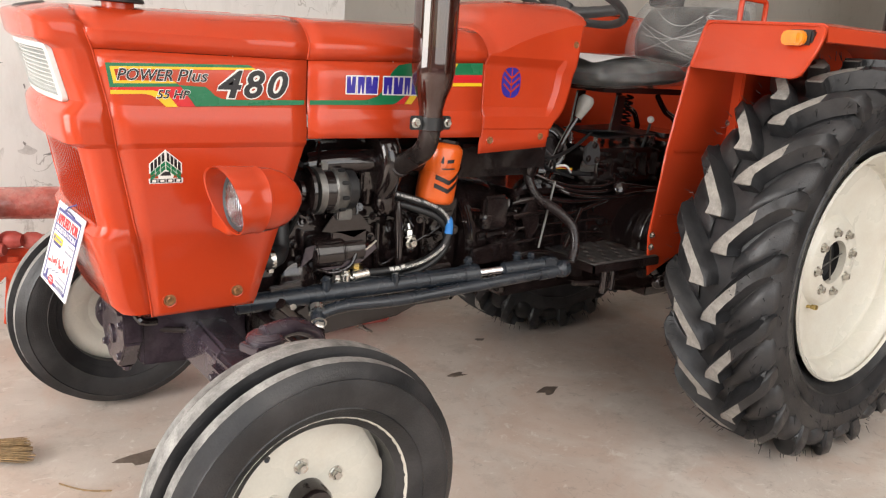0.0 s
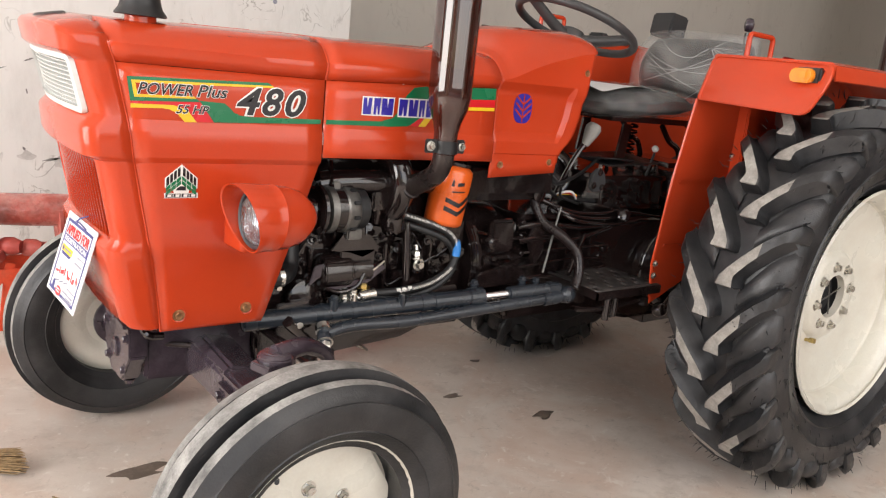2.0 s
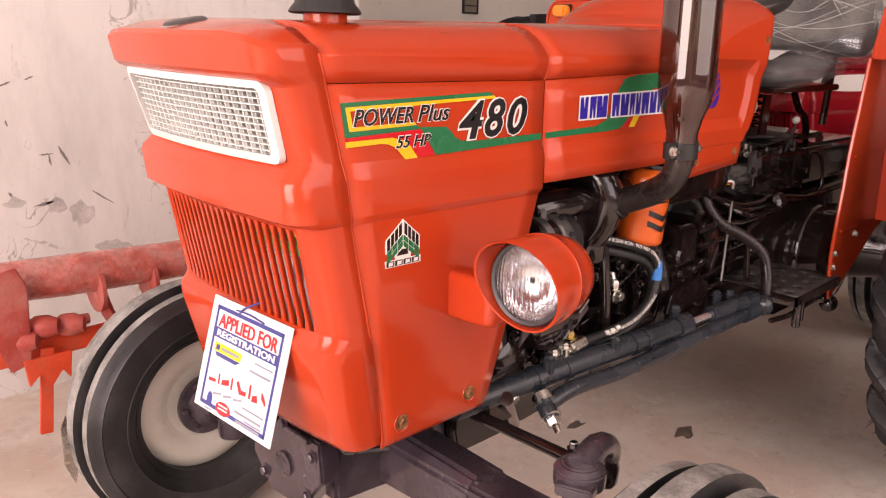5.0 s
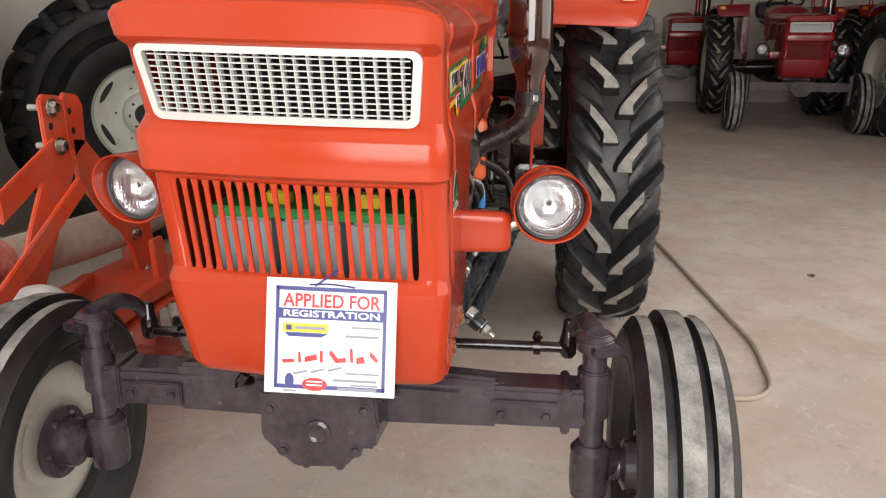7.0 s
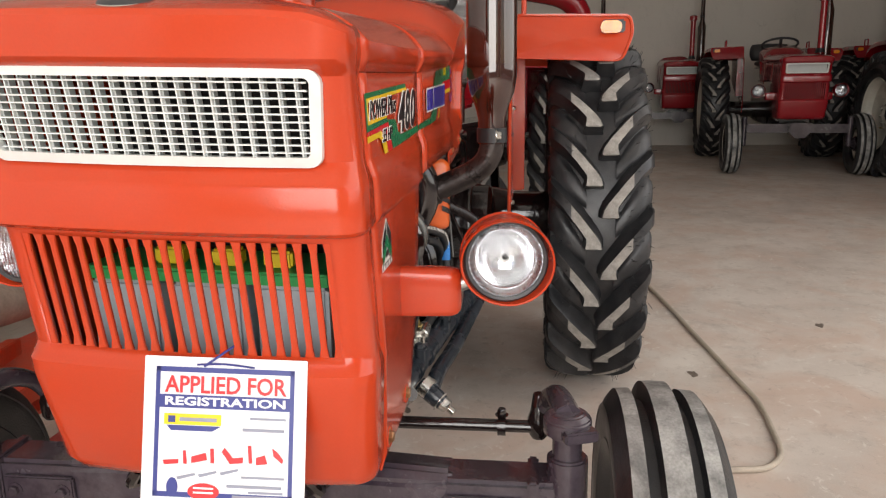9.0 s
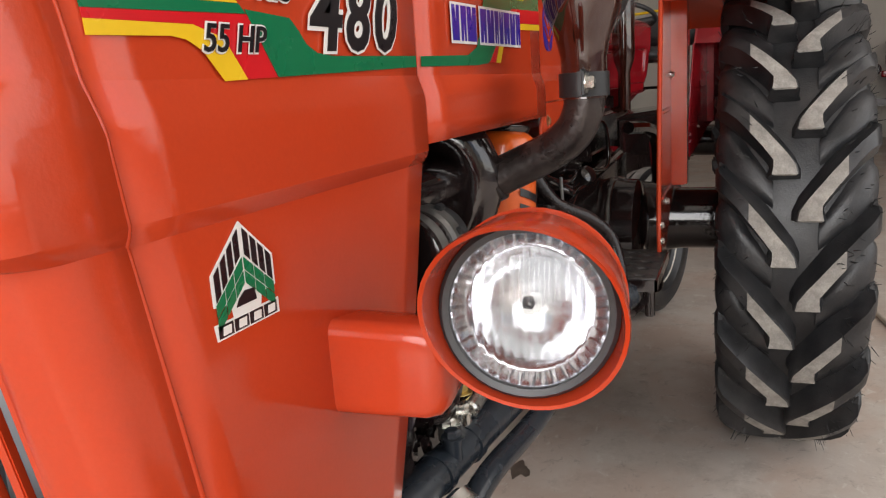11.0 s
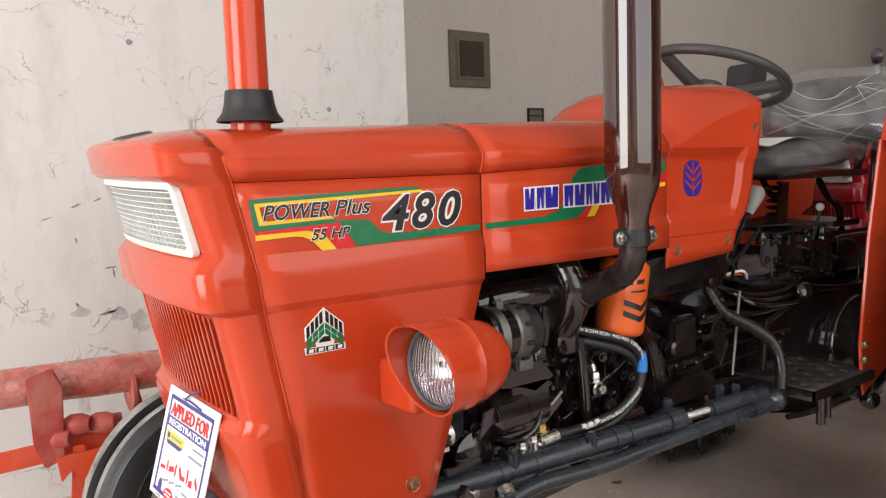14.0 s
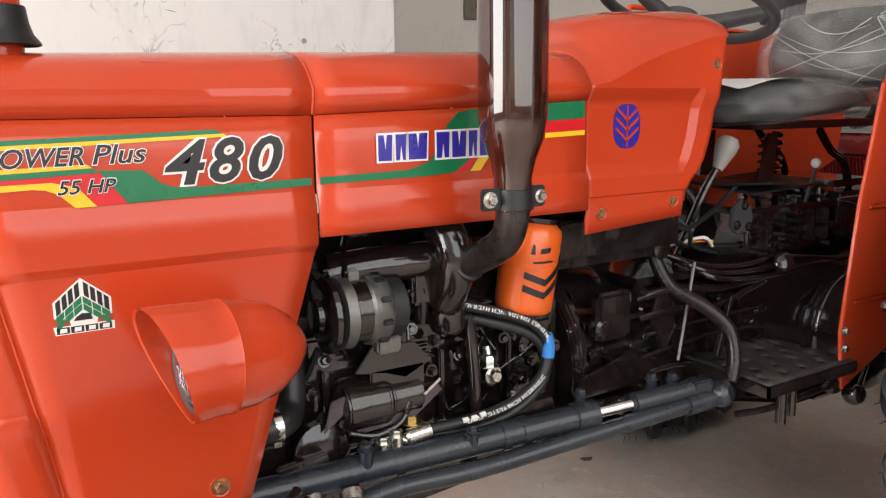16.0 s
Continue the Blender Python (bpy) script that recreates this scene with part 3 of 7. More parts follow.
def front_wheel(parent, s, x, y, z, rimmat, R=0.350):
    wheel = new("front_wheel")
    wheel.parent = parent
    wheel.matrix_basis = pose(x, y, z, 0, 0, 0 if s < 0 else 180)
    tagged(wheel, label="small ribbed front wheel")
    k = R / 0.385
    half = [(0.228, 0.060), (0.245, 0.076), (0.260, 0.083), (0.263, 0.0870), (0.266, 0.0855), (0.285, 0.090), (0.322, 0.091), (0.332, 0.0890), (0.335, 0.0915), (0.338, 0.088), (0.352, 0.081), (0.367, 0.070), (0.369, 0.045), (0.346, 0.041), (0.346, 0.0245), (0.384, 0.0210), (0.385, 0.0)]
    prof = [(r * k, -a) for r, a in half] + [(r * k, a) for r, a in reversed(half[:-1])] + [(0.21 * k, 0.05), (0.21 * k, -0.05), (0.228 * k, -0.062)]
    g = G()
    nseg = 72
    g.lathe(prof, (0, 0, 0), (0, -1, 0), nseg)
    for i in (11, 15, 16, 20):
        for j in range(nseg):
            g.m[i * nseg + j] = 1
    tyre = part("tyre", g, [RUBBER, RUB_RIB], wheel, "black tyre with three dusty ribs")
    # raised size marking on the outer wall
    V, F = lettering("6.00-16", 0.036, 0.0, 0.0006, 1.15, 0.0012)
    xs = [v[0] for v in V]
    mid = (max(xs) + min(xs)) / 2
    g = G()
    W = []
    for a, b, c in V:
        th = math.pi / 2 + 0.5 - (a - mid) / 0.30
        r = 0.276 + b
        W.append((math.cos(th) * r, -0.0855 - c - 0.001, math.sin(th) * r))
    g.add(W, F)
    part("size_marking", g, RUBBER, tyre)
    g = G()
    g.lathe([(0.206, 0.058), (0.212, 0.066), (0.217, 0.060), (0.212, 0.050), (0.203, 0.044), (0.196, 0.02), (0.195, -0.02), (0.203, -0.045), (0.212, -0.06), (0.217, -0.064)], (0, 0, 0), (0, -1, 0), 48)
    g.lathe([(0.196, -0.012), (0.187, -0.022), (0.15, -0.030), (0.12, -0.020), (0.10, -0.010), (0.045, -0.008), (0.043, -0.03)], (0, 0, 0), (0, -1, 0), 48)
    rim = part("rim", g, rimmat, wheel, "painted steel rim")
    hexa = [(.192 * math.cos(a), .192 * math.sin(a)) for a in [math.pi / 3 * q + b for q in range(6) for b in (-.16, .16)]]
    part("disc_plate", G().prism(hexa, (0, .0055, 0), (1, 0, 0), (0, 0, 1), (0, .006, 0)), rimmat, rim, bevel=.002)
    g = G()
    g.lathe([(0.044, -0.012), (0.042, 0.035), (0.036, 0.046), (0.001, 0.048)], (0, 0, 0), (0, -1, 0), 24)
    part("hub_cap", g, ENGINE, wheel)
    for i in range(5):
        a = 2 * math.pi * i / 5 + 0.5
        part("wheel_bolt", G().bolt((math.cos(a) * .078, 0.0055, math.sin(a) * .078), (0, -1, 0), 0.012, 0.016), STEEL, rim)
    g = G().cyl((-.10, -.02, .13), (-.115, -.05, .145), 0.005)
    part("valve", g, BLACK, rim)
    # inner side: hub flange and drum
    g = G()
    g.lathe([(0.085, -0.034), (0.085, -0.048), (0.062, -0.052), (0.055, -0.085), (0.036, -0.095), (0.034, -0.115)], (0, 0, 0), (0, -1, 0), 28, True)
    for i in range(6):
        a = 2 * math.pi * i / 6
        g.bolt((math.cos(a) * .07, 0.048, math.sin(a) * .07), (0, 1, 0), 0.009, 0.012)
    part("inner_hub", g, AXLE, wheel)
    return wheel


# ---- bodywork ----
def lerp_table(tab, z):
    if z <= tab[0][0]:
        return tab[0][1:]
    for a, b in zip(tab, tab[1:]):
        if z <= b[0]:
            t = (z - a[0]) / (b[0] - a[0])
            return tuple(p + (q - p) * t for p, q in zip(a[1:], b[1:]))
    return tab[-1][1:]


# height: front x, seam x, half width
NOSE = [(0.640, -0.205, -0.164, 0.228), (0.650, -0.228, -0.166, 0.240), (0.672, -0.246, -0.168, 0.246), (0.74, -0.262, -0.178, 0.250), (0.82, -0.281, -0.192, 0.256), (0.842, -0.282, -0.196, 0.257),
        (0.856, -0.272, -0.198, 0.254), (0.866, -0.268, -0.200, 0.253), (1.036, -0.300, -0.231, 0.253), (1.044, -0.303, -0.233, 0.2535), (1.050, -0.322, -0.235, 0.2580), (1.055, -0.331, -0.236, 0.2605),
        (1.108, -0.337, -0.243, 0.2605), (1.116, -0.334, -0.245, 0.2595), (1.135, -0.317, -0.247, 0.2530), (1.142, -0.312, -0.248, 0.2525), (1.249, -0.343, -0.273, 0.2525), (1.255, -0.350, -0.274, 0.2535),
        (1.262, -0.367, -0.277, 0.2560), (1.267, -0.374, -0.279, 0.2575), (1.276, -0.376, -0.281, 0.2595), (1.298, -0.381, -0.288, 0.2600), (1.304, -0.377, -0.290, 0.2570)]


def hood_z(y, top=1.338):
    u = min(abs(y) / 0.262, 1)
    return 1.292 + (top - 1.292) * (1 - u ** 7)


def nose_contour(xf, xs, w, r=0.038, bow=0.013):
    pts = []
    for t in (0, 0.5):
        pts.append((xs + (xf + r - xs) * t, -w))
    for i in range(11):
        a = math.pi / 2 * i / 10
        pts.append((xf + r - r * math.sin(a), -(w - r) - r * math.cos(a)))
    e = w - r
    for k in (0.75, 0.5, 0.25):
        pts.append((xf - bow * (1 - k * k), -e * k))
    full = pts + [(xf - bow, 0)] + [(x, -y) for x, y in reversed(pts)]
    return full


def hood_lead(z):
    """Front edge of the hood, which leans forward with height."""
    return lerp_table([(1.25, -0.2725), (1.292, -0.2858), (1.304, -0.2895), (1.318, -0.2945), (1.40, -0.2962)], z)[0]


def nose_mesh():
    g = G()
    zs = [row[0] for row in NOSE]
    rings = []
    for row in NOSE:
        lift = 0.015 * max(0, min(1, (row[0] - 1.264) / 0.03))
        ring = []
        for x, y in nose_contour(*row[1:]):
            fore = max(0, min(1, (row[2] - x) / 0.07)) ** 0.7
            drop = 0.017 * max(0, (abs(y) - 0.185) / 0.075) ** 2 * max(0, min(1, (row[0] - 1.276) / 0.022))
            ring.append((x, y, row[0] + (lift - drop) * fore))
        rings.append(ring)
    last = rings[-1]
    n = len(last)
    end = []
    for x, y, z in last:
        yy = max(-0.255, min(0.255, y * 0.985))
        zz = hood_z(yy)
        end.append((hood_lead(zz) - 0.0018, yy, zz))
    for t in (0.25, 0.5, 0.75, 1.0):
        rings.append([tuple(Vector(a).lerp(Vector(b), t) + Vector((-0.003 * math.sin(math.pi * t), 0, 0.003 * math.sin(math.pi * t)))) for a, b in zip(last, end)])
    V = [p for r in rings for p in r]
    F = []
    for i in range(len(rings) - 1):
        for j in range(n - 1):
            zm = (zs[i] + zs[i + 1]) / 2 if i + 1 < len(zs) else 9
            open_here = 12 <= j < n - 13 and (0.866 < zm < 1.036 or 1.142 < zm < 1.25)
            if not open_here:
                F.append((i * n + j, i * n + j + 1, (i + 1) * n + j + 1, (i + 1) * n + j))
    g.add(V, F)
    return g


def side_y(z):
    return lerp_table([(0.63, 0.238), (0.66, 0.246), (0.82, 0.253), (0.83, 0.2545), (1.042, 0.2525), (1.050, 0.2580), (1.055, 0.2600), (1.108, 0.2600), (1.116, 0.2590), (1.136, 0.2525), (1.253, 0.2525)], z)[0]


def panel_grid(x0, x1, zs, cols=10):
    """A body side between two edge lines, given as functions of height."""
    g = G()
    V, F = [], []
    for z in zs:
        a, b = x0(z), x1(z)
        xs = [a + (b - a) * i / cols for i in range(cols + 1)]
        V += [(x, -side_y(z), z + strip_rise(x, z)) for x in xs]
    m = cols + 1
    for i in range(len(zs) - 1):
        for j in range(cols):
            F.append((i * m + j, i * m + j + 1, (i + 1) * m + j + 1, (i + 1) * m + j))
    return g.add(V, F)


def hood_piece(x0, x1, top0, top1, lead=None, cols=12):
    g = G()
    ys = [-1, -0.99, -0.975, -0.955, -0.93, -0.9, -0.86, -0.81, -0.74, -0.6, -0.3]
    ys = ys + [0] + [-y for y in reversed(ys)]
    V, F = [], []
    m = len(ys) + 4
    for i in range(cols + 1):
        t = i / cols
        top = top0 + (top1 - top0) * t
        prof = [(-0.2525, 1.2545), (-0.261, 1.276)] + [(0.262 * u, hood_z(0.262 * u, top)) for u in ys] + [(0.261, 1.276), (0.2525, 1.2545)]
        for y, z in prof:
            a = lead(z) if lead else x0
            x = a + (x1 - a) * t
            V.append((x, y, z + strip_rise(x, z)))
    for i in range(cols):
        for j in range(m - 1):
            F.append((i * m + j, (i + 1) * m + j, (i + 1) * m + j + 1, i * m + j + 1))
    return g.add(V, F)


def strip_rise(x, z):
    """The seam between hood and lower strip climbs a little towards the dash."""
    return 0.018 * min(1, max(0, (x - 0.2225) / 0.555)) * min(1, max(0, (z - 1.15) / 0.1)) * min(1, max(0, (1.365 - z) / 0.11))


def cowl_mesh():
    """Instrument cowl behind the hood, rising to the dash, with a bevelled recess and a bolted tab in each cheek."""
    g = G()
    low = [1.0, 1.03, 1.06, 1.084, 1.088, 1.105, 1.118, 1.122, 1.148, 1.152, 1.20, 1.25, 1.262, 1.274, 1.280, 1.296]
    high = [0.05, 0.3, 0.55, 0.8, 1.0]
    us = [0.992, 0.97, 0.93, 0.87, 0.78, 0.65, 0.48, 0.25, 0]
    rear = [(1.03, 1.048), (1.095, 1.056), (1.115, 1.077), (1.135, 1.102), (1.18, 1.122), (1.35, 1.150), (1.40, 1.152)]
    shoulder = [(0.78, 1.299, 1.366, 6.5), (0.82, 1.304, 1.388, 5.0), (0.86, 1.320, 1.424, 4.2), (0.90, 1.338, 1.446, 3.8), (0.96, 1.360, 1.457, 4.0), (1.02, 1.380, 1.463, 4.4), (1.10, 1.398, 1.466, 4.6), (1.14, 1.404, 1.466, 4.6), (1.175, 1.400, 1.462, 4.6), (1.215, 1.384, 1.446, 4.6)]

    def line(z):
        xr = lerp_table(rear, z)[0]
        return [0.780, 0.790, 0.810, 0.813, 0.827, 0.830, 0.86, 0.90, 0.94, 0.97, xr - 0.064, xr - 0.061, xr - 0.046, xr - 0.043, xr - 0.028, xr - 0.010, xr], xr

    V, F = [], []
    half = []
    for z in low:
        xs, xr = line(max(z, 1.03))
        row = []
        for x in xs:
            zz = z if z > 1.04 else z + 0.012 + 0.018 * (x - 0.78) / 0.28
            y = min(side_y(zz), 0.2565)
            if zz < 1.086:
                y -= 0.004
            inx = max(0, min(1, (xr - 0.046 - x) / 0.015))
            inz = max(0, min(1, (zz - 1.122) / 0.028)) * max(0, min(1, (1.296 - zz) / 0.030))
            if zz > 1.25:
                y = 0.2525 + 0.0085 * min(1, (zz - 1.25) / 0.028) * (1 - inx * inz)
            row.append((x, -(y - 0.012 * inx * inz), zz))
        half.append(row)
    for t in high:
        zr = 1.296 + 0.088 * t
        xs, xr = line(zr)
        row = []
        for x in xs:
            zs = lerp_table(shoulder, x)[0]
            row.append((x, -0.261, 1.296 + (zs - 1.296) * t))
        half.append(row)
    for k, u in enumerate(us):
        row = []
        xe = 1.152 + 0.042 * min(1, (k + 1) / 5)
        for x in line(1.384)[0]:
            x = 0.78 + (x - 0.78) * (xe - 0.78) / (1.15136 - 0.78)
            zs, zt, ex = lerp_table(shoulder, x)
            row.append((x, -0.261 * u, zs + (zt - zs) * (1 - u ** ex)))
        half.append(row)
    rows = half + [[(x, -y, z) for x, y, z in r] for r in reversed(half[:-1])]
    n = len(rows[0])
    for r in rows:
        V += r
    for i in range(len(rows) - 1):
        for j in range(n - 1):
            F.append((i * n + j, i * n + j + 1, (i + 1) * n + j + 1, (i + 1) * n + j))
    return g.add(V, F)


def lamp_parts(parent, s, paint):
    """Bullet headlamp on a box arm. s: -1 left, +1 right."""
    y = 0.435 * s
    lamp = new("headlamp")
    lamp.parent = parent
    tagged(lamp, label="round bullet headlamp in painted steel housing")
    c = Vector((-0.040, y, 0.950))
    d = Vector((1, -0.13 * s, -0.03)).normalized()
    k = 1.02
    prof = [(0.0715, -0.016), (0.0745, -0.018), (0.0755, -0.012), (0.0745, 0.012), (0.0735, 0.030), (0.0725, 0.052), (0.074, 0.055), (0.0725, 0.058), (0.070, 0.085), (0.062, 0.118), (0.045, 0.145), (0.022, 0.166), (0.006, 0.173)]
    g = G()
    prof = [(r * k, a) for r, a in prof]
    g.lathe(prof + [(0.001, 0.174)], c, d, 40)
    g.lathe([(r * k, a) for r, a in [(0.0715, -0.016), (0.0700, 0.0), (0.0685, 0.026), (0.063, 0.027)]], c, d, 40)
    # the rim leans forward at its top like a peak
    g.v = [(x - max(0, 0.03 - (x - c.x)) * 0.55 * (z - c.z) / 0.08, yy, z) for x, yy, z in g.v]
    part("housing", g, paint, lamp, smooth=45)
    g = G().lathe([(0.0700, 0.0180), (0.0665, 0.0130), (0.0615, 0.0150), (0.0600, 0.022)], c, d, 40)
    part("gasket", g, PLASTIC, lamp)
    # stepped bowl: a fluted outer ring, then the polished dish
    g = G()
    g.lathe([(0.0615, 0.022), (0.058, 0.027), (0.0505, 0.031), (0.0495, 0.028), (0.047, 0.030), (0.040, 0.044), (0.028, 0.054), (0.013, 0.059), (0.001, 0.059)], c, d, 48)
    part("reflector", g, REFLECTOR, lamp, smooth=30)
    for k in range(40):
        a = 2 * math.pi * k / 40
        w = d.cross(Vector((0, 0, 1))).normalized()
        u = w * math.cos(a) + w.cross(d) * math.sin(a)
        part("flute", G().cyl(c + d * .0245 + u * .0595, c + d * .0290 + u * .0515, .0020, .0016, 6), REFLECTOR, lamp)
    part("bulb", G().lathe([(0.001, 0.030), (0.007, 0.032), (0.0085, 0.038), (0.006, 0.058)], c, d, 16), WHITE, lamp)
    part("bulb_shield", G().lathe([(0.001, 0.026), (0.0045, 0.027), (0.0055, 0.030), (0.005, 0.034)], c + Vector((0, 0, .004)), d, 14), PLASTIC, lamp)
    g = G()
    front = [(0.0001, 0.003), (0.02, 0.0036), (0.04, 0.0068), (0.054, 0.012), (0.0615, 0.0175)]
    g.lathe(front + [(r, a + 0.0025) for r, a in reversed(front)], c, d, 36)
    lens = part("lens", g, GLASS, lamp, "clear fluted glass lens", smooth=60)
    lens.visible_shadow = False
    # one pressed box with rounded corners between the panel and the housing
    rings = []
    for yy, k, q in ((.245, 1.03, .010), (.255, 1.0, .012), (.30, .99, .013), (.338, .97, .014), (.350, .90, .015), (.356, .72, .012)):
        ring = []
        for cx, cz, a0 in ((1, 1, 0), (-1, 1, 90), (-1, -1, 180), (1, -1, 270)):
            for i in range(5):
                a = radians(a0 + 22.5 * i)
                ring.append((0.016 + cx * (.038 * k - q) + q * math.cos(a), yy * s, 0.889 + cz * (.039 * k - q) + q * math.sin(a) - .010 * cx * cz * .4))
        rings.append(ring if s < 0 else ring[::-1])
    part("arm", G().loft(rings), paint, lamp, smooth=50)
    g = G().cyl((0.015, 0.345 * s, 0.895), (0.015, 0.390 * s, 0.915), 0.014)
    part("stud", g, STEEL, lamp)
    return lamp


def fender(parent, s, paint):
    """Rear mudguard: inner sheet, front cover face, top plate, outer lip. Built for the left, mirrored for the right."""
    fd = new("mudguard")
    fd.parent = parent
    tagged(fd, label="folded sheet steel mudguard over the rear wheel")
    fd.matrix_basis = pose(0, 0, 0 if s < 0 else 0.040)
    hy = -0.43 if s < 0 else -0.60

    def put(name, g, mats, label="", bevel=0.0, seg=2):
        return part(name, g if s < 0 else g.flipped(), mats, fd, label, bevel=bevel, seg=seg)

    R = 0.735
    cx, cz = 2.045, 0.64
    # inner sheet with a straight front edge
    poly = [(1.455, 0.600), (1.437, 0.74), (1.472, 1.03), (1.530, 1.305), (1.585, 1.445), (2.60, 1.440), (2.66, 1.30), (2.60, 1.00), (2.3, 0.88), (2.0, 0.82), (1.80, 0.77), (1.62, 0.67)]
    put("inner_sheet", G().xz(poly, -0.388, -0.392), paint)
    g = G().tube([(1.455, -0.388, 0.600), (1.437, -0.388, 0.74), (1.472, -0.388, 1.03), (1.530, -0.388, 1.305)], 0.006, 6)
    put("rolled_edge", g, paint)
    # pressed ribs and the upright stay
    for za, zb, xa in ((0.80, 0.812, 1.47), (1.02, 1.032, 1.5)):
        put("pressed_rib", G().span((xa, -0.397, za), (1.75, -0.391, zb)), paint, bevel=0.003)
    g = G().span((1.775, -0.43, 0.80), (1.80, -0.392, 1.40)).span((1.775, -0.436, 0.80), (1.84, -0.43, 1.40))
    put("stay", g, paint, bevel=0.003)
    # front cover: one sheet with rounded corners that leans back, with a raised rim
    def cover_x(y, z):
        return 1.531 + (z - 1.302) * 0.345 - 0.010 * math.sin(math.pi * min(1, max(0, (z - 1.285) / 0.165)))

    corners = [(-0.390, 1.302, 0.012), (-0.775, 1.284, 0.030), (-0.815, 1.385, 0.030), (-0.805, 1.441, 0.022), (-0.392, 1.452, 0.020)]
    outline = []
    for q in range(5):
        (py, pz, r), (ay, az, _), (by, bz, _) = corners[q], corners[q - 1], corners[(q + 1) % 5]
        p, a, b = Vector((py, pz)), Vector((ay, az)), Vector((by, bz))
        e, h = p + (a - p).normalized() * r, p + (b - p).normalized() * r
        outline += [e.lerp(p, t).lerp(p.lerp(h, t), t) for t in (0, .25, .5, .75, 1)]
    mid = Vector((-0.60, 1.368))
    rings = []
    for k, dx in ((1.0, 0.005), (1.0, -0.004), (0.985, -0.007), (0.955, -0.006), (0.945, -0.001), (0.5, 0.0), (0.02, 0.0)):
        rings.append([(cover_x(*(mid + (q - mid) * k)) + dx, *(mid + (q - mid) * k)) for q in outline])
    g = G().loft(rings)
    put("front_cover", g, paint)
    # top plate with a turned-down outer lip
    prof = [(-0.388, 1.446), (-0.40, 1.456), (-0.79, 1.447), (-0.806, 1.437), (-0.812, 1.395), (-0.806, 1.392), (-0.796, 1.436), (-0.40, 1.448)]
    rings = []
    for x, dz in ((1.580, 0), (2.0, 0.004), (2.35, -0.01), (2.50, -0.035), (2.60, -0.085), (2.66, -0.16)):
        rings.append([(x, y, z + dz) for y, z in prof])
    put("top_plate", G().loft(rings), paint)
    # grab handle
    g = G().tube([(1.70, hy, 1.45), (1.70, hy, 1.522), (1.704, hy, 1.531), (1.713, hy, 1.535), (1.827, hy, 1.535), (1.836, hy, 1.531), (1.84, hy, 1.522), (1.84, hy, 1.45)], 0.009, 10)
    put("grab_handle", g, paint)
    ind = new("indicator")
    ind.parent = fd
    gi = G().box((1.560, -0.742, 1.402), (0.030, 0.080, 0.050))
    oct_ = [(-.036, -.010), (-.026, -.021), (.026, -.021), (.036, -.010), (.036, .010), (.026, .021), (-.026, .021), (-.036, .010)]
    gl = G().prism(oct_, (1.546, -0.732, 1.402), (0, 1, 0), (0, 0, 1), (-.022, 0, 0)).box((1.521, -0.732, 1.402), (0.008, 0.044, 0.026))
    part("base", gi if s < 0 else gi.flipped(), BLACK, ind, bevel=0.006)
    part("lens", gl if s < 0 else gl.flipped(), AMBER, ind, "amber ribbed lens", bevel=0.0035)
    for p in ((1.777, -0.392, 1.12), (1.60, -0.392, 0.78), (1.445, -0.392, 0.742), (1.447, -0.392, 0.70)):
        g = G().bolt(p, (0, -1, 0), 0.008, 0.01)
        put("bolt", g, STEEL)
    return fd


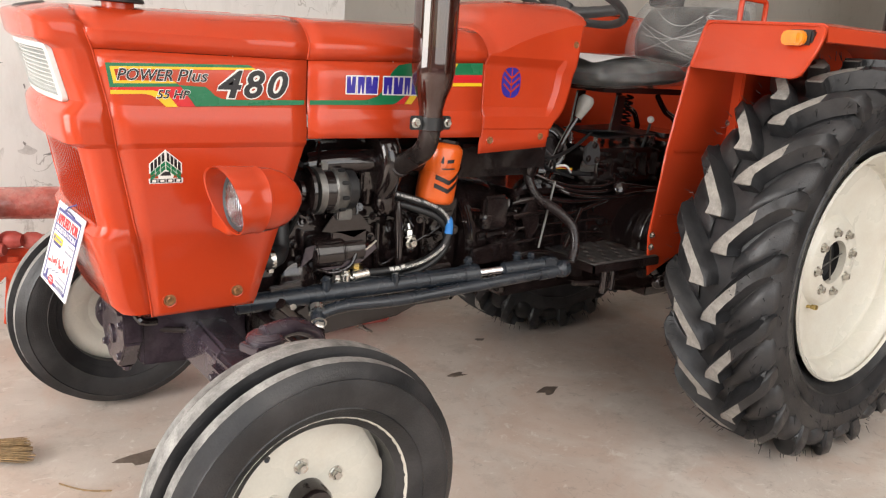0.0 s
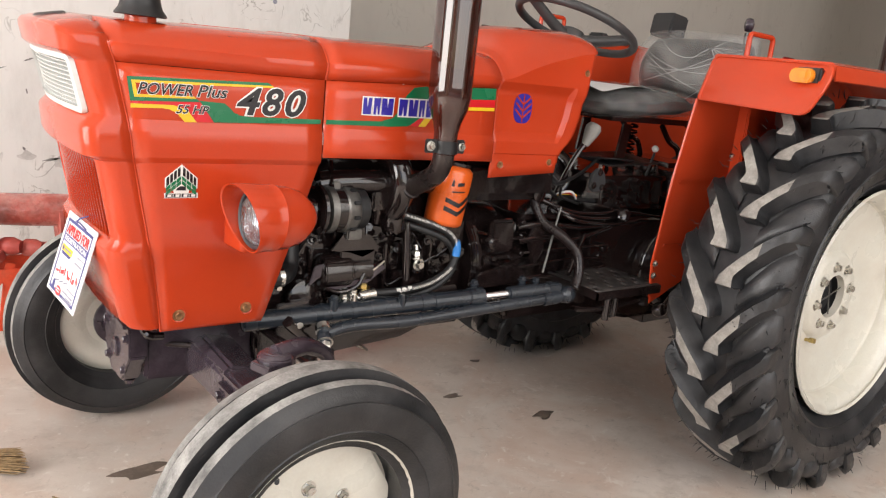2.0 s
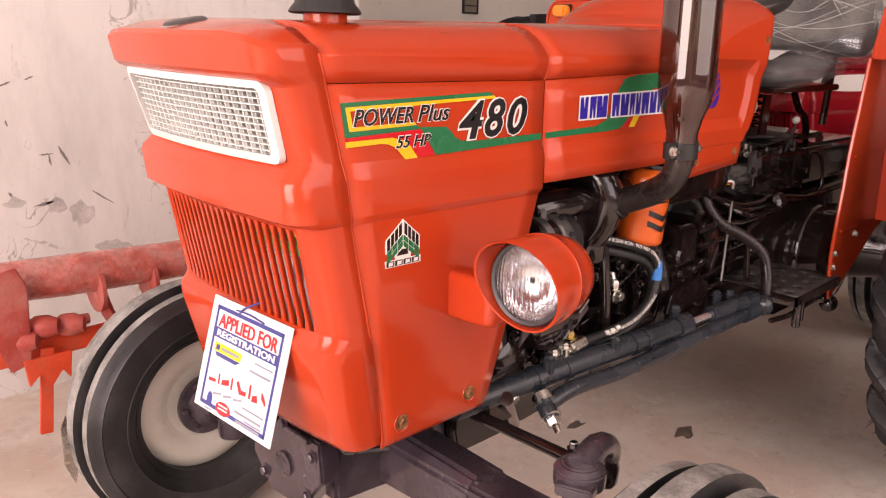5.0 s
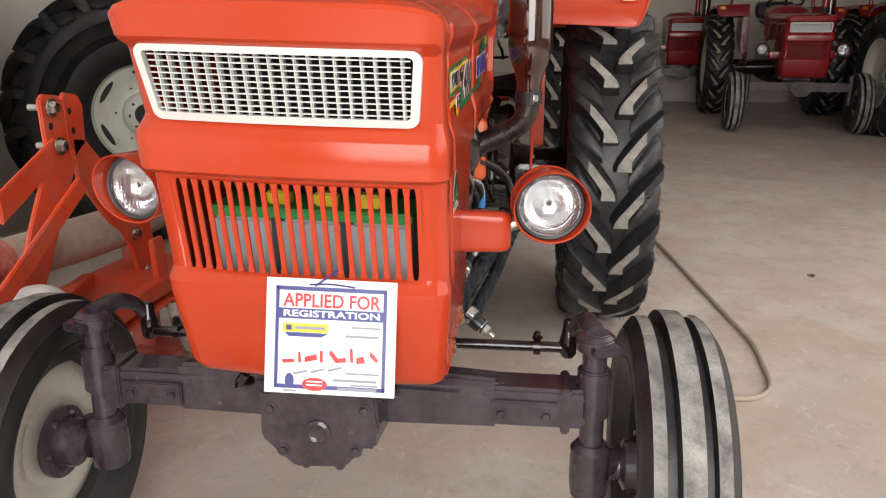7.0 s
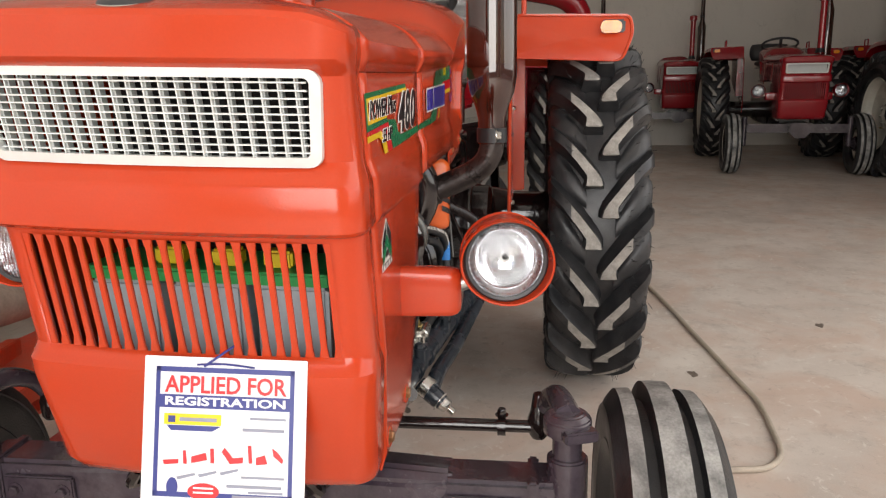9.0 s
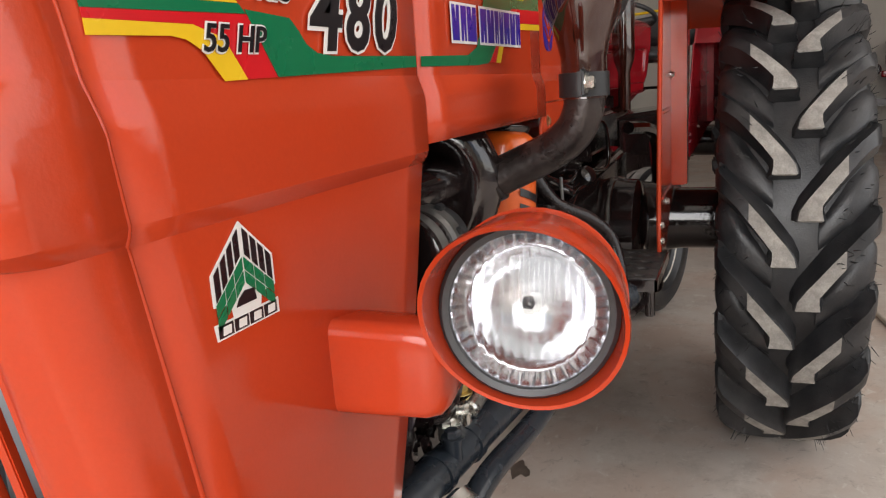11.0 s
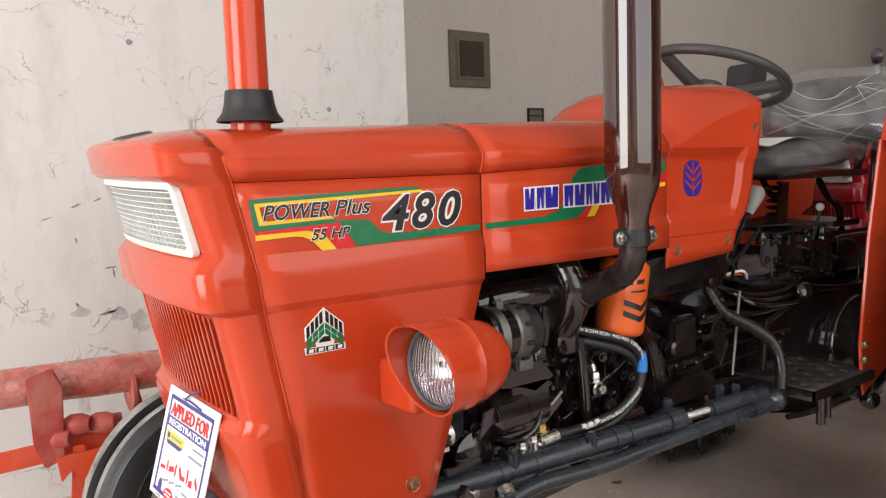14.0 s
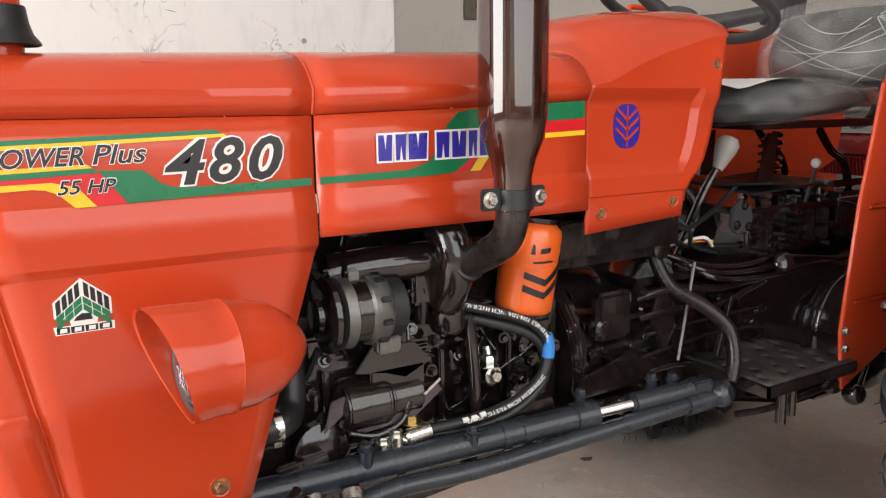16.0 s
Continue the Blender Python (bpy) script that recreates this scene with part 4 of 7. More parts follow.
def seat(parent, film=True):
    st = new("driver_seat")
    st.parent = parent
    tagged(st, label="black vinyl driver seat still wrapped in clear plastic film")

    def cushion(c, sx, sy, sz, rot, bulge):
        g = G()
        n = 14
        V, F = [], []
        m = pose(*c, 0, rot, 0)
        for k, zz in ((0, -1), (1, 1)):
            for i in range(n + 1):
                for j in range(n + 1):
                    u, v = i / n * 2 - 1, j / n * 2 - 1
                    e = (1 - abs(u) ** 5) * (1 - abs(v) ** 5)
                    ru, rv = u * (1 - 0.10 * v * v), v * (1 - 0.12 * u * u)
                    z = zz * sz * (0.25 + 0.75 * e ** 0.5) + (bulge * (1 - u * u) * (1 - 0.6 * v * v) if zz > 0 else 0)
                    V.append(m @ Vector((ru * sx, rv * sy, z)))
        w = n + 1
        for k in range(2):
            for i in range(n):
                for j in range(n):
                    a = k * w * w + i * w + j
                    q = (a, a + 1, a + w + 1, a + w)
                    F.append(q if k else tuple(reversed(q)))
        edge = [i * w for i in range(w)] + [n * w + j for j in range(1, w)] + [i * w + n for i in range(n - 1, -1, -1)] + [j for j in range(n - 1, 0, -1)]
        for a, b in zip(edge, edge[1:] + edge[:1]):
            F.append((a, b, b + w * w, a + w * w))
        return g.add(V, F)

    part("cushion", cushion((1.520, 0, 1.262), 0.255, 0.25, 0.040, -3, 0.008), SEATV, st, smooth=70)
    part("backrest", cushion((2.015, 0, 1.418), 0.12, 0.255, 0.045, -72, 0.03), SEATV, st, smooth=70)
    g = G().span((1.34, -0.2, 1.200), (1.86, 0.2, 1.220)).tube([(1.86, -.12, 1.2), (1.95, -.12, 1.22), (2.02, -.12, 1.36)], 0.014, 8, 4).tube([(1.86, .12, 1.2), (1.95, .12, 1.22), (2.02, .12, 1.36)], 0.014, 8, 4)
    for y in (-.10, .10):
        g.tube([(1.90, y, 1.02), (1.86, y, 1.10), (1.80, y, 1.13), (1.74, y, 1.19)], .012, 8, 3)
    g.span((1.78, -.13, 1.03), (1.96, .13, 1.05))
    part("seat_frame", g, ENGINE, st, bevel=0.004)
    if film:
        rnd = random.Random(3)
        for c, sx, sy, sz, rot in (((1.520, 0, 1.264), 0.282, 0.272, 0.047, -3), ((1.995, 0, 1.420), 0.150, 0.285, 0.058, -70)):
            g = cushion(c, sx, sy, sz, rot, 0.012)
            W = []
            for x, y, z in g.v:
                q = noise.noise(Vector((x, y, z)) * 17) * 0.010 + noise.noise(Vector((x * 9, y * 40, z * 15))) * 0.005
                W.append((x + q * 0.5, y + q * 0.8, z + q))
            g.v = W
            part("plastic_film", g, FILM, st, "creased clear plastic film", smooth=25)
        # fold glints drawn as pale tubes: swags between the corners and a few rays from a gathered knot
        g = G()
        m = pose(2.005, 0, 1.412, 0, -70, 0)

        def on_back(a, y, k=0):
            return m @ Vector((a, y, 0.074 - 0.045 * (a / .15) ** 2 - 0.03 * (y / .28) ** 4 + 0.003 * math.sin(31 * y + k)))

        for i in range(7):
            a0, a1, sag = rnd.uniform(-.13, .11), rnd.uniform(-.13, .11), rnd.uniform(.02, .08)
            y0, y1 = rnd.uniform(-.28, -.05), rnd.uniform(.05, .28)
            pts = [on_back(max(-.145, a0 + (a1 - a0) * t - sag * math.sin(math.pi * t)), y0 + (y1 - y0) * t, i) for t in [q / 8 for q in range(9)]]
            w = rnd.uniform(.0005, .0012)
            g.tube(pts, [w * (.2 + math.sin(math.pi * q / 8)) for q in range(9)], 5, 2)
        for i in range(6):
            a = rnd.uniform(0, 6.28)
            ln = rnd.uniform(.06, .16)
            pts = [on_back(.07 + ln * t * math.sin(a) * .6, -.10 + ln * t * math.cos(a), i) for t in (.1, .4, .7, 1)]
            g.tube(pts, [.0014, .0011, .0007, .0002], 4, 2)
        part("film_folds", g, FOLD_GLINT, st, smooth=60)
        g = G()
        W = []
        for i in range(9):
            for j in range(7):
                u, v = i / 8, j / 6
                x, y = 1.245 + .36 * u - .03 * v, -.225 + .36 * v + .06 * u * (1 - v)
                W.append((x, y, 1.318 - .03 * max(0, -.20 - y) / .05 + .004 * math.sin(19 * x + 7 * y) - .03 * max(0, .25 - u)))
        g.add(W, [(i * 7 + j, i * 7 + j + 1, i * 7 + j + 8, i * 7 + j + 7) for i in range(8) for j in range(6)])
        part("paper_sheet", g, PAPER, st, "white paper sheet under the film", smooth=20)
    return st


# near-white colour carries the highlights along the film's folds
FOLD_GLINT = mat("pale_fold_glint", (0.72, 0.73, 0.73), 0.15, var=0.1, scale=30, coat=0.5)


def steering_wheel(parent):
    sw = new("steering_wheel")
    sw.parent = parent
    sw.location = (.006, 0, -.013)
    c, nrm = Vector((1.305, 0.0, 1.512)), Vector((math.sin(radians(20)), 0, math.cos(radians(20))))
    u = Vector((math.cos(radians(20)), 0, -math.sin(radians(20))))
    v = Vector((0, 1, 0))
    g = G()
    pts = [c + (u * math.cos(a) + v * math.sin(a)) * 0.212 for a in [2 * math.pi * i / 48 for i in range(49)]]
    g.tube(pts, 0.0145, 12)
    part("wheel_rim", g, PLASTIC, sw, "black ribbed steering wheel rim", smooth=60)
    g = G()
    for a in (0.92, 3.02, 5.11):
        d = u * math.cos(a) + v * math.sin(a)
        g.tube([c - nrm * 0.045 + d * 0.02, c - nrm * 0.035 + d * 0.09, c + d * 0.205], [0.022, 0.020, 0.017], 8, 3)
    g.lathe([(0.042, -0.06), (0.046, -0.03), (0.038, -0.016), (0.001, -0.014)], c, nrm, 24)
    part("spokes", g, PLASTIC, sw, smooth=50)
    g = G().cyl(c - nrm * 0.05, c - nrm * 0.35, 0.022)
    part("column", g, BLACK, sw)
    g = G().loft([[(1.075, -.16, 1.462), (1.075, .16, 1.462), (1.195, .17, 1.425), (1.195, -.17, 1.425)], [(1.085, -.15, 1.474), (1.085, .15, 1.474), (1.190, .16, 1.438), (1.190, -.16, 1.438)]])
    part("instrument_panel", g, BLACK, sw, bevel=0.004)
    return sw


# ---- setting ----
def wall(name, a, b, material, label):
    return solid(name, G().span(a, b), material, label, "wall", "structure")


solid("floor", G().span((-5.2, -9.2, -0.12), (13.2, 3.4, 0.0)), FLOOR, "worn beige concrete floor with stains", "floor", "structure")
solid("ground", G().span((-300, -300, -0.20), (300, 300, -0.125)), EARTH, "dusty bare earth outside the hall", "ground", "structure")
H = 5.0
wall("wall_north", (-5.2, 1.935, 0.0), (1.497, 2.12, H), WALL_A, "white plastered wall with dirt streaks and scuffs")
wall("wall_north_jog", (1.30, 2.122, 0.0), (1.495, 3.0, H), WALL_B, "grey plastered return wall")
wall("wall_north_rear", (1.30, 3.002, 0.0), (13.2, 3.2, H), WALL_B, "grey plastered wall of the deeper bay")
wall("wall_east", (12.6, -9.2, 0.0), (12.8, 3.0, H), WALL_B, "plastered end wall of the hall")
wall("wall_south_rear", (3.9, -9.2, 0), (12.6, -9.0, H), WALL_B, "plastered side wall of the rear bay")
wall("wall_south_jog", (3.9, -9.0, 0), (4.1, -5.0, H), WALL_B, "plastered return wall")
g = G().span((-5.2, -5.2, 0), (-4.2, -5.0, H)).span((3.5, -5.2, 0), (3.898, -5.0, H)).span((-4.2, -5.2, 4.7), (3.5, -5.0, H))
solid("wall_south", g, WALL_B, "plastered side wall with a tall open shutter", "wall", "structure")
g = G().span((-5.2, -4.998, 0), (-5.0, -3.6, H)).span((-5.2, 1.6, 0), (-5.0, 1.93, H)).span((-5.2, -3.6, 4.7), (-5.0, 1.6, H))
solid("wall_west", g, WALL_B, "plastered front wall with a tall open shutter", "wall", "structure")
solid("ceiling", G().span((-5.2, -9.2, H + .002), (13.2, 3.4, H + .2)), CEIL, "white plastered ceiling", "ceiling", "structure")
solid("pillar", G().span((7.3, 1.25, 0), (7.75, 1.7, H)), plaster("pillar_plaster", (0.72, 0.66, 0.62), (0.5, 0.45, 0.42), 0.3), "square plastered pillar", "pillar", "structure")

# ---- the orange tractor ----
tractor = thing("tractor", "new orange farm tractor with cream wheels and black engine on concrete", "tractor", pose(0, 0, 0))

for s in (-1, 1):
    rear_wheel(tractor, s, 2.012, 0.745 * s, 0.676, CREAM, hairs=True, spin=0.195)
    front_wheel(tractor, s, 0.026 if s < 0 else -0.022, 0.702 * s + (.028 if s > 0 else 0), 0.350, CREAM)

nose = shell("nose_cowl", nose_mesh(), ORANGE, tractor, "orange pressed nose cowl", 0.005, 28)
shell("hood_front", hood_piece(-0.2965, 0.2185, 1.338, 1.352, hood_lead), ORANGE, tractor, "orange front hood panel")
shell("hood_rear", hood_piece(0.2215, 0.777, 1.352, 1.366), ORANGE, tractor, "orange rear hood panel")


def seam_x(z):
    return lerp_table([(r[0], r[2]) for r in NOSE], z)[0] + 0.0035


ZS = [0.640, 0.648, 0.66, 0.70, 0.76, 0.822, 0.832, 0.90, 0.98, 1.036, 1.042, 1.050, 1.055, 1.062, 1.085, 1.108, 1.116, 1.136, 1.17, 1.21, 1.2525]
gp = panel_grid(seam_x, lambda z: lerp_table([(0.64, 0.088), (0.84, 0.150), (1.050, 0.2185), (1.07, 0.2185)], z)[0], ZS)
shell("side_panel", gp, ORANGE, tractor, "orange engine side panel with decals", smooth=14)
shell("side_panel", gp.flipped(), ORANGE, tractor, "orange engine side panel", smooth=14)
gp = panel_grid(lambda z: 0.2225, lambda z: 0.777, [z for z in ZS if z > 1.061], 8)
shell("side_strip", gp, ORANGE, tractor, "orange lower hood strip with decals", smooth=14)
shell("side_strip", gp.flipped(), ORANGE, tractor, "orange lower hood strip", smooth=14)
shell("dash_cowl", cowl_mesh(), ORANGE, tractor, "orange instrument cowl", smooth=24)
for x, y, z in ((-0.123, -.2475, .678), (0.043, -.2475, .682)):
    for s in (-1, 1):
        g = G().lathe([(0.019, -0.001), (0.017, 0.003), (0.013, 0.001)], (x, -s * y, z), (0, s, 0), 20)
        part("dimple", g, ORANGE, tractor)
        part("bolt", G().bolt((x, -s * y, z), (0, s, 0), 0.010, 0.009), DULLZINC, tractor)
for x, y, z in ((0.818, .2525, 1.052), (1.018, .2525, 1.063), (1.126, .261, 1.345)):
    for s in (-1, 1):
        part("dimple", G().lathe([(0.016, -0.001), (0.014, 0.003), (0.011, 0.001)], (x, s * y, z), (0, s, 0), 20), ORANGE, tractor)
        part("bolt", G().bolt((x, s * y, z), (0, s, 0), 0.0075, 0.007), DULLZINC, tractor)

# rounded beads along the nose seam and the hood joint
for s in (-1, 1):
    arc = (.2619, .259, .254, .247, .238, .225, .21, .19, .16, .10, 0)
    pts = [(seam_x(z) - .002, s * (side_y(z) + .0008), z) for z in ZS] + [(hood_lead(1.276) - .001, s * .2612, 1.276)] + [(hood_lead(hood_z(y)) - .001, s * y, hood_z(y) + .0004) for y in arc]
    part("seam_bead", G().tube(pts, .0024, 8), ORANGE, tractor, smooth=60)
    pts = [(.2200, s * .2530, 1.2550), (.2200, s * .2615, 1.276)] + [(.2200, s * y, hood_z(y, 1.352) + .0004) for y in arc]
    part("hood_bead", G().tube(pts, .0030, 8), ORANGE, tractor, smooth=60)

# upper grille
grille = new("grille")
grille.parent = tractor
tagged(grille, label="white plastic grille with fine crossed bars")


def grille_x(y, z):
    return -0.3185 - 0.017 * (1 - min(1, (y / 0.222) ** 2)) - (z - 1.142) * 0.28


def rounded(w0, w1, z0, z1, r, n=5):
    pts = []
    for cx, cz, a0 in ((w1 - r, z1 - r, 0), (-w1 + r, z1 - r, 90), (-w0 + r, z0 + r, 180), (w0 - r, z0 + r, 270)):
        for i in range(n + 1):
            a = radians(a0 + 90 * i / n)
            pts.append((cx + r * math.cos(a), cz + r * math.sin(a)))
    # extra points along the long sides so that the frame can bow
    out = []
    for p, q in zip(pts, pts[1:] + pts[:1]):
        k = 8 if abs(p[0] - q[0]) > 0.1 else 1
        out += [(p[0] + (q[0] - p[0]) * i / k, p[1] + (q[1] - p[1]) * i / k) for i in range(k)]
    return out


o, i_ = rounded(0.2185, 0.2275, 1.1365, 1.2565, 0.017), rounded(0.2055, 0.2140, 1.1495, 1.2455, 0.007)
g = G()
rings = []
for pts, dx in ((o, 0.004), (o, -0.007), (i_, -0.009), (i_, 0.006)):
    rings.append([(grille_x(y, z) + dx, y, z) for y, z in pts])
g.loft(rings + [rings[0]], True, False)
part("grille_frame", g, WHITE, grille, smooth=50)
for k in range(10):
    z = 1.150 + 0.095 * (k + 0.5) / 10
    g = G()
    rings = []
    for j in range(13):
        y = -0.208 + 0.416 * j / 12
        x = grille_x(y, z)
        rings.append([(x - 0.002, y, z - 0.0008), (x - 0.002, y, z + 0.0008), (x + 0.004, y, z + 0.0013), (x + 0.004, y, z - 0.0013)])
    part("grille_bar", g.loft(rings), WHITE, grille)
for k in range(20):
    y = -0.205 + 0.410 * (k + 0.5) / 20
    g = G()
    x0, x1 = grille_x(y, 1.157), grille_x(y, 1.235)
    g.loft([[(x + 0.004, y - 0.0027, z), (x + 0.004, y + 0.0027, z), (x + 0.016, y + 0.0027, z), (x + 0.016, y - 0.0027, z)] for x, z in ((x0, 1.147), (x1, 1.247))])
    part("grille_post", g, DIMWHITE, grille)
    g = G().loft([[(x - 0.0015, y - 0.0009, z), (x - 0.0015, y + 0.0009, z), (x + 0.0042, y + 0.0009, z), (x + 0.0042, y - 0.0009, z)] for x, z in ((x0, 1.148), (x1, 1.246))])
    part("grille_rib", g, WHITE, grille)

# lower air slots: painted bars in the opening of the nose
for k in range(22):
    y = -0.2115 + 0.423 * (k) / 21
    g = G()
    w = 0.0047
    rings = []
    for z in (0.862, 0.88, 1.02, 1.04):
        xf = lerp_table([(r[0], r[1]) for r in NOSE], z)[0] - 0.013 * (1 - (y / 0.2115) ** 2)
        e = w if 0.87 < z < 1.03 else w * 1.7
        rings.append([(xf - 0.0005, y - e, z), (xf - 0.0005, y + e, z), (xf + 0.007, y + e * 0.8, z), (xf + 0.007, y - e * 0.8, z)])
    part("slot_bar", g.loft(rings), ORANGE, tractor, bevel=0.0012)

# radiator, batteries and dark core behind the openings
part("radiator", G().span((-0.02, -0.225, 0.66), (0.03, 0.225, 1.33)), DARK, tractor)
bat = new("battery")
bat.parent = tractor
for y in (-0.125, 0.005, 0.135):
    part("case", G().span((-0.20, y - 0.055, 0.80), (-0.07, y + 0.055, 0.945)), BATTERY, bat, bevel=0.006)
part("lid", G().span((-0.205, -0.185, 0.946), (-0.065, 0.195, 0.966)), BAT_GREEN, bat, "green battery lid", bevel=0.004)
for y in (-0.10, -0.02, 0.07):
    part("filler_cap", G().box((-0.165, y, 0.980), (0.03, 0.045, 0.026)), YELLOW, bat, bevel=0.004)
part("battery_tray", G().span((-0.22, -0.21, 0.785), (-0.05, 0.21, 0.798)), ENGINE, tractor)

# hood top: air intake stack with a rubber collar, filler cap
stack = new("air_intake")
stack.parent = tractor
SX, SY = -0.192, -0.146
part("stack_pipe", G().lathe([(0.034, -0.02), (0.034, 0.66), (0.032, 0.665)], (SX, SY, 1.325), (0, 0, 1), 32, True), ORANGE, stack, "orange upright intake pipe")
part("rubber_collar", G().lathe([(0.053, 0.024), (0.0565, 0.026), (0.055, 0.030), (0.047, 0.040), (0.0425, 0.056), (0.040, 0.076), (0.039, 0.078), (0.034, 0.078)], (SX, SY, 1.327), (0, 0, 1), 36), BLACK, stack, "black flared rubber collar")
cap = new("filler_cap")
cap.parent = tractor
part("cap_top", G().lathe([(0.018, -0.006), (0.018, 0.008), (0.034, 0.010), (0.036, 0.013), (0.030, 0.018), (0.001, 0.019)], (-0.346, 0.004, 1.319), (-0.22, 0, 1), 28), PLASTIC, cap, "dark grey cap with a worn rim")
part("cap_rim", G().lathe([(0.0352, 0.009), (0.0366, 0.011), (0.0366, 0.0125), (0.0352, 0.0138)], (-0.346, 0.004, 1.319), (-0.22, 0, 1), 28, True), STEEL, cap)
part("front_lip", G().box((0.03, 0.0, 1.348), (0.16, 0.07, 0.004), (0, -1.5, 0)), ORANGE, tractor, bevel=0.0015)

for s in (-1, 1):
    lamp_parts(tractor, s, ORANGE)
    fender(tractor, s, ORANGE)
seat(tractor)
steering_wheel(tractor)

# ---- decals on the left side ----
YD = -0.2560
dec = new("side_decal")
dec.parent = tractor
tagged(dec, label="green, yellow, red and black stripe decal with black italic lettering")


def patch(name, poly, material, lift=0.0, y=YD, parent=None):
    g = G().xz([(a, b + strip_rise(a, b)) for a, b in poly], y - lift - 0.0004, y - lift)
    return part(name, g, material, parent or dec)


patch("green_frame", [(-.248, 1.2255), (.070, 1.2350), (.080, 1.2290), (-.2395, 1.2190), (-.2325, 1.1830), (-.098, 1.1870), (-.090, 1.1805), (-.2405, 1.1745)], D_GREEN)
patch("yellow_frame", [(-.2393, 1.2188), (.0805, 1.2288), (.088, 1.2240), (-.2305, 1.2130), (-.2255, 1.1895), (-.105, 1.1925), (-.0985, 1.1872), (-.2323, 1.1832)], D_YELLOW)
patch("red_band", [(-.2403, 1.1742), (-.0895, 1.1800), (-.0575, 1.1365), (-.0965, 1.1355), (-.120, 1.163), (-.150, 1.1705), (-.2398, 1.1690)], D_RED)
patch("yellow_band", [(-.2398, 1.1688), (-.150, 1.1702), (-.1195, 1.1628), (-.0968, 1.1352), (-.1235, 1.1345), (-.143, 1.154), (-.158, 1.1605), (-.172, 1.1622), (-.2395, 1.1600)], D_YELLOW, 0.0005)
patch("green_swoosh", [(-.092, 1.1835), (-.034, 1.1810), (-.022, 1.172), (-.012, 1.162), (.004, 1.1555), (.03, 1.1535), (.213, 1.1565), (.213, 1.1450), (-.0570, 1.1366)], D_GREEN, 0.0005)


def sign_text(text, shear, bold, x, z, span, height, inner, outer, edge, parent, y=YD, lift=0.0012):
    V, F = letter_span(text, 0.05, shear, bold + edge, span + 2 * edge, height + 2 * edge)
    g = on_side(G(), V, F, x - edge, y - lift, z - edge, 0.012)
    part("letter_outline", g, outer, parent)
    V, F = letter_span(text, 0.05, shear, bold, span, height)
    g = on_side(G(), V, F, x, y - lift - 0.0009, z, 0.012)
    part("lettering", g, inner, parent)


sign_text("POWER", 0.28, 0.0006, -.226, 1.1900, .118, .0255, D_BLACK, D_WHITE, 0.0014, dec)
sign_text("Plus", 0.28, 0.0004, -.098, 1.1915, .070, .0265, D_BLACK, D_WHITE, 0.0014, dec)
sign_text("4", 0.25, 0.0010, -.006, 1.157, .060, .064, D_BLACK, D_WHITE, 0.0026, dec)
sign_text("8", 0.25, 0.0010, .057, 1.1575, .052, .066, D_BLACK, D_WHITE, 0.0026, dec)
sign_text("0", 0.25, 0.0010, .115, 1.158, .054, .066, D_BLACK, D_WHITE, 0.0026, dec)
sign_text("55 HP", 0.28, 0.0006, -.144, 1.1530, .074, .0185, D_BLACK, D_WHITE, 0.0013, dec, lift=0.0018)
# rear half: stripe, swoosh and the maker's mark
patch("green_stripe", [(.228, 1.1565), (.388, 1.1600), (.425, 1.170), (.448, 1.195), (.462, 1.226), (.485, 1.246), (.52, 1.2505), (.769, 1.2545), (.769, 1.2235), (.60, 1.2205), (.560, 1.210), (.528, 1.184), (.505, 1.160), (.470, 1.151), (.42, 1.1480), (.228, 1.1455)], D_GREEN)
patch("red_stripe", [(.478, 1.152), (.506, 1.152), (.545, 1.197), (.575, 1.2045), (.769, 1.2075), (.769, 1.2260), (.60, 1.2230), (.562, 1.2115), (.53, 1.184)], D_RED, 0.0005)
patch("yellow_stripe", [(.508, 1.152), (.530, 1.152), (.560, 1.187), (.585, 1.196), (.769, 1.199), (.769, 1.2070), (.575, 1.2040), (.546, 1.1965)], D_YELLOW, 0.0005)
for k in range(4):
    patch("yellow_slash", [(.620 + .014 * k, 1.236), (.626 + .014 * k, 1.236), (.637 + .014 * k, 1.252), (.631 + .014 * k, 1.252)], D_YELLOW, 0.0008)
mark = new("maker_lettering")
mark.parent = tractor
tagged(mark, label="blue and white lettered maker decal on the hood")
# the maker's name stays an unlettered row of notched blue blocks
for k, (x, w) in enumerate(((.330, .026), (.362, .020), (.386, .036), (.440, .026), (.471, .029), (.505, .018), (.528, .018), (.551, .028), (.584, .026), (.615, .024))):
    z0, z1, e = 1.176, 1.2165, .0032
    patch("block_outline", [(x - e, z0 - e), (x + w - .002 + e, z0 - e), (x + w + e, z1 + e), (x - e, z1 + e)], D_WHITE, 0.0012, parent=mark)
    c = x + w * .5
    if k % 2:
        poly = [(x, z0), (c - .003, z0), (c, z0 + .024), (c + .003, z0), (x + w - .002, z0), (x + w, z1), (x, z1)]
    else:
        poly = [(x, z0), (x + w - .002, z0), (x + w, z1), (c + .003, z1), (c, z1 - .024), (c - .003, z1), (x, z1)]
    patch("letter_block", poly, D_BLUE, 0.002, parent=mark)
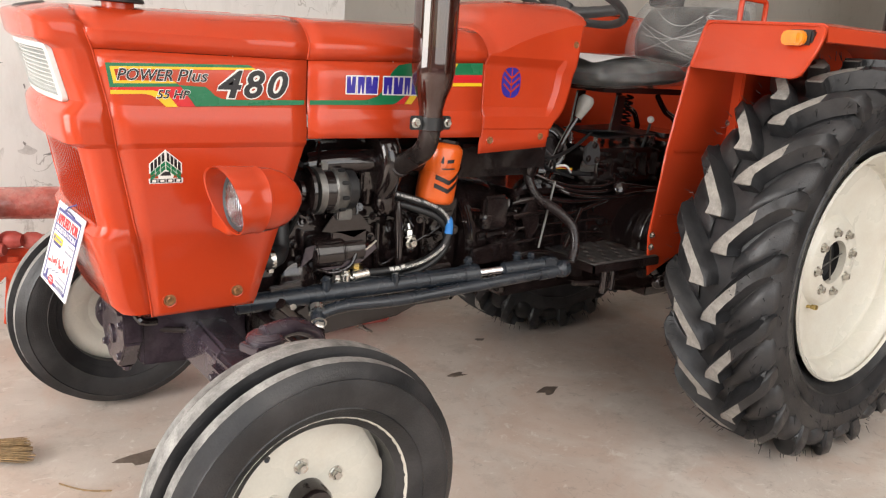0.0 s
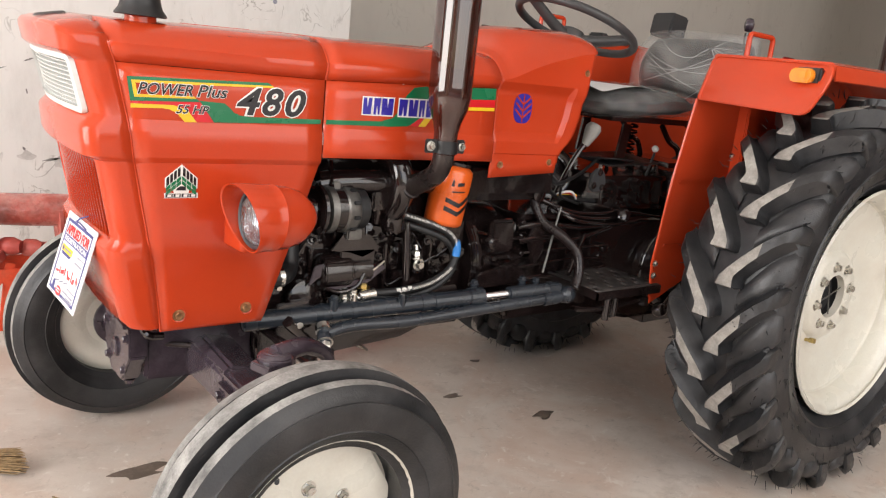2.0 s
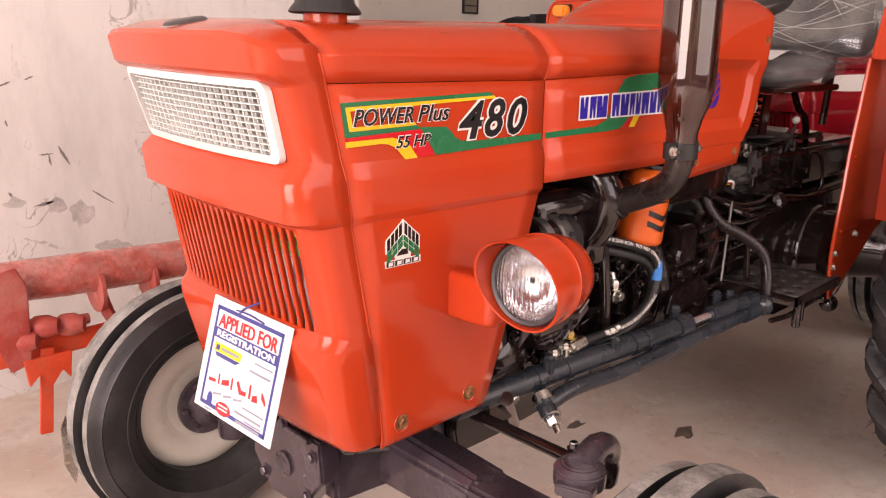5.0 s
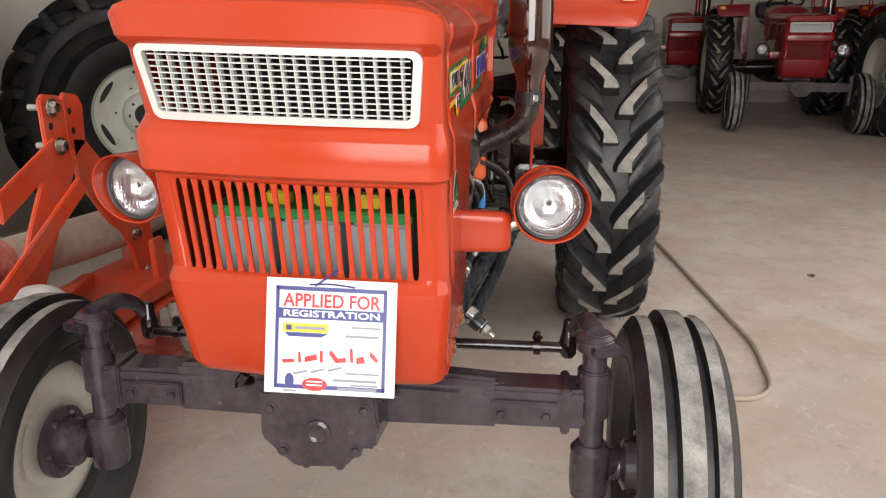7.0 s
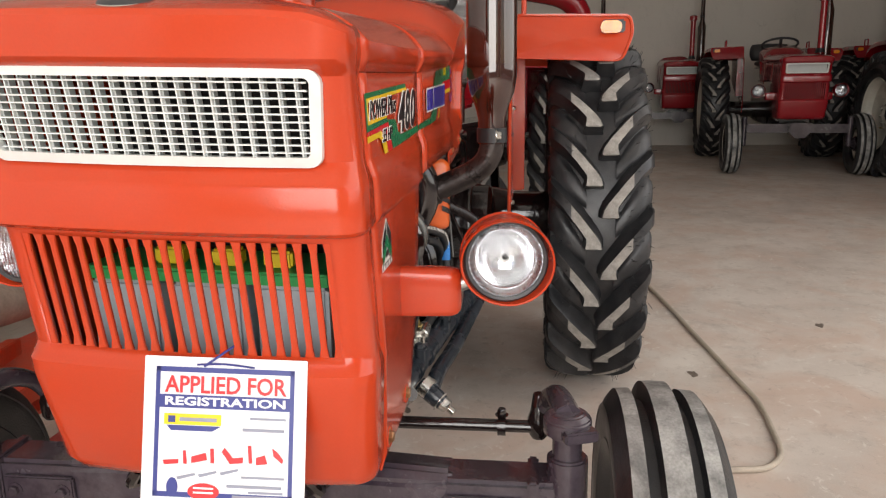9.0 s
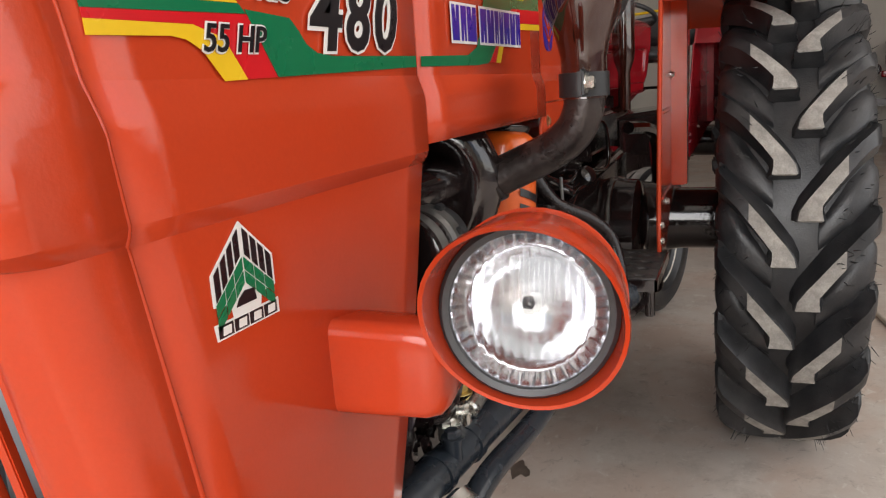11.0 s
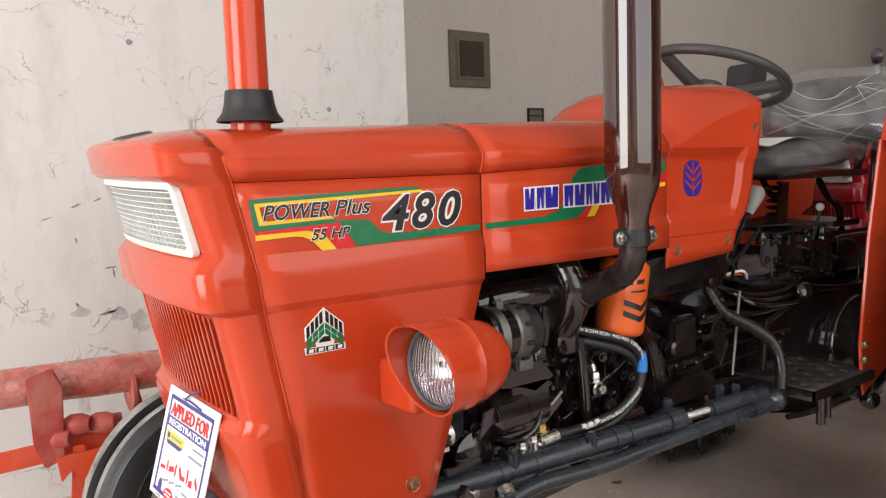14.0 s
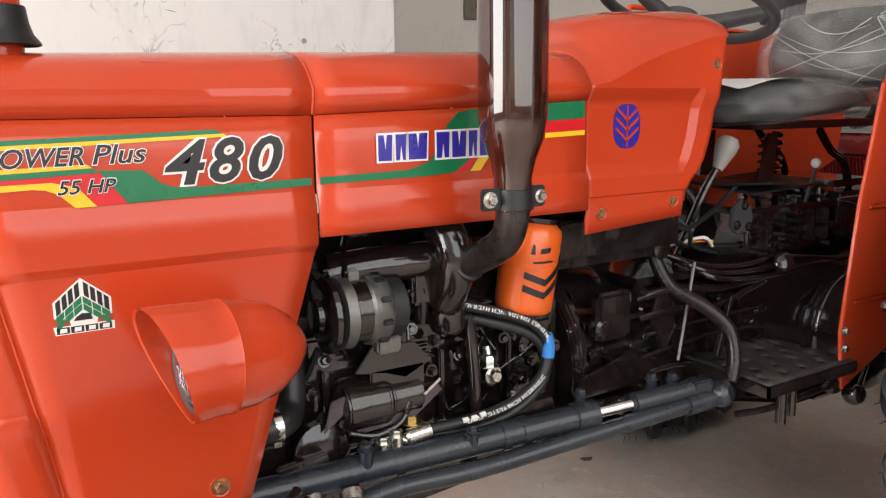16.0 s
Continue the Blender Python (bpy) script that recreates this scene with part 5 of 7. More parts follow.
# leaf badge in the recess of the cowl
badge = new("leaf_badge")
badge.parent = tractor
tagged(badge, label="blue oval leaf badge")
g = G()
g.xz([(.891 + .036 * math.copysign(abs(math.cos(a)) ** .75, math.cos(a)), 1.221 + .044 * math.copysign(abs(math.sin(a)) ** .8, math.sin(a))) for a in [2 * math.pi * i / 36 for i in range(36)]], -.2440, -.2425)
part("oval", g, D_BLUE, badge)
g = G()
g.xz([(.8895, 1.180), (.8925, 1.180), (.8925, 1.262), (.8895, 1.262)], -.2452, -.2442)
for k in range(3):
    for s in (-1, 1):
        z = 1.190 + .020 * k
        g.xz([(.891, z), (.891, z + .006), (.891 + s * .030, z + .030), (.891 + s * .031, z + .025)], -.2452, -.2442)
part("leaf_print", g, ORANGE, badge)
# house-shaped dealer badge on the front panel
logo = new("house_badge")
logo.parent = tractor
tagged(logo, label="black, white and green house-shaped badge")
bx, bz = -.128, .985
YB = -.2552
patch("badge_edge", [(bx, bz + .054), (bx + .040, bz + .012), (bx + .040, bz - .020), (bx + .020, bz - .022), (bx + .018, bz - .034), (bx + .042, bz - .034), (bx + .042, bz - .050), (bx - .040, bz - .050), (bx - .042, bz - .034), (bx - .018, bz - .034), (bx - .020, bz - .022), (bx - .040, bz - .018), (bx - .040, bz + .012)], D_WHITE, 0, YB, logo)
for s in (-1, 1):
    for k in range(4):
        a = bx + s * (.003 + .009 * k)
        b = a + s * .0065
        za, zb = bz + .050 - 1.05 * abs(a - bx), bz + .050 - 1.05 * abs(b - bx)
        patch("badge_bar", [(a, za), (b, zb), (b, zb - .026), (a, za - .026)][::s], D_BLACK, 0.0006, YB, logo)
    for r in range(2):
        for k in range(3):
            a = bx + s * (.001 + .0125 * k)
            b = a + s * .0112
            za, zb = bz + .020 - .0135 * r - 0.98 * abs(a - bx), bz + .020 - .0135 * r - 0.98 * abs(b - bx)
            patch("badge_tile", [(a, za), (b, zb), (b, zb - .012), (a, za - .012)][::s], D_GREEN, 0.0006, YB, logo)
g = G().xz([(bx - .014, bz - .026), (bx + .012, bz - .026), (bx + .010, bz - .014), (bx - .002, bz - .013), (bx - .010, bz - .019)], YB - .0012, YB - .0006)
part("badge_emblem", g, D_BLACK, logo)
for k in range(4):
    a = bx - .038 + .0195 * k
    patch("badge_plate", [(a, bz - .048), (a + .0175, bz - .048), (a + .0175, bz - .036), (a, bz - .036)], D_BLACK, 0.0006, YB, logo)
for k in range(4):
    a = bx - .034 + .0195 * k
    patch("badge_bar", [(a, bz - .046), (a + .0095, bz - .046), (a + .0105, bz - .038), (a + .001, bz - .038)], D_WHITE, 0.0012, YB, logo)

for ob in logo.children:
    ob.matrix_basis = pose(0, 0, 1.039) @ Matrix.Diagonal((0.92, 1, 0.74, 1)) @ pose(-.0102, 0, -1.039)

# ---- exhaust ----
exh = new("exhaust")
exh.parent = tractor
tagged(exh, label="upright brown lacquered exhaust pipe")
ex, ey = 0.511, -0.380
part("silencer", G().lathe([(0.031, 1.095), (0.0315, 1.150), (0.038, 1.178), (0.051, 1.212), (0.0560, 1.245), (0.0565, 1.27), (0.0565, 2.25), (0.05, 2.30)], (ex, ey, 0), (0, 0, 1), 40), EXHAUST, exh, smooth=60)
part("elbow_pipe", G().tube([(0.510, -0.245, 0.985), (0.513, -0.270, 0.997), (0.513, -0.330, 1.024), (0.512, -0.362, 1.048), (0.511, -0.376, 1.074), (ex, ey, 1.095), (ex, ey, 1.13)], [0.0285, 0.0285, 0.028, 0.028, 0.028, 0.0285, 0.029], 20, 5), PIPE, exh, smooth=60)
part("elbow_flange", G().lathe([(.030, -.010), (.0335, -.006), (.0335, .004), (.030, .006)], (0.510, -0.245, 0.985), (.06, -.88, .44), 22, True), PIPE, exh)
part("down_pipe", G().tube([(0.47, -0.16, 1.06), (0.485, -0.20, 1.045), (0.495, -0.222, 1.00), (0.495, -0.215, 0.95), (0.49, -0.19, 0.90)], [.034, .037, .038, .038, .034], 18, 4), ENGINE, exh, smooth=60)
clamp = part("clamp", G().lathe([(0.0345, 1.098), (0.0345, 1.130), (0.031, 1.1305), (0.031, 1.0975), (0.0345, 1.098)], (ex, ey, 0), (0, 0, 1), 28), BLACK, exh)
part("clamp_ear", G().span((ex - .068, ey - .012, 1.098), (ex - .030, ey - .004, 1.134)), BLACK, clamp, bevel=0.003)
part("clamp_ear", G().span((ex + .030, ey - .008, 1.098), (ex + .062, ey, 1.134)), BLACK, clamp, bevel=0.003)
part("clamp_bolt", G().bolt((ex - .053, ey - .012, 1.116), (0, -1, 0), 0.009, 0.012), STEEL, clamp)
part("clamp_bolt", G().bolt((ex + .050, ey - .008, 1.116), (0, -1, 0), 0.008, 0.010), STEEL, clamp)

# ---- engine, gearbox and running gear ----
eng = new("engine")
eng.parent = tractor
tagged(eng, label="black-brown painted diesel engine")
g = G().span((0.20, -0.145, 0.52), (0.80, 0.145, 0.86))
part("cylinder_block", g, ENGINE, eng, bevel=0.008)
part("block_rib", G().span((0.22, -0.155, 0.60), (0.78, 0.155, 0.64)), ENGINE, eng, bevel=0.008)
part("block_rib", G().span((0.22, -0.155, 0.80), (0.78, 0.155, 0.825)), ENGINE, eng, bevel=0.008)
g = G().span((0.20, -0.135, 0.862), (0.80, 0.135, 0.96)).span((0.23, -0.10, 0.962), (0.77, 0.10, 1.045))
part("cylinder_head", g, ENGINE, eng, bevel=0.012)
part("oil_pan", G().xz([(.12, .520), (.13, .474), (.36, .472), (.60, .490), (.742, .540), (.80, .552), (.80, .575), (.12, .575)], -.135, .135), ENGINE, eng, bevel=0.008, seg=3)
for x in (0.2, 0.32, 0.44, 0.56, 0.68, 0.77):
    part("pan_bolt", G().bolt((x, -0.135, 0.558), (0, -1, 0), 0.008, 0.008), ENGINE, eng)
part("timing_case", G().span((0.10, -0.155, 0.55), (0.198, 0.155, 0.93)), ENGINE, eng, bevel=0.018, seg=3)
# rough castings on the visible flank: bosses, ribs, core plugs and studs
rnd = random.Random(11)
for i in range(7):
    x = 0.26 + 0.08 * i
    part("rib", G().span((x - .006, -0.163, 0.65), (x + .006, -0.144, 0.80)), ENGINE, eng, bevel=0.003)
for x, z, r in ((0.30, 0.72, .024), (0.46, 0.72, .024), (0.62, 0.72, .024)):
    part("core_plug", G().lathe([(r, 0), (r, .010), (r * .8, .013), (r * .6, .008), (.001, .007)], (x, -0.146, z), (0, -1, 0), 20), ENGINE, eng)
for i in range(26):
    x, z = rnd.uniform(0.23, 0.78), rnd.choice((0.612, 0.63, 0.835, 0.85, 0.875, 0.94, 0.70, 0.76))
    part("stud", G().cyl((x, -0.140, z), (x, -0.165 - rnd.random() * .015, z), .006, n=8).bolt((x, -0.156, z), (0, -1, 0), 0.009, 0.008), ENGINE, eng)
# injection pump, starter, breather and lines
pump = part("injection_pump", G().lathe([(0.03, 0), (0.05, .01), (0.05, .09), (0.042, .10), (0.042, .16), (0.028, .17), (0.02, .20)], (0.27, -0.175, 0.735), (1, 0, 0), 20, True).span((0.33, -0.20, 0.755), (0.44, -0.15, 0.80)), ENGINE, eng, bevel=0.003)
for i in range(3):
    x = 0.345 + .035 * i
    part("injector_line", G().tube([(x, -0.18, 0.80), (x, -0.185, 0.84), (x + .03, -0.165, 0.90), (0.32 + .16 * i, -0.145, 0.95)], 0.0035, 6, 4), ENGINE, eng)
    part("union_nut", G().bolt((x, -0.18, 0.798), (0, 0, 1), .009, .016, False), STEEL if i == 2 else ENGINE, eng)
part("starter_motor", G().lathe([(0.02, 0), (0.045, .006), (0.048, .02), (0.048, .17), (0.040, .18), (0.040, .23)], (0.53, -0.185, 0.60), (1, 0, 0), 22, True), ENGINE, eng)
part("solenoid", G().cyl((0.60, -0.215, 0.66), (0.72, -0.215, 0.66), 0.024, n=18), ENGINE, eng, bevel=0.003)
part("governor_cover", G().lathe([(0.052, 0), (0.052, .02), (0.04, .028), (.001, .03)], (0.24, -0.165, 0.665), (0, -1, 0), 22), ENGINE, eng)
part("linkage_plate", G().xz([(0.28, 0.715), (0.40, 0.728), (0.46, 0.758), (0.47, 0.742), (0.41, 0.70), (0.30, 0.692)], -0.212, -0.206), AXLE, eng, bevel=0.001)
part("linkage_rod", G().tube([(0.28, -0.214, 0.700), (0.33, -0.216, 0.686), (0.38, -0.216, 0.700), (0.40, -0.216, 0.735)], 0.005, 8, 4), ENGINE, eng)
part("drain_pipe", G().tube([(0.545, -0.19, 0.870), (0.548, -0.20, 0.78), (0.552, -0.205, 0.665)], 0.0125, 12, 3), ENGINE, eng)
part("breather", G().tube([(0.40, -0.13, 1.0), (0.42, -0.17, 0.99), (0.44, -0.185, 0.93), (0.45, -0.17, 0.87)], 0.016, 10, 4), ENGINE, eng)
part("fan_belt", G().tube([(0.245, -0.185, 0.98), (0.21, -0.10, 1.01), (0.20, 0.02, 0.93), (0.20, 0.02, 0.72), (0.21, -0.06, 0.68), (0.24, -0.18, 0.85)], 0.007, 6, 4), BLACK, eng)
part("fan", G().lathe([(0.17, 0), (0.17, 0.012), (0.03, 0.03), (0.001, 0.03)], (0.06, 0, 0.86), (1, 0, 0), 6), DARK, eng)
# small castings, unions, brackets and lines that crowd the flank
rnd = random.Random(29)
for i in range(34):
    x, z = rnd.uniform(.24, .80), rnd.uniform(.59, .95)
    part("nut", G().bolt((x, -.158 - rnd.random() * .03, z), (rnd.uniform(-.3, .3), -1, rnd.uniform(-.2, .4)), rnd.choice((.006, .008, .010)), .010), ENGINE, eng)
for i in range(12):
    x, z = rnd.uniform(.26, .74), rnd.uniform(.60, .92)
    part("bracket", G().box((x, -.168, z), (rnd.uniform(.015, .05), rnd.uniform(.01, .03), rnd.uniform(.01, .035)), (rnd.uniform(-20, 20), rnd.uniform(-40, 40), 0)), ENGINE, eng, bevel=.0025)
for i in range(11):
    x, z = rnd.uniform(.26, .66), rnd.uniform(.62, .92)
    p = [Vector((x, -.150, z))]
    for k in range(3):
        p.append(p[-1] + Vector((rnd.uniform(.01, .06), rnd.uniform(-.02, .01), rnd.uniform(-.05, .05))))
    part("fuel_line", G().tube(p, rnd.choice((.003, .004, .006)), 7, 5), ENGINE, eng, smooth=60)
part("mount_plate", G().xz([(.30, .80), (.335, .845), (.42, .84), (.455, .80), (.40, .775), (.36, .79)], -.200, -.194), ENGINE, eng, bevel=.0015)
part("mount_plate", G().xz([(.235, .705), (.25, .76), (.29, .77), (.335, .745), (.32, .725), (.275, .735)], -.207, -.201), AXLE, eng, bevel=.0015)
part("ring_handle", G().tube([(.305 + .022 * math.cos(a), -.205, .735 + .022 * math.sin(a)) for a in [2 * math.pi * i / 14 for i in range(15)]], .004, 6), STEEL, eng, smooth=60)
# manifold and the flange that takes the exhaust
part("exhaust_manifold", G().tube([(0.28, -0.15, 0.975), (0.36, -0.175, 0.985), (0.54, -0.18, 0.985), (0.70, -0.175, 0.985), (0.76, -0.15, 0.975)], 0.034, 12, 4), ENGINE, eng)
for x in (0.31, 0.48, 0.64, 0.74):
    part("manifold_port", G().cyl((x, -0.12, 0.955), (x, -0.175, 0.975), 0.034, 0.03), ENGINE, eng)
part("manifold_flange", G().span((0.42, -0.200, 0.905), (0.51, -0.175, 0.99)), ENGINE, eng, bevel=0.006)
part("heat_cup", G().lathe([(0.030, 0), (0.036, .01), (0.036, .06), (0.028, .075), (0.001, .078)], (0.50, -0.185, 0.845), (0, 0, 1), 18), ENGINE, eng)
# black tank and carriers under the dash cowl
part("under_dash_tank", G().span((0.735, -0.195, 0.925), (1.13, 0.195, 1.06)), ENGINE, tractor, "black rounded tank under the dash", bevel=0.028, seg=4)
part("cowl_floor", G().span((0.79, -0.235, 1.062), (1.07, 0.235, 1.07)), ENGINE, tractor)

# alternator
alt = new("alternator")
alt.parent = tractor
tagged(alt, label="bare aluminium and black alternator")
ax = Vector((0.228, -0.190, 0.915))
part("pulley", G().lathe([(0.012, -.012), (0.034, -.010), (0.036, 0), (0.028, .006), (0.036, .012), (0.034, .02)], ax, (1, 0, 0), 28, True), ENGINE, alt)
part("fan_disc", G().lathe([(0.040, .008), (0.066, .006), (0.079, .010), (0.080, .020), (0.072, .028), (0.060, .034)], ax, (1, 0, 0), 32, True), ENGINE, alt)
part("front_casting", G().lathe([(0.060, .034), (0.073, .037), (0.075, .058), (0.068, .062)], ax, (1, 0, 0), 32, True), ALU, alt)
for k in range(10):
    a = 2 * math.pi * (k + .3) / 10
    part("cooling_slot", G().box(ax + Vector((.119, math.cos(a) * .071, math.sin(a) * .071)), (.022, .012, .018), (math.degrees(a) - 90, 0, 0)), DARK, alt, bevel=.002)
part("stator", G().lathe([(0.068, .060), (0.068, .095)], ax, (1, 0, 0), 32, True), ENGINE, alt)
part("rear_casting", G().lathe([(0.068, .092), (0.074, .097), (0.073, .126), (0.066, .140), (0.058, .144)], ax, (1, 0, 0), 32, True), ALU, alt)
part("rear_cover", G().lathe([(0.066, .138), (0.064, .172), (0.050, .182), (.001, .184)], ax, (1, 0, 0), 28), BLACK, alt)
for a, b in (((0.285, -0.205, 0.970), (0.315, -0.165, 1.005)), ((0.345, -0.215, 0.818), (0.40, -0.185, 0.855))):
    part("mount_lug", G().span(a, b), ALU, alt, bevel=.005)
part("brace", G().tube([(0.285, -0.20, 0.985), (0.30, -0.16, 1.03), (0.33, -0.10, 1.05)], .008, 6, 3), ENGINE, alt)

mid = Matrix.Translation((0.313, -0.190, 0.912))
alt.matrix_basis = mid @ Matrix.Scale(.86, 4) @ mid.inverted()

# oil filter can, leaning
fil = new("oil_filter")
fil.parent = tractor
tagged(fil, label="orange spin-on oil filter with black chevrons")
fa, fb = Vector((0.660, -0.205, 0.862)), Vector((0.688, -0.205, 1.046))
fd = (fb - fa)
fl = fd.length
part("can", G().lathe([(0.001, 0), (0.048, .003), (0.0555, .010), (0.0575, .018), (0.0580, .1), (0.0590, fl - .03), (0.057, fl - .018), (0.044, fl - .006), (0.001, fl)], fa, fd, 40), FILTER, fil, smooth=50)
part("filter_head", G().lathe([(0.045, -.006), (0.048, .0), (0.048, .004), (0.001, .004)], fb, fd, 24).tube([fb, fb + Vector((.0, .06, .02)), (0.70, -0.08, 1.0)], .03, 10, 3), ENGINE, fil)
fu = fd.normalized()
fx = fu.cross(Vector((0, 1, 0))).normalized() * -1


def on_can(g, rows):
    """A curved label strip on the can: rows of (angle, height) outline."""
    n = len(rows)
    V = []
    for rr in (0.0588, 0.0597):
        for a, h in rows:
            V.append(fa + fu * h + (fx * math.sin(a) + Vector((0, -1, 0)) * math.cos(a)) * rr)
    F = [tuple(range(n, 2 * n))] + [(i, (i + 1) % n, n + (i + 1) % n, n + i) for i in range(n)]
    return g.add(V, F)


for h in (.050, .075):
    k = 8
    up = [(-.75 + .75 * i / k, h - .012 * i / k) for i in range(k + 1)] + [(.85 * i / k, h - .012 + .040 * i / k) for i in range(1, k + 1)]
    for a, b in zip(up, up[1:]):
        part("chevron", on_can(G(), [a, b, (b[0], b[1] + .013), (a[0], a[1] + .013)]), D_BLACK, fil)
for a0, a1, h0, h1, th in ((-.30, .05, .124, .128, .010), (-.50, .20, .104, .110, .004)):
    g = G()
    for k in range(6):
        p, q = k / 6, (k + 1) / 6
        a, b, h, e = a0 + (a1 - a0) * p, a0 + (a1 - a0) * q, h0 + (h1 - h0) * p, h0 + (h1 - h0) * q
        on_can(g, [(a, h), (b, e), (b, e + th), (a, h + th)])
    part("label_bar", g, D_BLACK, fil)
part("label_mark", on_can(G(), [(-.62, .122), (-.46, .122), (-.50, .140), (-.56, .142)]), D_BLACK, fil)

# hydraulic hoses with white print, blue tape, plated fittings
hoses = new("steering_hoses")
hoses.parent = tractor
tagged(hoses, label="black hydraulic hose loop with white print")
loop = [(0.30, -0.150, 0.975), (0.38, -0.150, 0.930), (0.471, -0.172, 0.905), (0.57, -0.215, 0.882), (0.655, -0.243, 0.850), (0.692, -0.247, 0.800), (0.678, -0.25, 0.745), (0.61, -0.25, 0.702), (0.52, -0.238, 0.682), (0.43, -0.228, 0.678)]
part("hose", G().tube(loop, 0.0105, 12, 6), BLACK, hoses, smooth=60)
loop2 = [(x + .004, y + .012, z - .026) for x, y, z in loop[1:-1]] + [(0.43, -0.215, 0.664)]
part("hose", G().tube(loop2, 0.0110, 12, 6), BLACK, hoses, smooth=60)
part("blue_tape", G().tube([(0.688, -0.2472, 0.822), (0.6935, -0.2475, 0.800), (0.692, -0.248, 0.776)], 0.0124, 12, 3), BLUE, hoses)


def along(pts, t):
    k = min(int(t), len(pts) - 2)
    return Vector(pts[k]).lerp(Vector(pts[k + 1]), t - k)


def on_spline(pts, t):
    """A point on the smooth line through pts."""
    i = max(0, min(int(t), len(pts) - 2))
    a, b, c, d = [Vector(pts[max(0, min(k, len(pts) - 1))]) for k in (i - 1, i, i + 1, i + 2)]
    t -= i
    return 0.5 * (2 * b + (c - a) * t + (2 * a - 5 * b + 4 * c - d) * t * t + (3 * b - a - 3 * c + d) * t ** 3)


# the maker's print runs along the hose, head down on its upper bend
fine = [on_spline(loop, 9 - k / 60) for k in range(541)]
run = [0.0]
for a, b in zip(fine, fine[1:]):
    run.append(run[-1] + (b - a).length)


def print_on_hose(words, start, size=0.0115, r=0.0117):
    V, F = lettering(words, size, 0, 0.0, 1.05)
    out = []
    for a, h, c in V:
        k = min(max(next((i for i, q in enumerate(run) if q > start + a), 538), 1), 538)
        d = (fine[k + 1] - fine[k - 1]).normalized()
        face = Vector((-.25, -1, .30))
        face = (face - d * face.dot(d)).normalized()
        up = face.cross(d)
        w = (h - size * .35) / r
        out.append(fine[k] + (face * math.cos(w) + up * math.sin(w)) * (r + c))
    part("hose_print", G().add(out, F), D_WHITE, hoses, "white printed hose marking")


print_on_hose("EN853 1SN-5/16 INCH HYDRAULIC", .075)
print_on_hose("DIN EN853 1SN-5/16 INCH HYDRAULIC H", .335)
for t in (7.75, 7.95, 8.15):
    a, b = along(loop, t), along(loop, t + .12)
    part("hose_print", G().cyl(a + Vector((0, -.0075, .005)), b + Vector((0, -.0075, .005)), .0052, n=6), D_WHITE, hoses)
for dy, dz, x1 in ((0, 0, 0.372), (.013, -.014, 0.352)):
    part("ferrule", G().lathe([(.010, 0), (.0145, .004), (.0145, .05), (.011, .054)], (0.435, -0.228 + dy, 0.678 + dz), (-1, 0, -.08), 14, True), STEEL, hoses)
    part("end_pipe", G().tube([(0.385, -0.228 + dy, 0.674 + dz), (x1 + .012, -0.228 + dy, 0.668 + dz), (x1, -0.224 + dy, 0.672 + dz)], .0075, 10, 4), STEEL, hoses)
    part("banjo_bolt", G().lathe([(.014, -.012), (.014, .008)], (x1 - .008, -0.224 + dy, 0.672 + dz), (0, 0, 1), 16, True).bolt((x1 - .008, -0.224 + dy, 0.680 + dz), (0, 0, 1), .012, .012), STEEL, hoses)
part("bleed_nut", G().bolt((0.405, -0.205, 0.690), (0, 0, 1), .015, .014).tube([(0.405, -0.205, 0.70), (0.407, -0.21, 0.722), (0.420, -0.212, 0.735)], .003, 6, 3), BRASS, hoses)
part("tag_ring", G().tube([(0.418 + .010 * math.cos(a), -.213, 0.736 + .010 * math.sin(a)) for a in [math.pi * i / 5 for i in range(11)]], .0016, 5), STEEL, hoses)
part("tag", G().box((0.447, -.213, 0.752), (.045, .002, .005), (0, -35, 0)), STEEL, hoses)
part("pressure_union", G().bolt((0.585, -0.195, 0.762), (0, 0, 1), .015, .022).bolt((0.590, -0.205, 0.745), (0, -1, 0), .013, .016).cyl((0.585, -.195, .785), (0.585, -.19, .80), .008), STEEL, hoses)

# steering cylinder and drag link
st = new("steering_cylinder")
st.parent = tractor
tagged(st, label="slate-painted hydraulic steering cylinder and drag link")
c0, c1 = Vector((0.06, -0.185, 0.618)), Vector((0.762, -0.294, 0.657))
cd = (c1 - c0).normalized()
part("barrel", G().cyl(c0, c1, .026, n=24), SLATE, st, bevel=.003)
part("gland", G().cyl(c1 - cd * .04, c1 + cd * .012, .030, n=24), SLATE, st, bevel=.003)
part("piston_rod", G().cyl(c1, c1 + cd * .11, .0115, n=16), REFLECTOR, st)
e1 = c1 + cd * .10
part("rod_clevis", G().cyl(e1, e1 + cd * .15, .021, n=18).box(e1 + cd * .17, (.05, .035, .04), (0, -2, -9)), SLATE, st, bevel=.004)
d0, d1 = Vector((0.262, -0.262, 0.588)), Vector((1.062, -0.352, 0.650))
part("drag_link", G().tube([d0, d0.lerp(d1, .10) + Vector((0, 0, .012)), d0.lerp(d1, .3), d0.lerp(d1, .6), d1], .0175, 16, 4), SLATE, st, smooth=60)
part("link_sleeve", G().cyl(d0.lerp(d1, .90), d0.lerp(d1, .97), .022, n=16), SLATE, st)
part("rear_joint", G().lathe([(.018, -.024), (.027, -.016), (.029, 0), (.027, .016), (.016, .026)], d1 + Vector((.012, 0, .004)), (.3, -.9, .25), 20, True), SLATE, st)
part("front_joint", G().lathe([(.016, -.03), (.020, -.02), (.020, .02), (.016, .034)], d0, (-.2, -.6, -.4), 18, True), SLATE, st)
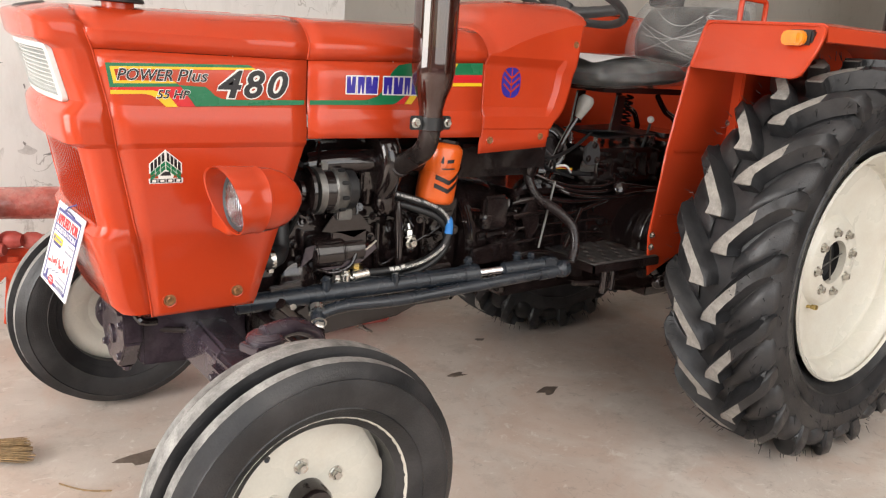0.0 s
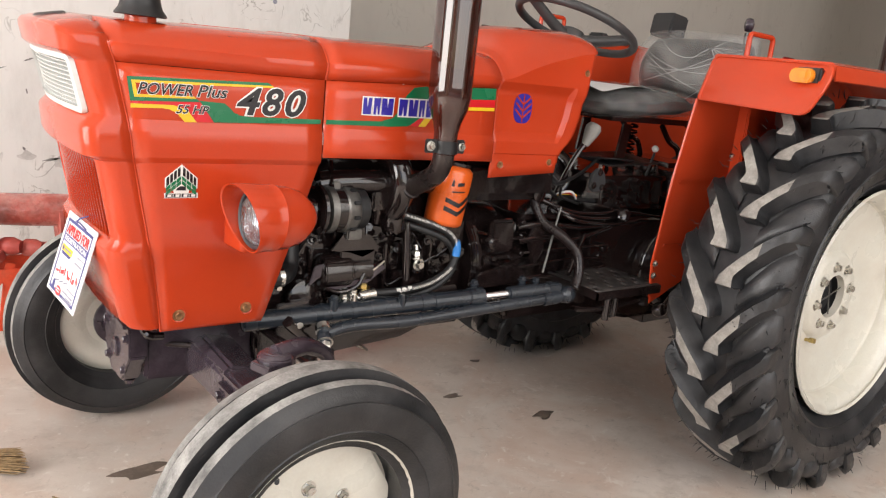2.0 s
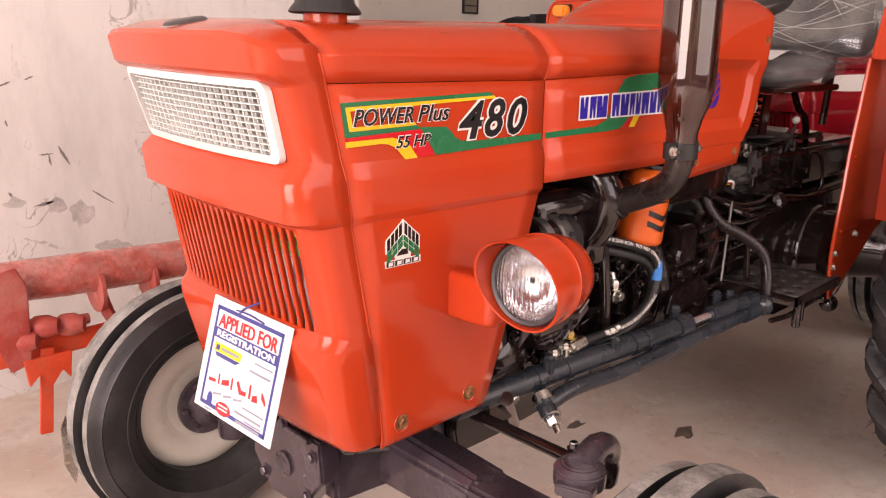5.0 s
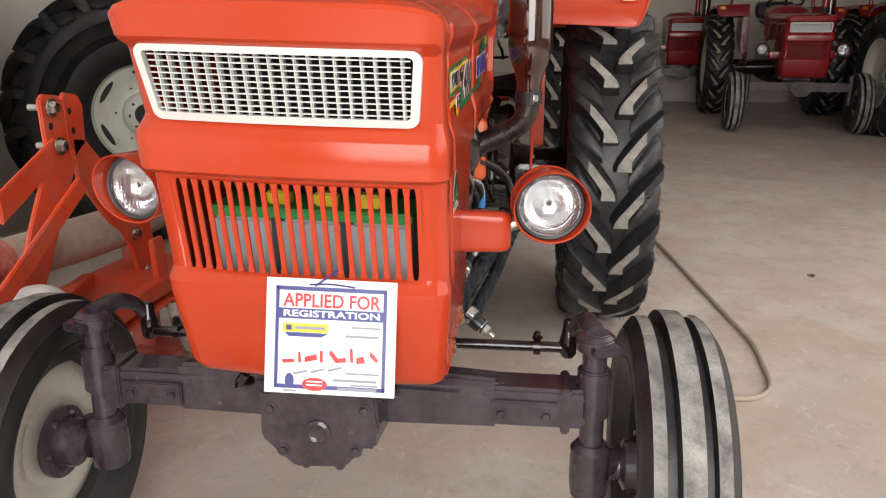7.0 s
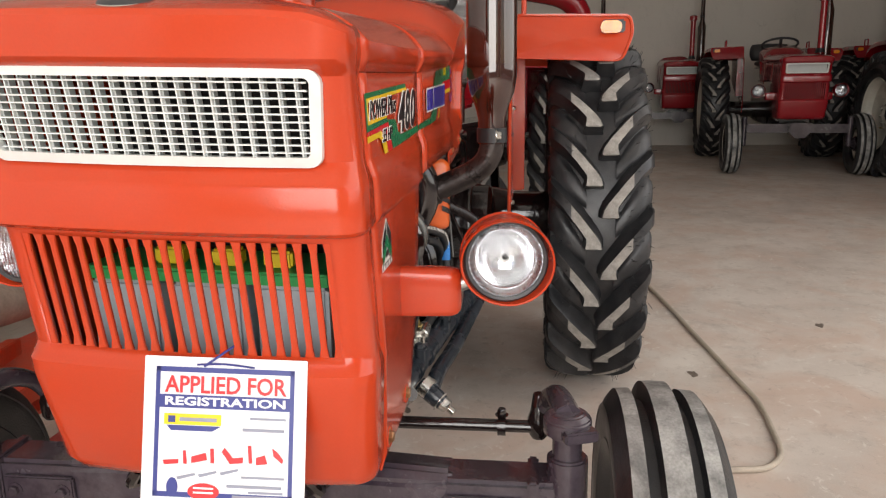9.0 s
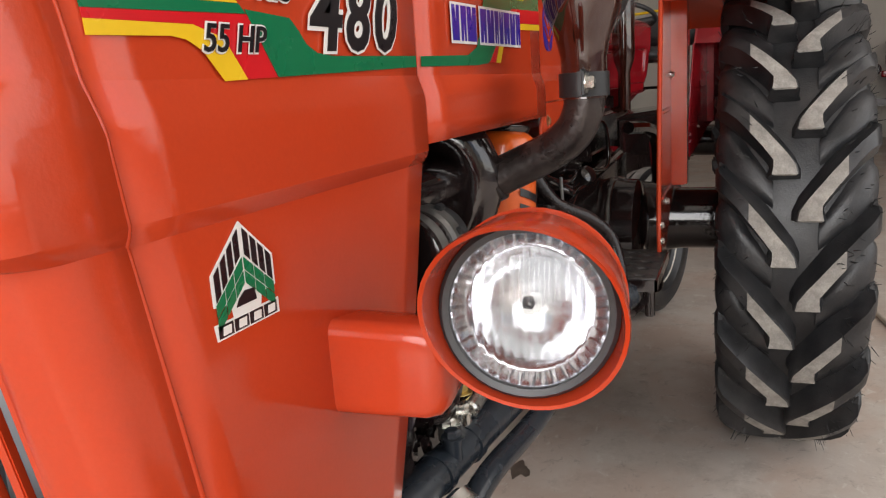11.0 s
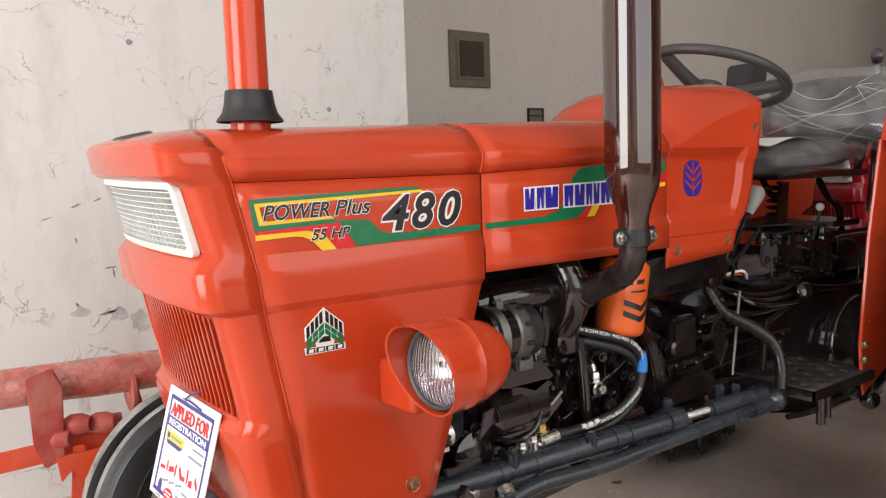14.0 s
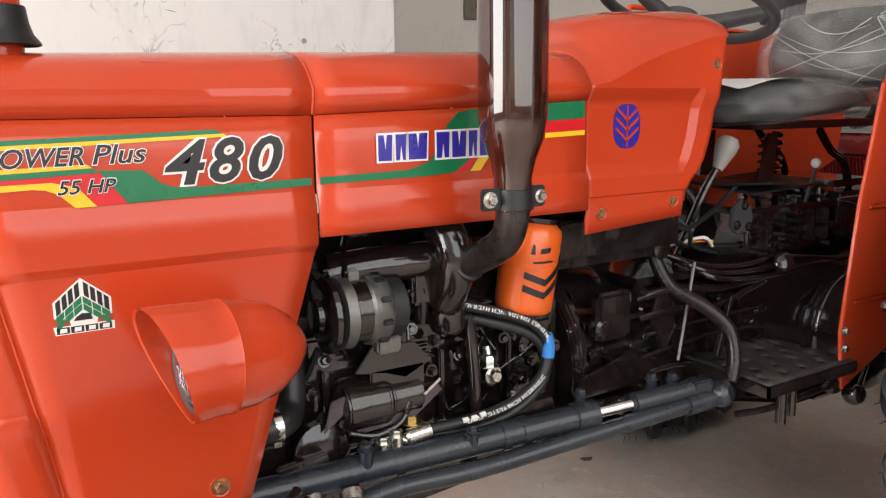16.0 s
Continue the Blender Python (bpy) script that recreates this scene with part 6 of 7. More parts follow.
part("joint_nut", G().bolt(d0 + Vector((-.008, -.022, -.014)), (-.2, -.6, -.4), .016, .022).cyl(d0 + Vector((-.014, -.040, -.028)), d0 + Vector((-.018, -.052, -.036)), .008), STEEL, st)
part("grease_ring", G().lathe([(.023, -.010), (.023, .010)], d0 + Vector((.002, .008, .012)), (-.2, -.6, -.4), 18, True), STEEL, st)
for p in ((0.205, -.222, .609), (0.237, -.218, .636)):
    part("pin", G().cyl(p, (p[0], p[1] + .03, p[2]), .007).bolt(p, (0, -1, 0), .011, .01), STEEL, st)
part("mount_bracket", G().xz([(0.15, 0.56), (0.15, 0.66), (0.24, 0.67), (0.26, 0.60), (0.22, 0.55)], -.205, -.190), ENGINE, st, bevel=.003)
for t in (.30, .42, .72, .78):
    part("band_clamp", G().cyl(c0.lerp(c1, t), c0.lerp(c1, t + .02), .0285, n=20), SLATE, st)
for x, y, z in ((0.76, -.268, .690), (0.94, -.285, .694), (0.985, -.30, .690), (0.30, -.235, .672), (0.50, -.268, .668)):
    part("port_plug", G().cyl((x, y, z - .03), (x, y, z), .012).bolt((x, y, z), (0, 0, 1), .011, .012), SLATE, st)
part("cylinder_bracket", G().xz([(0.78, 0.66), (0.80, 0.71), (0.94, 0.735), (1.0, 0.70), (0.98, 0.665)], -.235, -.222), ENGINE, st, bevel=.003)
part("lower_hose", G().tube([(0.10, -0.20, 0.735), (0.16, -0.20, 0.74), (0.19, -0.17, 0.76), (0.2, -0.14, 0.84)], .026, 14, 4), BLACK, eng)
part("hose_clip", G().lathe([(.0275, 0), (.0275, .014)], (0.145, -0.20, 0.738), (1, 0, .05), 20, True).box((0.152, -.20, .708), (.014, .012, .012)), STEEL, eng)

# bell housing, gearbox, rear axle
gb = new("transmission")
gb.parent = tractor
tagged(gb, label="black cast transmission housing")
part("bell_housing", G().lathe([(0.20, 0), (0.215, .012), (0.215, .03), (0.195, .045), (0.175, .20), (0.16, .24)], (0.80, 0, 0.70), (1, 0, 0), 28, True), ENGINE, gb, bevel=.004)
for k in range(9):
    a = 2.0 + k * .32
    part("housing_bolt", G().bolt((0.83, math.cos(a) * .207, 0.70 + math.sin(a) * .207), (1, 0, 0), .010, .012), ENGINE, gb)
for k in range(5):
    part("housing_rib", G().span((0.84, -.205, 0.56 + .06 * k), (1.0, -.16, 0.572 + .06 * k)), ENGINE, gb, bevel=.003)
part("inspection_cover", G().span((0.855, -.212, 0.765), (0.955, -.18, 0.87)), ENGINE, gb, bevel=.01)
part("gear_case", G().loft([[(1.0, -.15, .50), (1.0, .15, .50), (1.0, .15, .86), (1.0, -.15, .86)], [(1.35, -.14, .50), (1.35, .14, .50), (1.35, .14, .82), (1.35, -.14, .82)], [(1.60, -.20, .46), (1.60, .20, .46), (1.60, .20, .86), (1.60, -.20, .86)], [(2.25, -.20, .46), (2.25, .20, .46), (2.25, .20, .88), (2.25, -.20, .88)]]), ENGINE, gb, bevel=.02, seg=3)
for i in range(9):
    x = 1.06 + .07 * i
    part("case_bolt", G().bolt((x, -.146, .80 + .02 * math.sin(i * 2.1)), (0, -1, 0), .009, .011), ENGINE, gb)
for x in (1.12, 1.24, 1.36, 1.48):
    part("case_rib", G().span((x, -.165, .54), (x + .016, -.13, .79)), ENGINE, gb, bevel=.004)
part("case_flange", G().span((1.01, -.165, .855), (1.62, .165, .875)), ENGINE, gb, bevel=.004)
for s in (-1, 1):
    part("axle_trumpet", G().lathe([(0.15, .18), (0.135, .22), (0.10, .40), (0.10, .60), (0.13, .62), (0.13, .67)], (2.045, 0, .655), (0, s, 0), 26, True), ENGINE, gb)
    part("brake_drum", G().lathe([(0.150, .165), (0.155, .17), (0.155, .30), (0.145, .31), (0.10, .32), (.001, .322)], (1.735, 0, .67), (0, s, 0), 32), ENGINE, gb)
    part("drum_band", G().lathe([(0.157, .21), (0.160, .215), (0.160, .235), (0.157, .24)], (1.735, 0, .67), (0, s, 0), 32), ENGINE, gb)
rnd = random.Random(17)
for i in range(30):
    x, z = rnd.uniform(.86, 1.55), rnd.uniform(.60, .86)
    y = -.20 if x < 1.0 else -.155
    r = rnd.choice((.008, .011, .016, .022))
    part("casting_boss", G().lathe([(r * 1.2, 0), (r, .008), (r, .02), (r * .7, .026)], (x, y + .012, z), (0, -1, 0), 12, True), ENGINE, gb)
for i in range(5):
    z = .66 + .045 * i
    part("control_rod", G().tube([(.98, -.19 - .01 * (i % 2), z), (1.10, -.20, z + .01), (1.26, -.185, z + rnd.uniform(-.02, .03)), (1.45, -.17, z + rnd.uniform(-.03, .03))], rnd.choice((.005, .007, .010)), 8, 3), ENGINE, gb, smooth=60)
part("clutch_arm", G().xz([(1.02, .80), (1.05, .86), (1.08, .86), (1.10, .76), (1.06, .70)], -.205, -.190), ENGINE, gb, bevel=.004)
# hydraulic lift cover with its valve block
lift = new("hydraulic_lift")
lift.parent = tractor
tagged(lift, label="glossy black hydraulic lift and valve block")
part("lift_cover", G().span((1.76, -.17, .885), (2.25, .17, 1.02)), ENGINE, lift, bevel=.02, seg=3)
part("valve_block", G().span((1.40, -.150, .872), (1.745, .085, .995)), ENGINE, lift, bevel=.010, seg=3)
part("block_flange", G().span((1.385, -.156, .985), (1.75, .09, 1.003)), ENGINE, lift, bevel=.004)
part("drum", G().lathe([(0.070, 0), (0.092, .004), (0.098, .02), (0.098, .07), (0.090, .076), (0.078, .070), (0.066, .072), (0.060, .060), (.001, .06)], (1.345, .10, .975), (-.45, -.89, 0), 34, True), ENGINE, lift)
part("cover_plate", G().xz([(1.315, .965), (1.335, .948), (1.380, .952), (1.392, .985), (1.380, 1.018), (1.345, 1.032), (1.318, 1.01)], -.172, -.158), PLASTIC, lift, bevel=.003)
for x, z in ((1.330, .972), (1.372, .965), (1.355, 1.018)):
    part("plate_bolt", G().bolt((x, -.172, z), (0, -1, 0), .008, .008), ENGINE, lift)
rnd = random.Random(4)
for i in range(36):
    x, z = 1.41 + rnd.random() * .32, .885 + rnd.random() * .10
    r = rnd.choice((.005, .007, .010, .014))
    part("valve_fitting", G().cyl((x, -.146, z), (x, -.162 - rnd.random() * .025, z), r, r * .8, 10), ENGINE, lift, bevel=.0015)
for x, z, h in ((1.455, .90, .075), (1.52, .955, .03), (1.585, .90, .06), (1.64, .91, .075), (1.70, .90, .085)):
    part("casting_rib", G().span((x, -.168, z), (x + .012, -.146, z + h)), ENGINE, lift, bevel=.004)
for i in range(14):
    x, y = 1.41 + rnd.random() * .32, -.14 + rnd.random() * .22
    part("valve_stud", G().cyl((x, y, .99), (x, y, 1.015 + rnd.random() * .025), .007, n=8).bolt((x, y, 1.008), (0, 0, 1), .010, .01), STEEL if i % 6 == 0 else ENGINE, lift)
part("pipe", G().tube([(1.725, -.185, 1.0), (1.775, -.20, .985), (1.800, -.205, .92), (1.785, -.205, .865), (1.70, -.20, .857), (1.53, -.19, .876), (1.45, -.17, .88)], .006, 8, 5), ENGINE, lift, smooth=60)
for k in range(3):
    part("pipe", G().tube([(1.08 + .05 * k, -.15, .93 - .02 * k), (1.22, -.185 - .012 * k, .885 - .012 * k), (1.40, -.18, .875 - .02 * k), (1.52, -.16 - .012 * k, .895 - .03 * k)], .0075, 8, 5), ENGINE, lift, smooth=60)
part("elbow_fitting", G().lathe([(.018, 0), (.024, .006), (.024, .03), (.014, .036)], (1.49, -.185, .858), (-.5, -.6, .5), 16, True), ENGINE, lift)
part("flap", G().box((1.545, -.06, 1.052), (.30, .19, .006), (4, -2, 3)).box((1.46, -.11, 1.056), (.12, .14, .005), (-7, 5, 12)), BLACK, lift)
part("white_knob", G().ball((1.66, -.15, 1.105), .013), WHITE, lift)
part("knob_stem", G().cyl((1.66, -.15, 1.09), (1.655, -.13, 1.0), .005, n=8), BLACK, lift)
for y in (-.10, .10):
    part("seat_bracket", G().xz([(1.50, 1.06), (1.52, 1.185), (1.56, 1.185), (1.55, 1.06)], y - .005, y + .005), ENGINE, lift)
part("spring_coil", G().tube([(1.70 + .030 * math.cos(a), .02 + .030 * math.sin(a), 1.02 + .0035 * a) for a in [i * .5 for i in range(90)]], .005, 6), ENGINE, lift)
# gear lever, pedals, footplate
lev = new("gear_lever")
lev.parent = tractor
part("rod", G().tube([(1.20, -.09, .86), (1.22, -.12, .97), (1.26, -.13, 1.06), (1.31, -.135, 1.13)], .009, 8, 4), ENGINE, lev)
part("knob", G().lathe([(.012, 0), (.015, .01), (.026, .05), (.028, .068), (.020, .082), (.001, .086)], (1.296, -.135, 1.105), (.40, -.05, .85), 18), GREYKNOB, lev, "grey plastic knob")
ped = new("brake_lever")
ped.parent = tractor
part("arm", G().tube([(1.066, -.156, .945), (1.066, -.170, .905), (1.080, -.205, .855), (1.120, -.262, .820), (1.150, -.305, .775), (1.150, -.325, .715), (1.130, -.335, .665)], .0160, 12, 5), LEVER, ped, smooth=60)
part("pivot_boss", G().lathe([(.024, -.02), (.026, -.01), (.026, .02), (.014, .024)], (1.066, -.165, .945), (0, -1, 0), 18, True), ENGINE, ped)
part("pull_rod", G().cyl((1.155, -.20, .905), (1.085, -.225, .690), .0036, n=8), ALU, ped)
part("side_link", G().cyl((1.30, -.19, .80), (1.17, -.26, .69), .009), ENGINE, ped)
fp = new("footplate")
fp.parent = tractor
tagged(fp, label="black perforated steel footplate")
g = G()
nx, ny = 9, 5
xs_ = [1.165 + (1.475 - 1.165) * i / (nx * 2) for i in range(nx * 2 + 1)]
ys_ = [-.405 + (.235) * j / (ny * 2) for j in range(ny * 2 + 1)]
V = [(x, y, .668) for x in xs_ for y in ys_]
w = len(ys_)
F = [(i * w + j, i * w + j + 1, (i + 1) * w + j + 1, (i + 1) * w + j) for i in range(len(xs_) - 1) for j in range(w - 1) if not (i % 2 == 1 and j % 2 == 1 and (i // 2 + j // 2) % 2 == 0)]
shell("plate", g.add(V, F), FOOT, fp, thick=.006)
part("plate_rim", G().span((1.16, -.41, .640), (1.48, -.402, .668)).span((1.16, -.41, .640), (1.168, -.17, .668)), ENGINE, fp, bevel=.002)
part("support", G().span((1.30, -.36, .600), (1.34, -.10, .640)).span((1.19, -.30, .595), (1.23, -.12, .64)), ENGINE, fp, bevel=.004)
part("crank", G().tube([(1.12, -.36, .60), (1.22, -.37, .595), (1.34, -.37, .60), (1.44, -.375, .607)], .008, 8, 3).cyl((1.24, -.385, .56), (1.24, -.385, .66), .012).cyl((1.29, -.375, .565), (1.29, -.375, .63), .011).box((1.44, -.377, .605), (.03, .025, .03)), ENGINE, fp, bevel=.002)
part("tread_burr", G().box((1.0, -.30, .63), (.10, .05, .02)), ENGINE, fp)
wire = new("wire_loom")
wire.parent = tractor
for k, m_ in enumerate((D_YELLOW, D_RED, PAPER)):
    part("loose_end", G().tube([(1.20, -.10, .925), (1.24, -.13 - .01 * k, .935 + .006 * k), (1.29, -.135, .93 - .006 * k)], .004, 6, 4), m_, wire)
part("loom", G().tube([(1.10, -.10, 1.0), (1.16, -.12, .955), (1.22, -.11, .925), (1.40, -.12, .905), (1.6, -.14, .90)], .008, 8, 4), BLACK, wire)
part("cable", G().tube([(1.13, -.15, 1.01), (1.17, -.17, .97), (1.20, -.15, .93), (1.30, -.14, .90)], .005, 8, 4), BLACK, wire)
part("cable", G().tube([(1.08, -.19, 1.02), (1.14, -.18, .98), (1.30, -.12, 1.0), (1.42, -.10, 1.06)], .006, 8, 4), BLACK, wire)

# rear hitch: upright top link with its ball end, drawbar
hitch = new("hitch")
hitch.parent = tractor
part("top_link", G().tube([(2.30, .0, 1.05), (2.34, .0, 1.35), (2.36, .012, 1.60)], .014, 10, 3), ENGINE, hitch)
part("link_eye", G().lathe([(.012, -.02), (.026, -.014), (.030, 0), (.026, .014), (.012, .02)], (2.362, .014, 1.635), (.6, -.8, 0), 18, True), AXLE, hitch)
for s in (-1, 1):
    part("lift_arm", G().tube([(2.15, .22 * s, .95), (2.35, .27 * s, .93), (2.45, .28 * s, .85), (2.45, .30 * s, .45)], .022, 8, 3), ENGINE, hitch)
part("drawbar", G().span((1.9, -.04, .36), (2.6, .04, .40)), ENGINE, hitch, bevel=.004)
part("stay_ball", G().ball((1.56, -.36, .555), .028).cyl((1.56, -.36, .555), (1.70, -.30, .60), .014), ENGINE, hitch)

# ---- front axle ----
fa_ = new("front_axle")
fa_.parent = tractor
tagged(fa_, label="dark brown steel front axle beam with telescopic ends")
part("centre_beam", G().loft([[(-.065, -.36, .454), (.030, -.36, .454), (.036, -.36, .542), (-.05, -.36, .562), (-.068, -.36, .540)], [(-.080, 0, .456), (.036, 0, .456), (.040, 0, .562), (-.05, 0, .582), (-.083, 0, .556)], [(-.065, .36, .454), (.030, .36, .454), (.036, .36, .542), (-.05, .36, .562), (-.068, .36, .540)]]), AXLE, fa_, bevel=.008)
for s in (-1, 1):
    def m_(g):
        return g if s < 0 else g.flipped()
    part("end_tube", m_(G().span((-.066, -.545, .460), (.022, -.30, .550))), AXLE, fa_, bevel=.008)
    part("bolt_plate", m_(G().span((-.078, -.485, .470), (-.066, -.345, .524))), AXLE, fa_, bevel=.003)
    for y in (-.366, -.461):
        part("plate_bolt", m_(G().bolt((-.078, y, .497), (-1, 0, 0), .010, .011)), AXLE, fa_)
    part("collar", m_(G().span((-.074, -.512, .452), (.028, -.492, .556))), AXLE, fa_, bevel=.004)
    kp = m_(G().cyl((-.030, -.562, .365), (-.030, -.560, .650), .026, n=20))
    part("king_pin", kp, AXLE, fa_)
    part("pin_boss", m_(G().cyl((-.030, -.562, .480), (-.030, -.561, .590), .036, n=20)), AXLE, fa_, bevel=.004)
    part("pin_cup", m_(G().lathe([(.030, -.03), (.042, -.02), (.044, .035), (.032, .05)], (-.030, -.562, .365), (0, 0, 1), 22, True)), AXLE, fa_)
    part("stub_axle", m_(G().cyl((-.028, -.562, .352), (.010, -.640, .356), .034, .030, 18).lathe([(.040, -.05), (.044, -.02), (.044, .04), (.030, .05)], (-.028, -.562, .335), (0, 0, 1), 20, True)), AXLE, fa_)
    part("steering_arm", m_(G().tube([(-.030, -.560, .662), (.04, -.545, .668), (.10, -.530, .640), (.125, -.520, .605)], [.025, .022, .017, .015], 10, 4)), AXLE, fa_)
    part("arm_cap", m_(G().lathe([(.040, 0), (.042, .01), (.042, .03), (.030, .04)], (-.030, -.560, .632), (0, 0, 1), 20, True).box((-.055, -.575, .645), (.05, .06, .02), (0, 0, 20))), AXLE, fa_, bevel=.003)
    part("ball_joint", m_(G().lathe([(.014, -.04), (.020, -.03), (.022, .0), (.016, .02), (.012, .05), (.010, .052)], (.125, -.512, .585), (0, 0, 1), 16, True)), ENGINE, fa_)
    part("joint_clamp", m_(G().lathe([(.020, -.008), (.020, .008)], (.122, -.440, .568), (0, 1, 0), 16, True).bolt((.122, -.440, .590), (0, 0, 1), .009, .014)), ENGINE, fa_)
part("tie_rod", G().cyl((.122, -.51, .568), (.122, .51, .564), .0125, n=14), ENGINE, fa_)
# nose bracket with its faceted front plate
pv = new("axle_bracket")
pv.parent = tractor
poly = [(-.128, .600), (-.135, .520), (-.062, .435), (.042, .430), (.108, .492), (.106, .595)]
part("face_plate", G().prism(poly, (-.225, 0, 0), (0, 1, 0), (0, 0, 1), (.045, 0, 0)), AXLE, pv, bevel=.005)
part("body", G().loft([[(-.18, -.115, .45), (-.18, .095, .45), (-.18, .10, .61), (-.18, -.12, .61)], [(.10, -.13, .44), (.10, .13, .44), (.10, .13, .655), (.10, -.13, .655)]]), AXLE, pv, bevel=.008)
part("frame_rail", G().span((-.10, -.135, .60), (.25, .135, .66)), ENGINE, pv, bevel=.006)
part("rail_side", G().span((.10, -.15, .46), (.30, .15, .62)), ENGINE, pv, bevel=.006)
for y, z in ((-.105, .565), (.085, .560), (-.085, .475), (.062, .468), (-.012, .600)):
    part("bolt", G().bolt((-.225, y, z), (-1, 0, 0), .010, .010), AXLE, pv)
part("pivot_cap", G().lathe([(.026, 0), (.026, .005), (.020, .008), (.014, .004), (.001, .004)], (-.225, -.010, .513), (-1, 0, 0), 22), AXLE, pv)
for y in (-.045, .025):
    part("lower_bolt", G().bolt((-.20, y, .432), (0, 0, -1), .011, .014), AXLE, pv)
part("plate_ledge", G().span((-.232, -.10, .588), (-.222, .08, .600)), AXLE, pv, bevel=.002)
part("stay_rod", G().tube([(-.16, -.10, .545), (-.05, -.15, .538), (-.02, -.16, .52)], .008, 8, 3), PIPE, pv)
for s in (-1, 1):
    part("radius_rod", G().cyl((.14, .257 * s, .62), (.30, .145 * s, .470), .015), ENGINE, fa_)
for s in (-1, 1):
    part("tow_hook", G().tube([(-.20, .14 * s, .62), (-.19, .16 * s, .59), (-.15, .15 * s, .58)], .010, 8, 3), ENGINE, pv)
    part("gusset", G().xz([(-.16, .60), (.02, .60), (-.02, .53)], .128 * s, .150 * s), AXLE, pv, bevel=.004)

# the axle swings on its pin and stands a little to the right of the body
for ob in (fa_, pv):
    ob.location = (.026, .021, .006)

# ---- registration board tied to the slots ----
board = thing("registration_board", "white printed registration notice board tied to the tractor nose", "sign")
TL, TR, BL = Vector((-.3000, .056, .875)), Vector((-.2850, -.171, .867)), Vector((-.3540, .056, .682))
bu, bv = (TR - TL), (BL - TL)
bw, bh = bu.length, bv.length
bu.normalize(), bv.normalize()
bn = bu.cross(bv).normalized()
if bn.x > 0:
    bn = -bn


def on_board(name, poly, material, lift, parent=board, label=""):
    """An outline in metres from the board's top left corner, right and down."""
    g = G().prism(poly, TL + bn * (lift - .0003), bu, bv, bn * .0003)
    return part(name, g, material, parent, label)


def rect(a, b, c, d):
    return [(a, b), (c, b), (c, d), (a, d)]


part("board", G().prism(rect(0, 0, bw, bh), TL, bu, bv, -bn * .003), SIGN, board, bevel=.0008)
b0 = .017
for q in (rect(b0, .014, bw - b0, .021), rect(b0, bh - .016, bw - b0, bh - .009), rect(b0, .014, b0 + .006, bh - .009), rect(bw - b0 - .006, .014, bw - b0, bh - .009)):
    on_board("border", q, NAVY, .0008)
on_board("title_band", rect(b0 + .006, .052, bw - b0 - .006, .070), NAVY, .0010)


def board_text(text, x, y, span, height, material, bold=0.001, lift=.0016):
    V, F = letter_span(text, .02, 0, bold, span, height)
    part("board_lettering", G().add([TL + bu * (x + a) + bv * (y - b) + bn * (lift + c) for a, b, c in V], F), material, board)


board_text("APPLIED FOR", .030, .0495, .170, .024, SIGNRED, .0003)
board_text("REGISTRATION", .031, .0665, .168, .012, SIGN, .0006)
on_board("badge_bar", rect(.030, .078, .110, .093), YELLOW, .0010)
on_board("badge_bar", [(.034, .094), (.110, .094), (.098, .101), (.040, .101)], NAVY, .0010)
on_board("badge_mark", rect(.036, .081, .046, .090), NAVY, .0016)
on_board("badge_print", rect(.052, .083, .104, .088), GREYINK, .0016)
for q in (rect(.150, .080, .200, .083), rect(.140, .095, .198, .099), rect(.120, .172, .196, .176), rect(.140, .160, .200, .163), rect(.128, .186, .196, .191), rect(.034, .194, .056, .197), rect(.150, .180, .198, .183)):
    on_board("print_bar", q, GREYINK, .0010)
# red script becomes plain strokes
for q in ([(.112, .128), (.116, .122), (.128, .136), (.142, .134), (.142, .142), (.124, .144)], [(.148, .118), (.153, .118), (.155, .142), (.150, .142)], [(.160, .134), (.172, .130), (.176, .142), (.160, .144)], [(.182, .120), (.190, .126), (.198, .136), (.196, .141), (.184, .131)], [(.030, .142), (.052, .140), (.052, .146), (.032, .148)], [(.058, .128), (.062, .128), (.064, .146), (.059, .146)], [(.070, .136), (.090, .130), (.092, .140), (.070, .145)], [(.096, .124), (.101, .124), (.102, .144), (.097, .144)]):
    on_board("red_stroke", q, SIGNRED, .0010)
for k in range(3):
    on_board("grey_stroke", [(.050 + .03 * k, .164 - .004 * k), (.075 + .03 * k, .158 - .004 * k), (.076 + .03 * k, .161 - .004 * k), (.052 + .03 * k, .168 - .004 * k)], GREYINK, .0010)
on_board("blue_mark", [(.044 + .008 * math.cos(a), .178 + .013 * math.sin(a)) for a in [2 * math.pi * i / 16 for i in range(16)]], NAVY, .0010)
on_board("red_oval", [(.088 + .022 * math.cos(a), .183 + .0115 * math.sin(a)) for a in [2 * math.pi * i / 24 for i in range(24)]], SIGNRED, .0010)
for k in range(2):
    on_board("oval_print", rect(.074, .177 + .006 * k, .102, .1795 + .006 * k), SIGN, .0016)
part("string", G().tube([TL + bu * .085 + bv * .012 + bn * .002, TL + bu * .105 + bv * -.002 + bn * .006, TL + bu * .125 - bv * .016 + Vector((.012, 0, 0))], .0018, 6, 3).tube([TL + bu * .075 + bv * .010 + bn * .003, TL + bu * .115 + bv * .008 + bn * .004, TL + bu * .155 + bv * .012 + bn * .002], .0015, 6, 3), NAVY, board)


# the body leans: its right side stands higher on the springs
def lean(ob):
    for c in ob.children:
        upright = c.matrix_basis.to_3x3() == Matrix.Identity(3)
        if upright and not c.name.startswith(("rear_wheel", "front_wheel", "front_axle", "axle_bracket", "hitch")):
            if c.type == 'MESH' and c.data.users == 1:
                for v in c.data.vertices:
                    v.co.z += .026 * max(0, v.co.y + .25)
            lean(c)


lean(tractor)

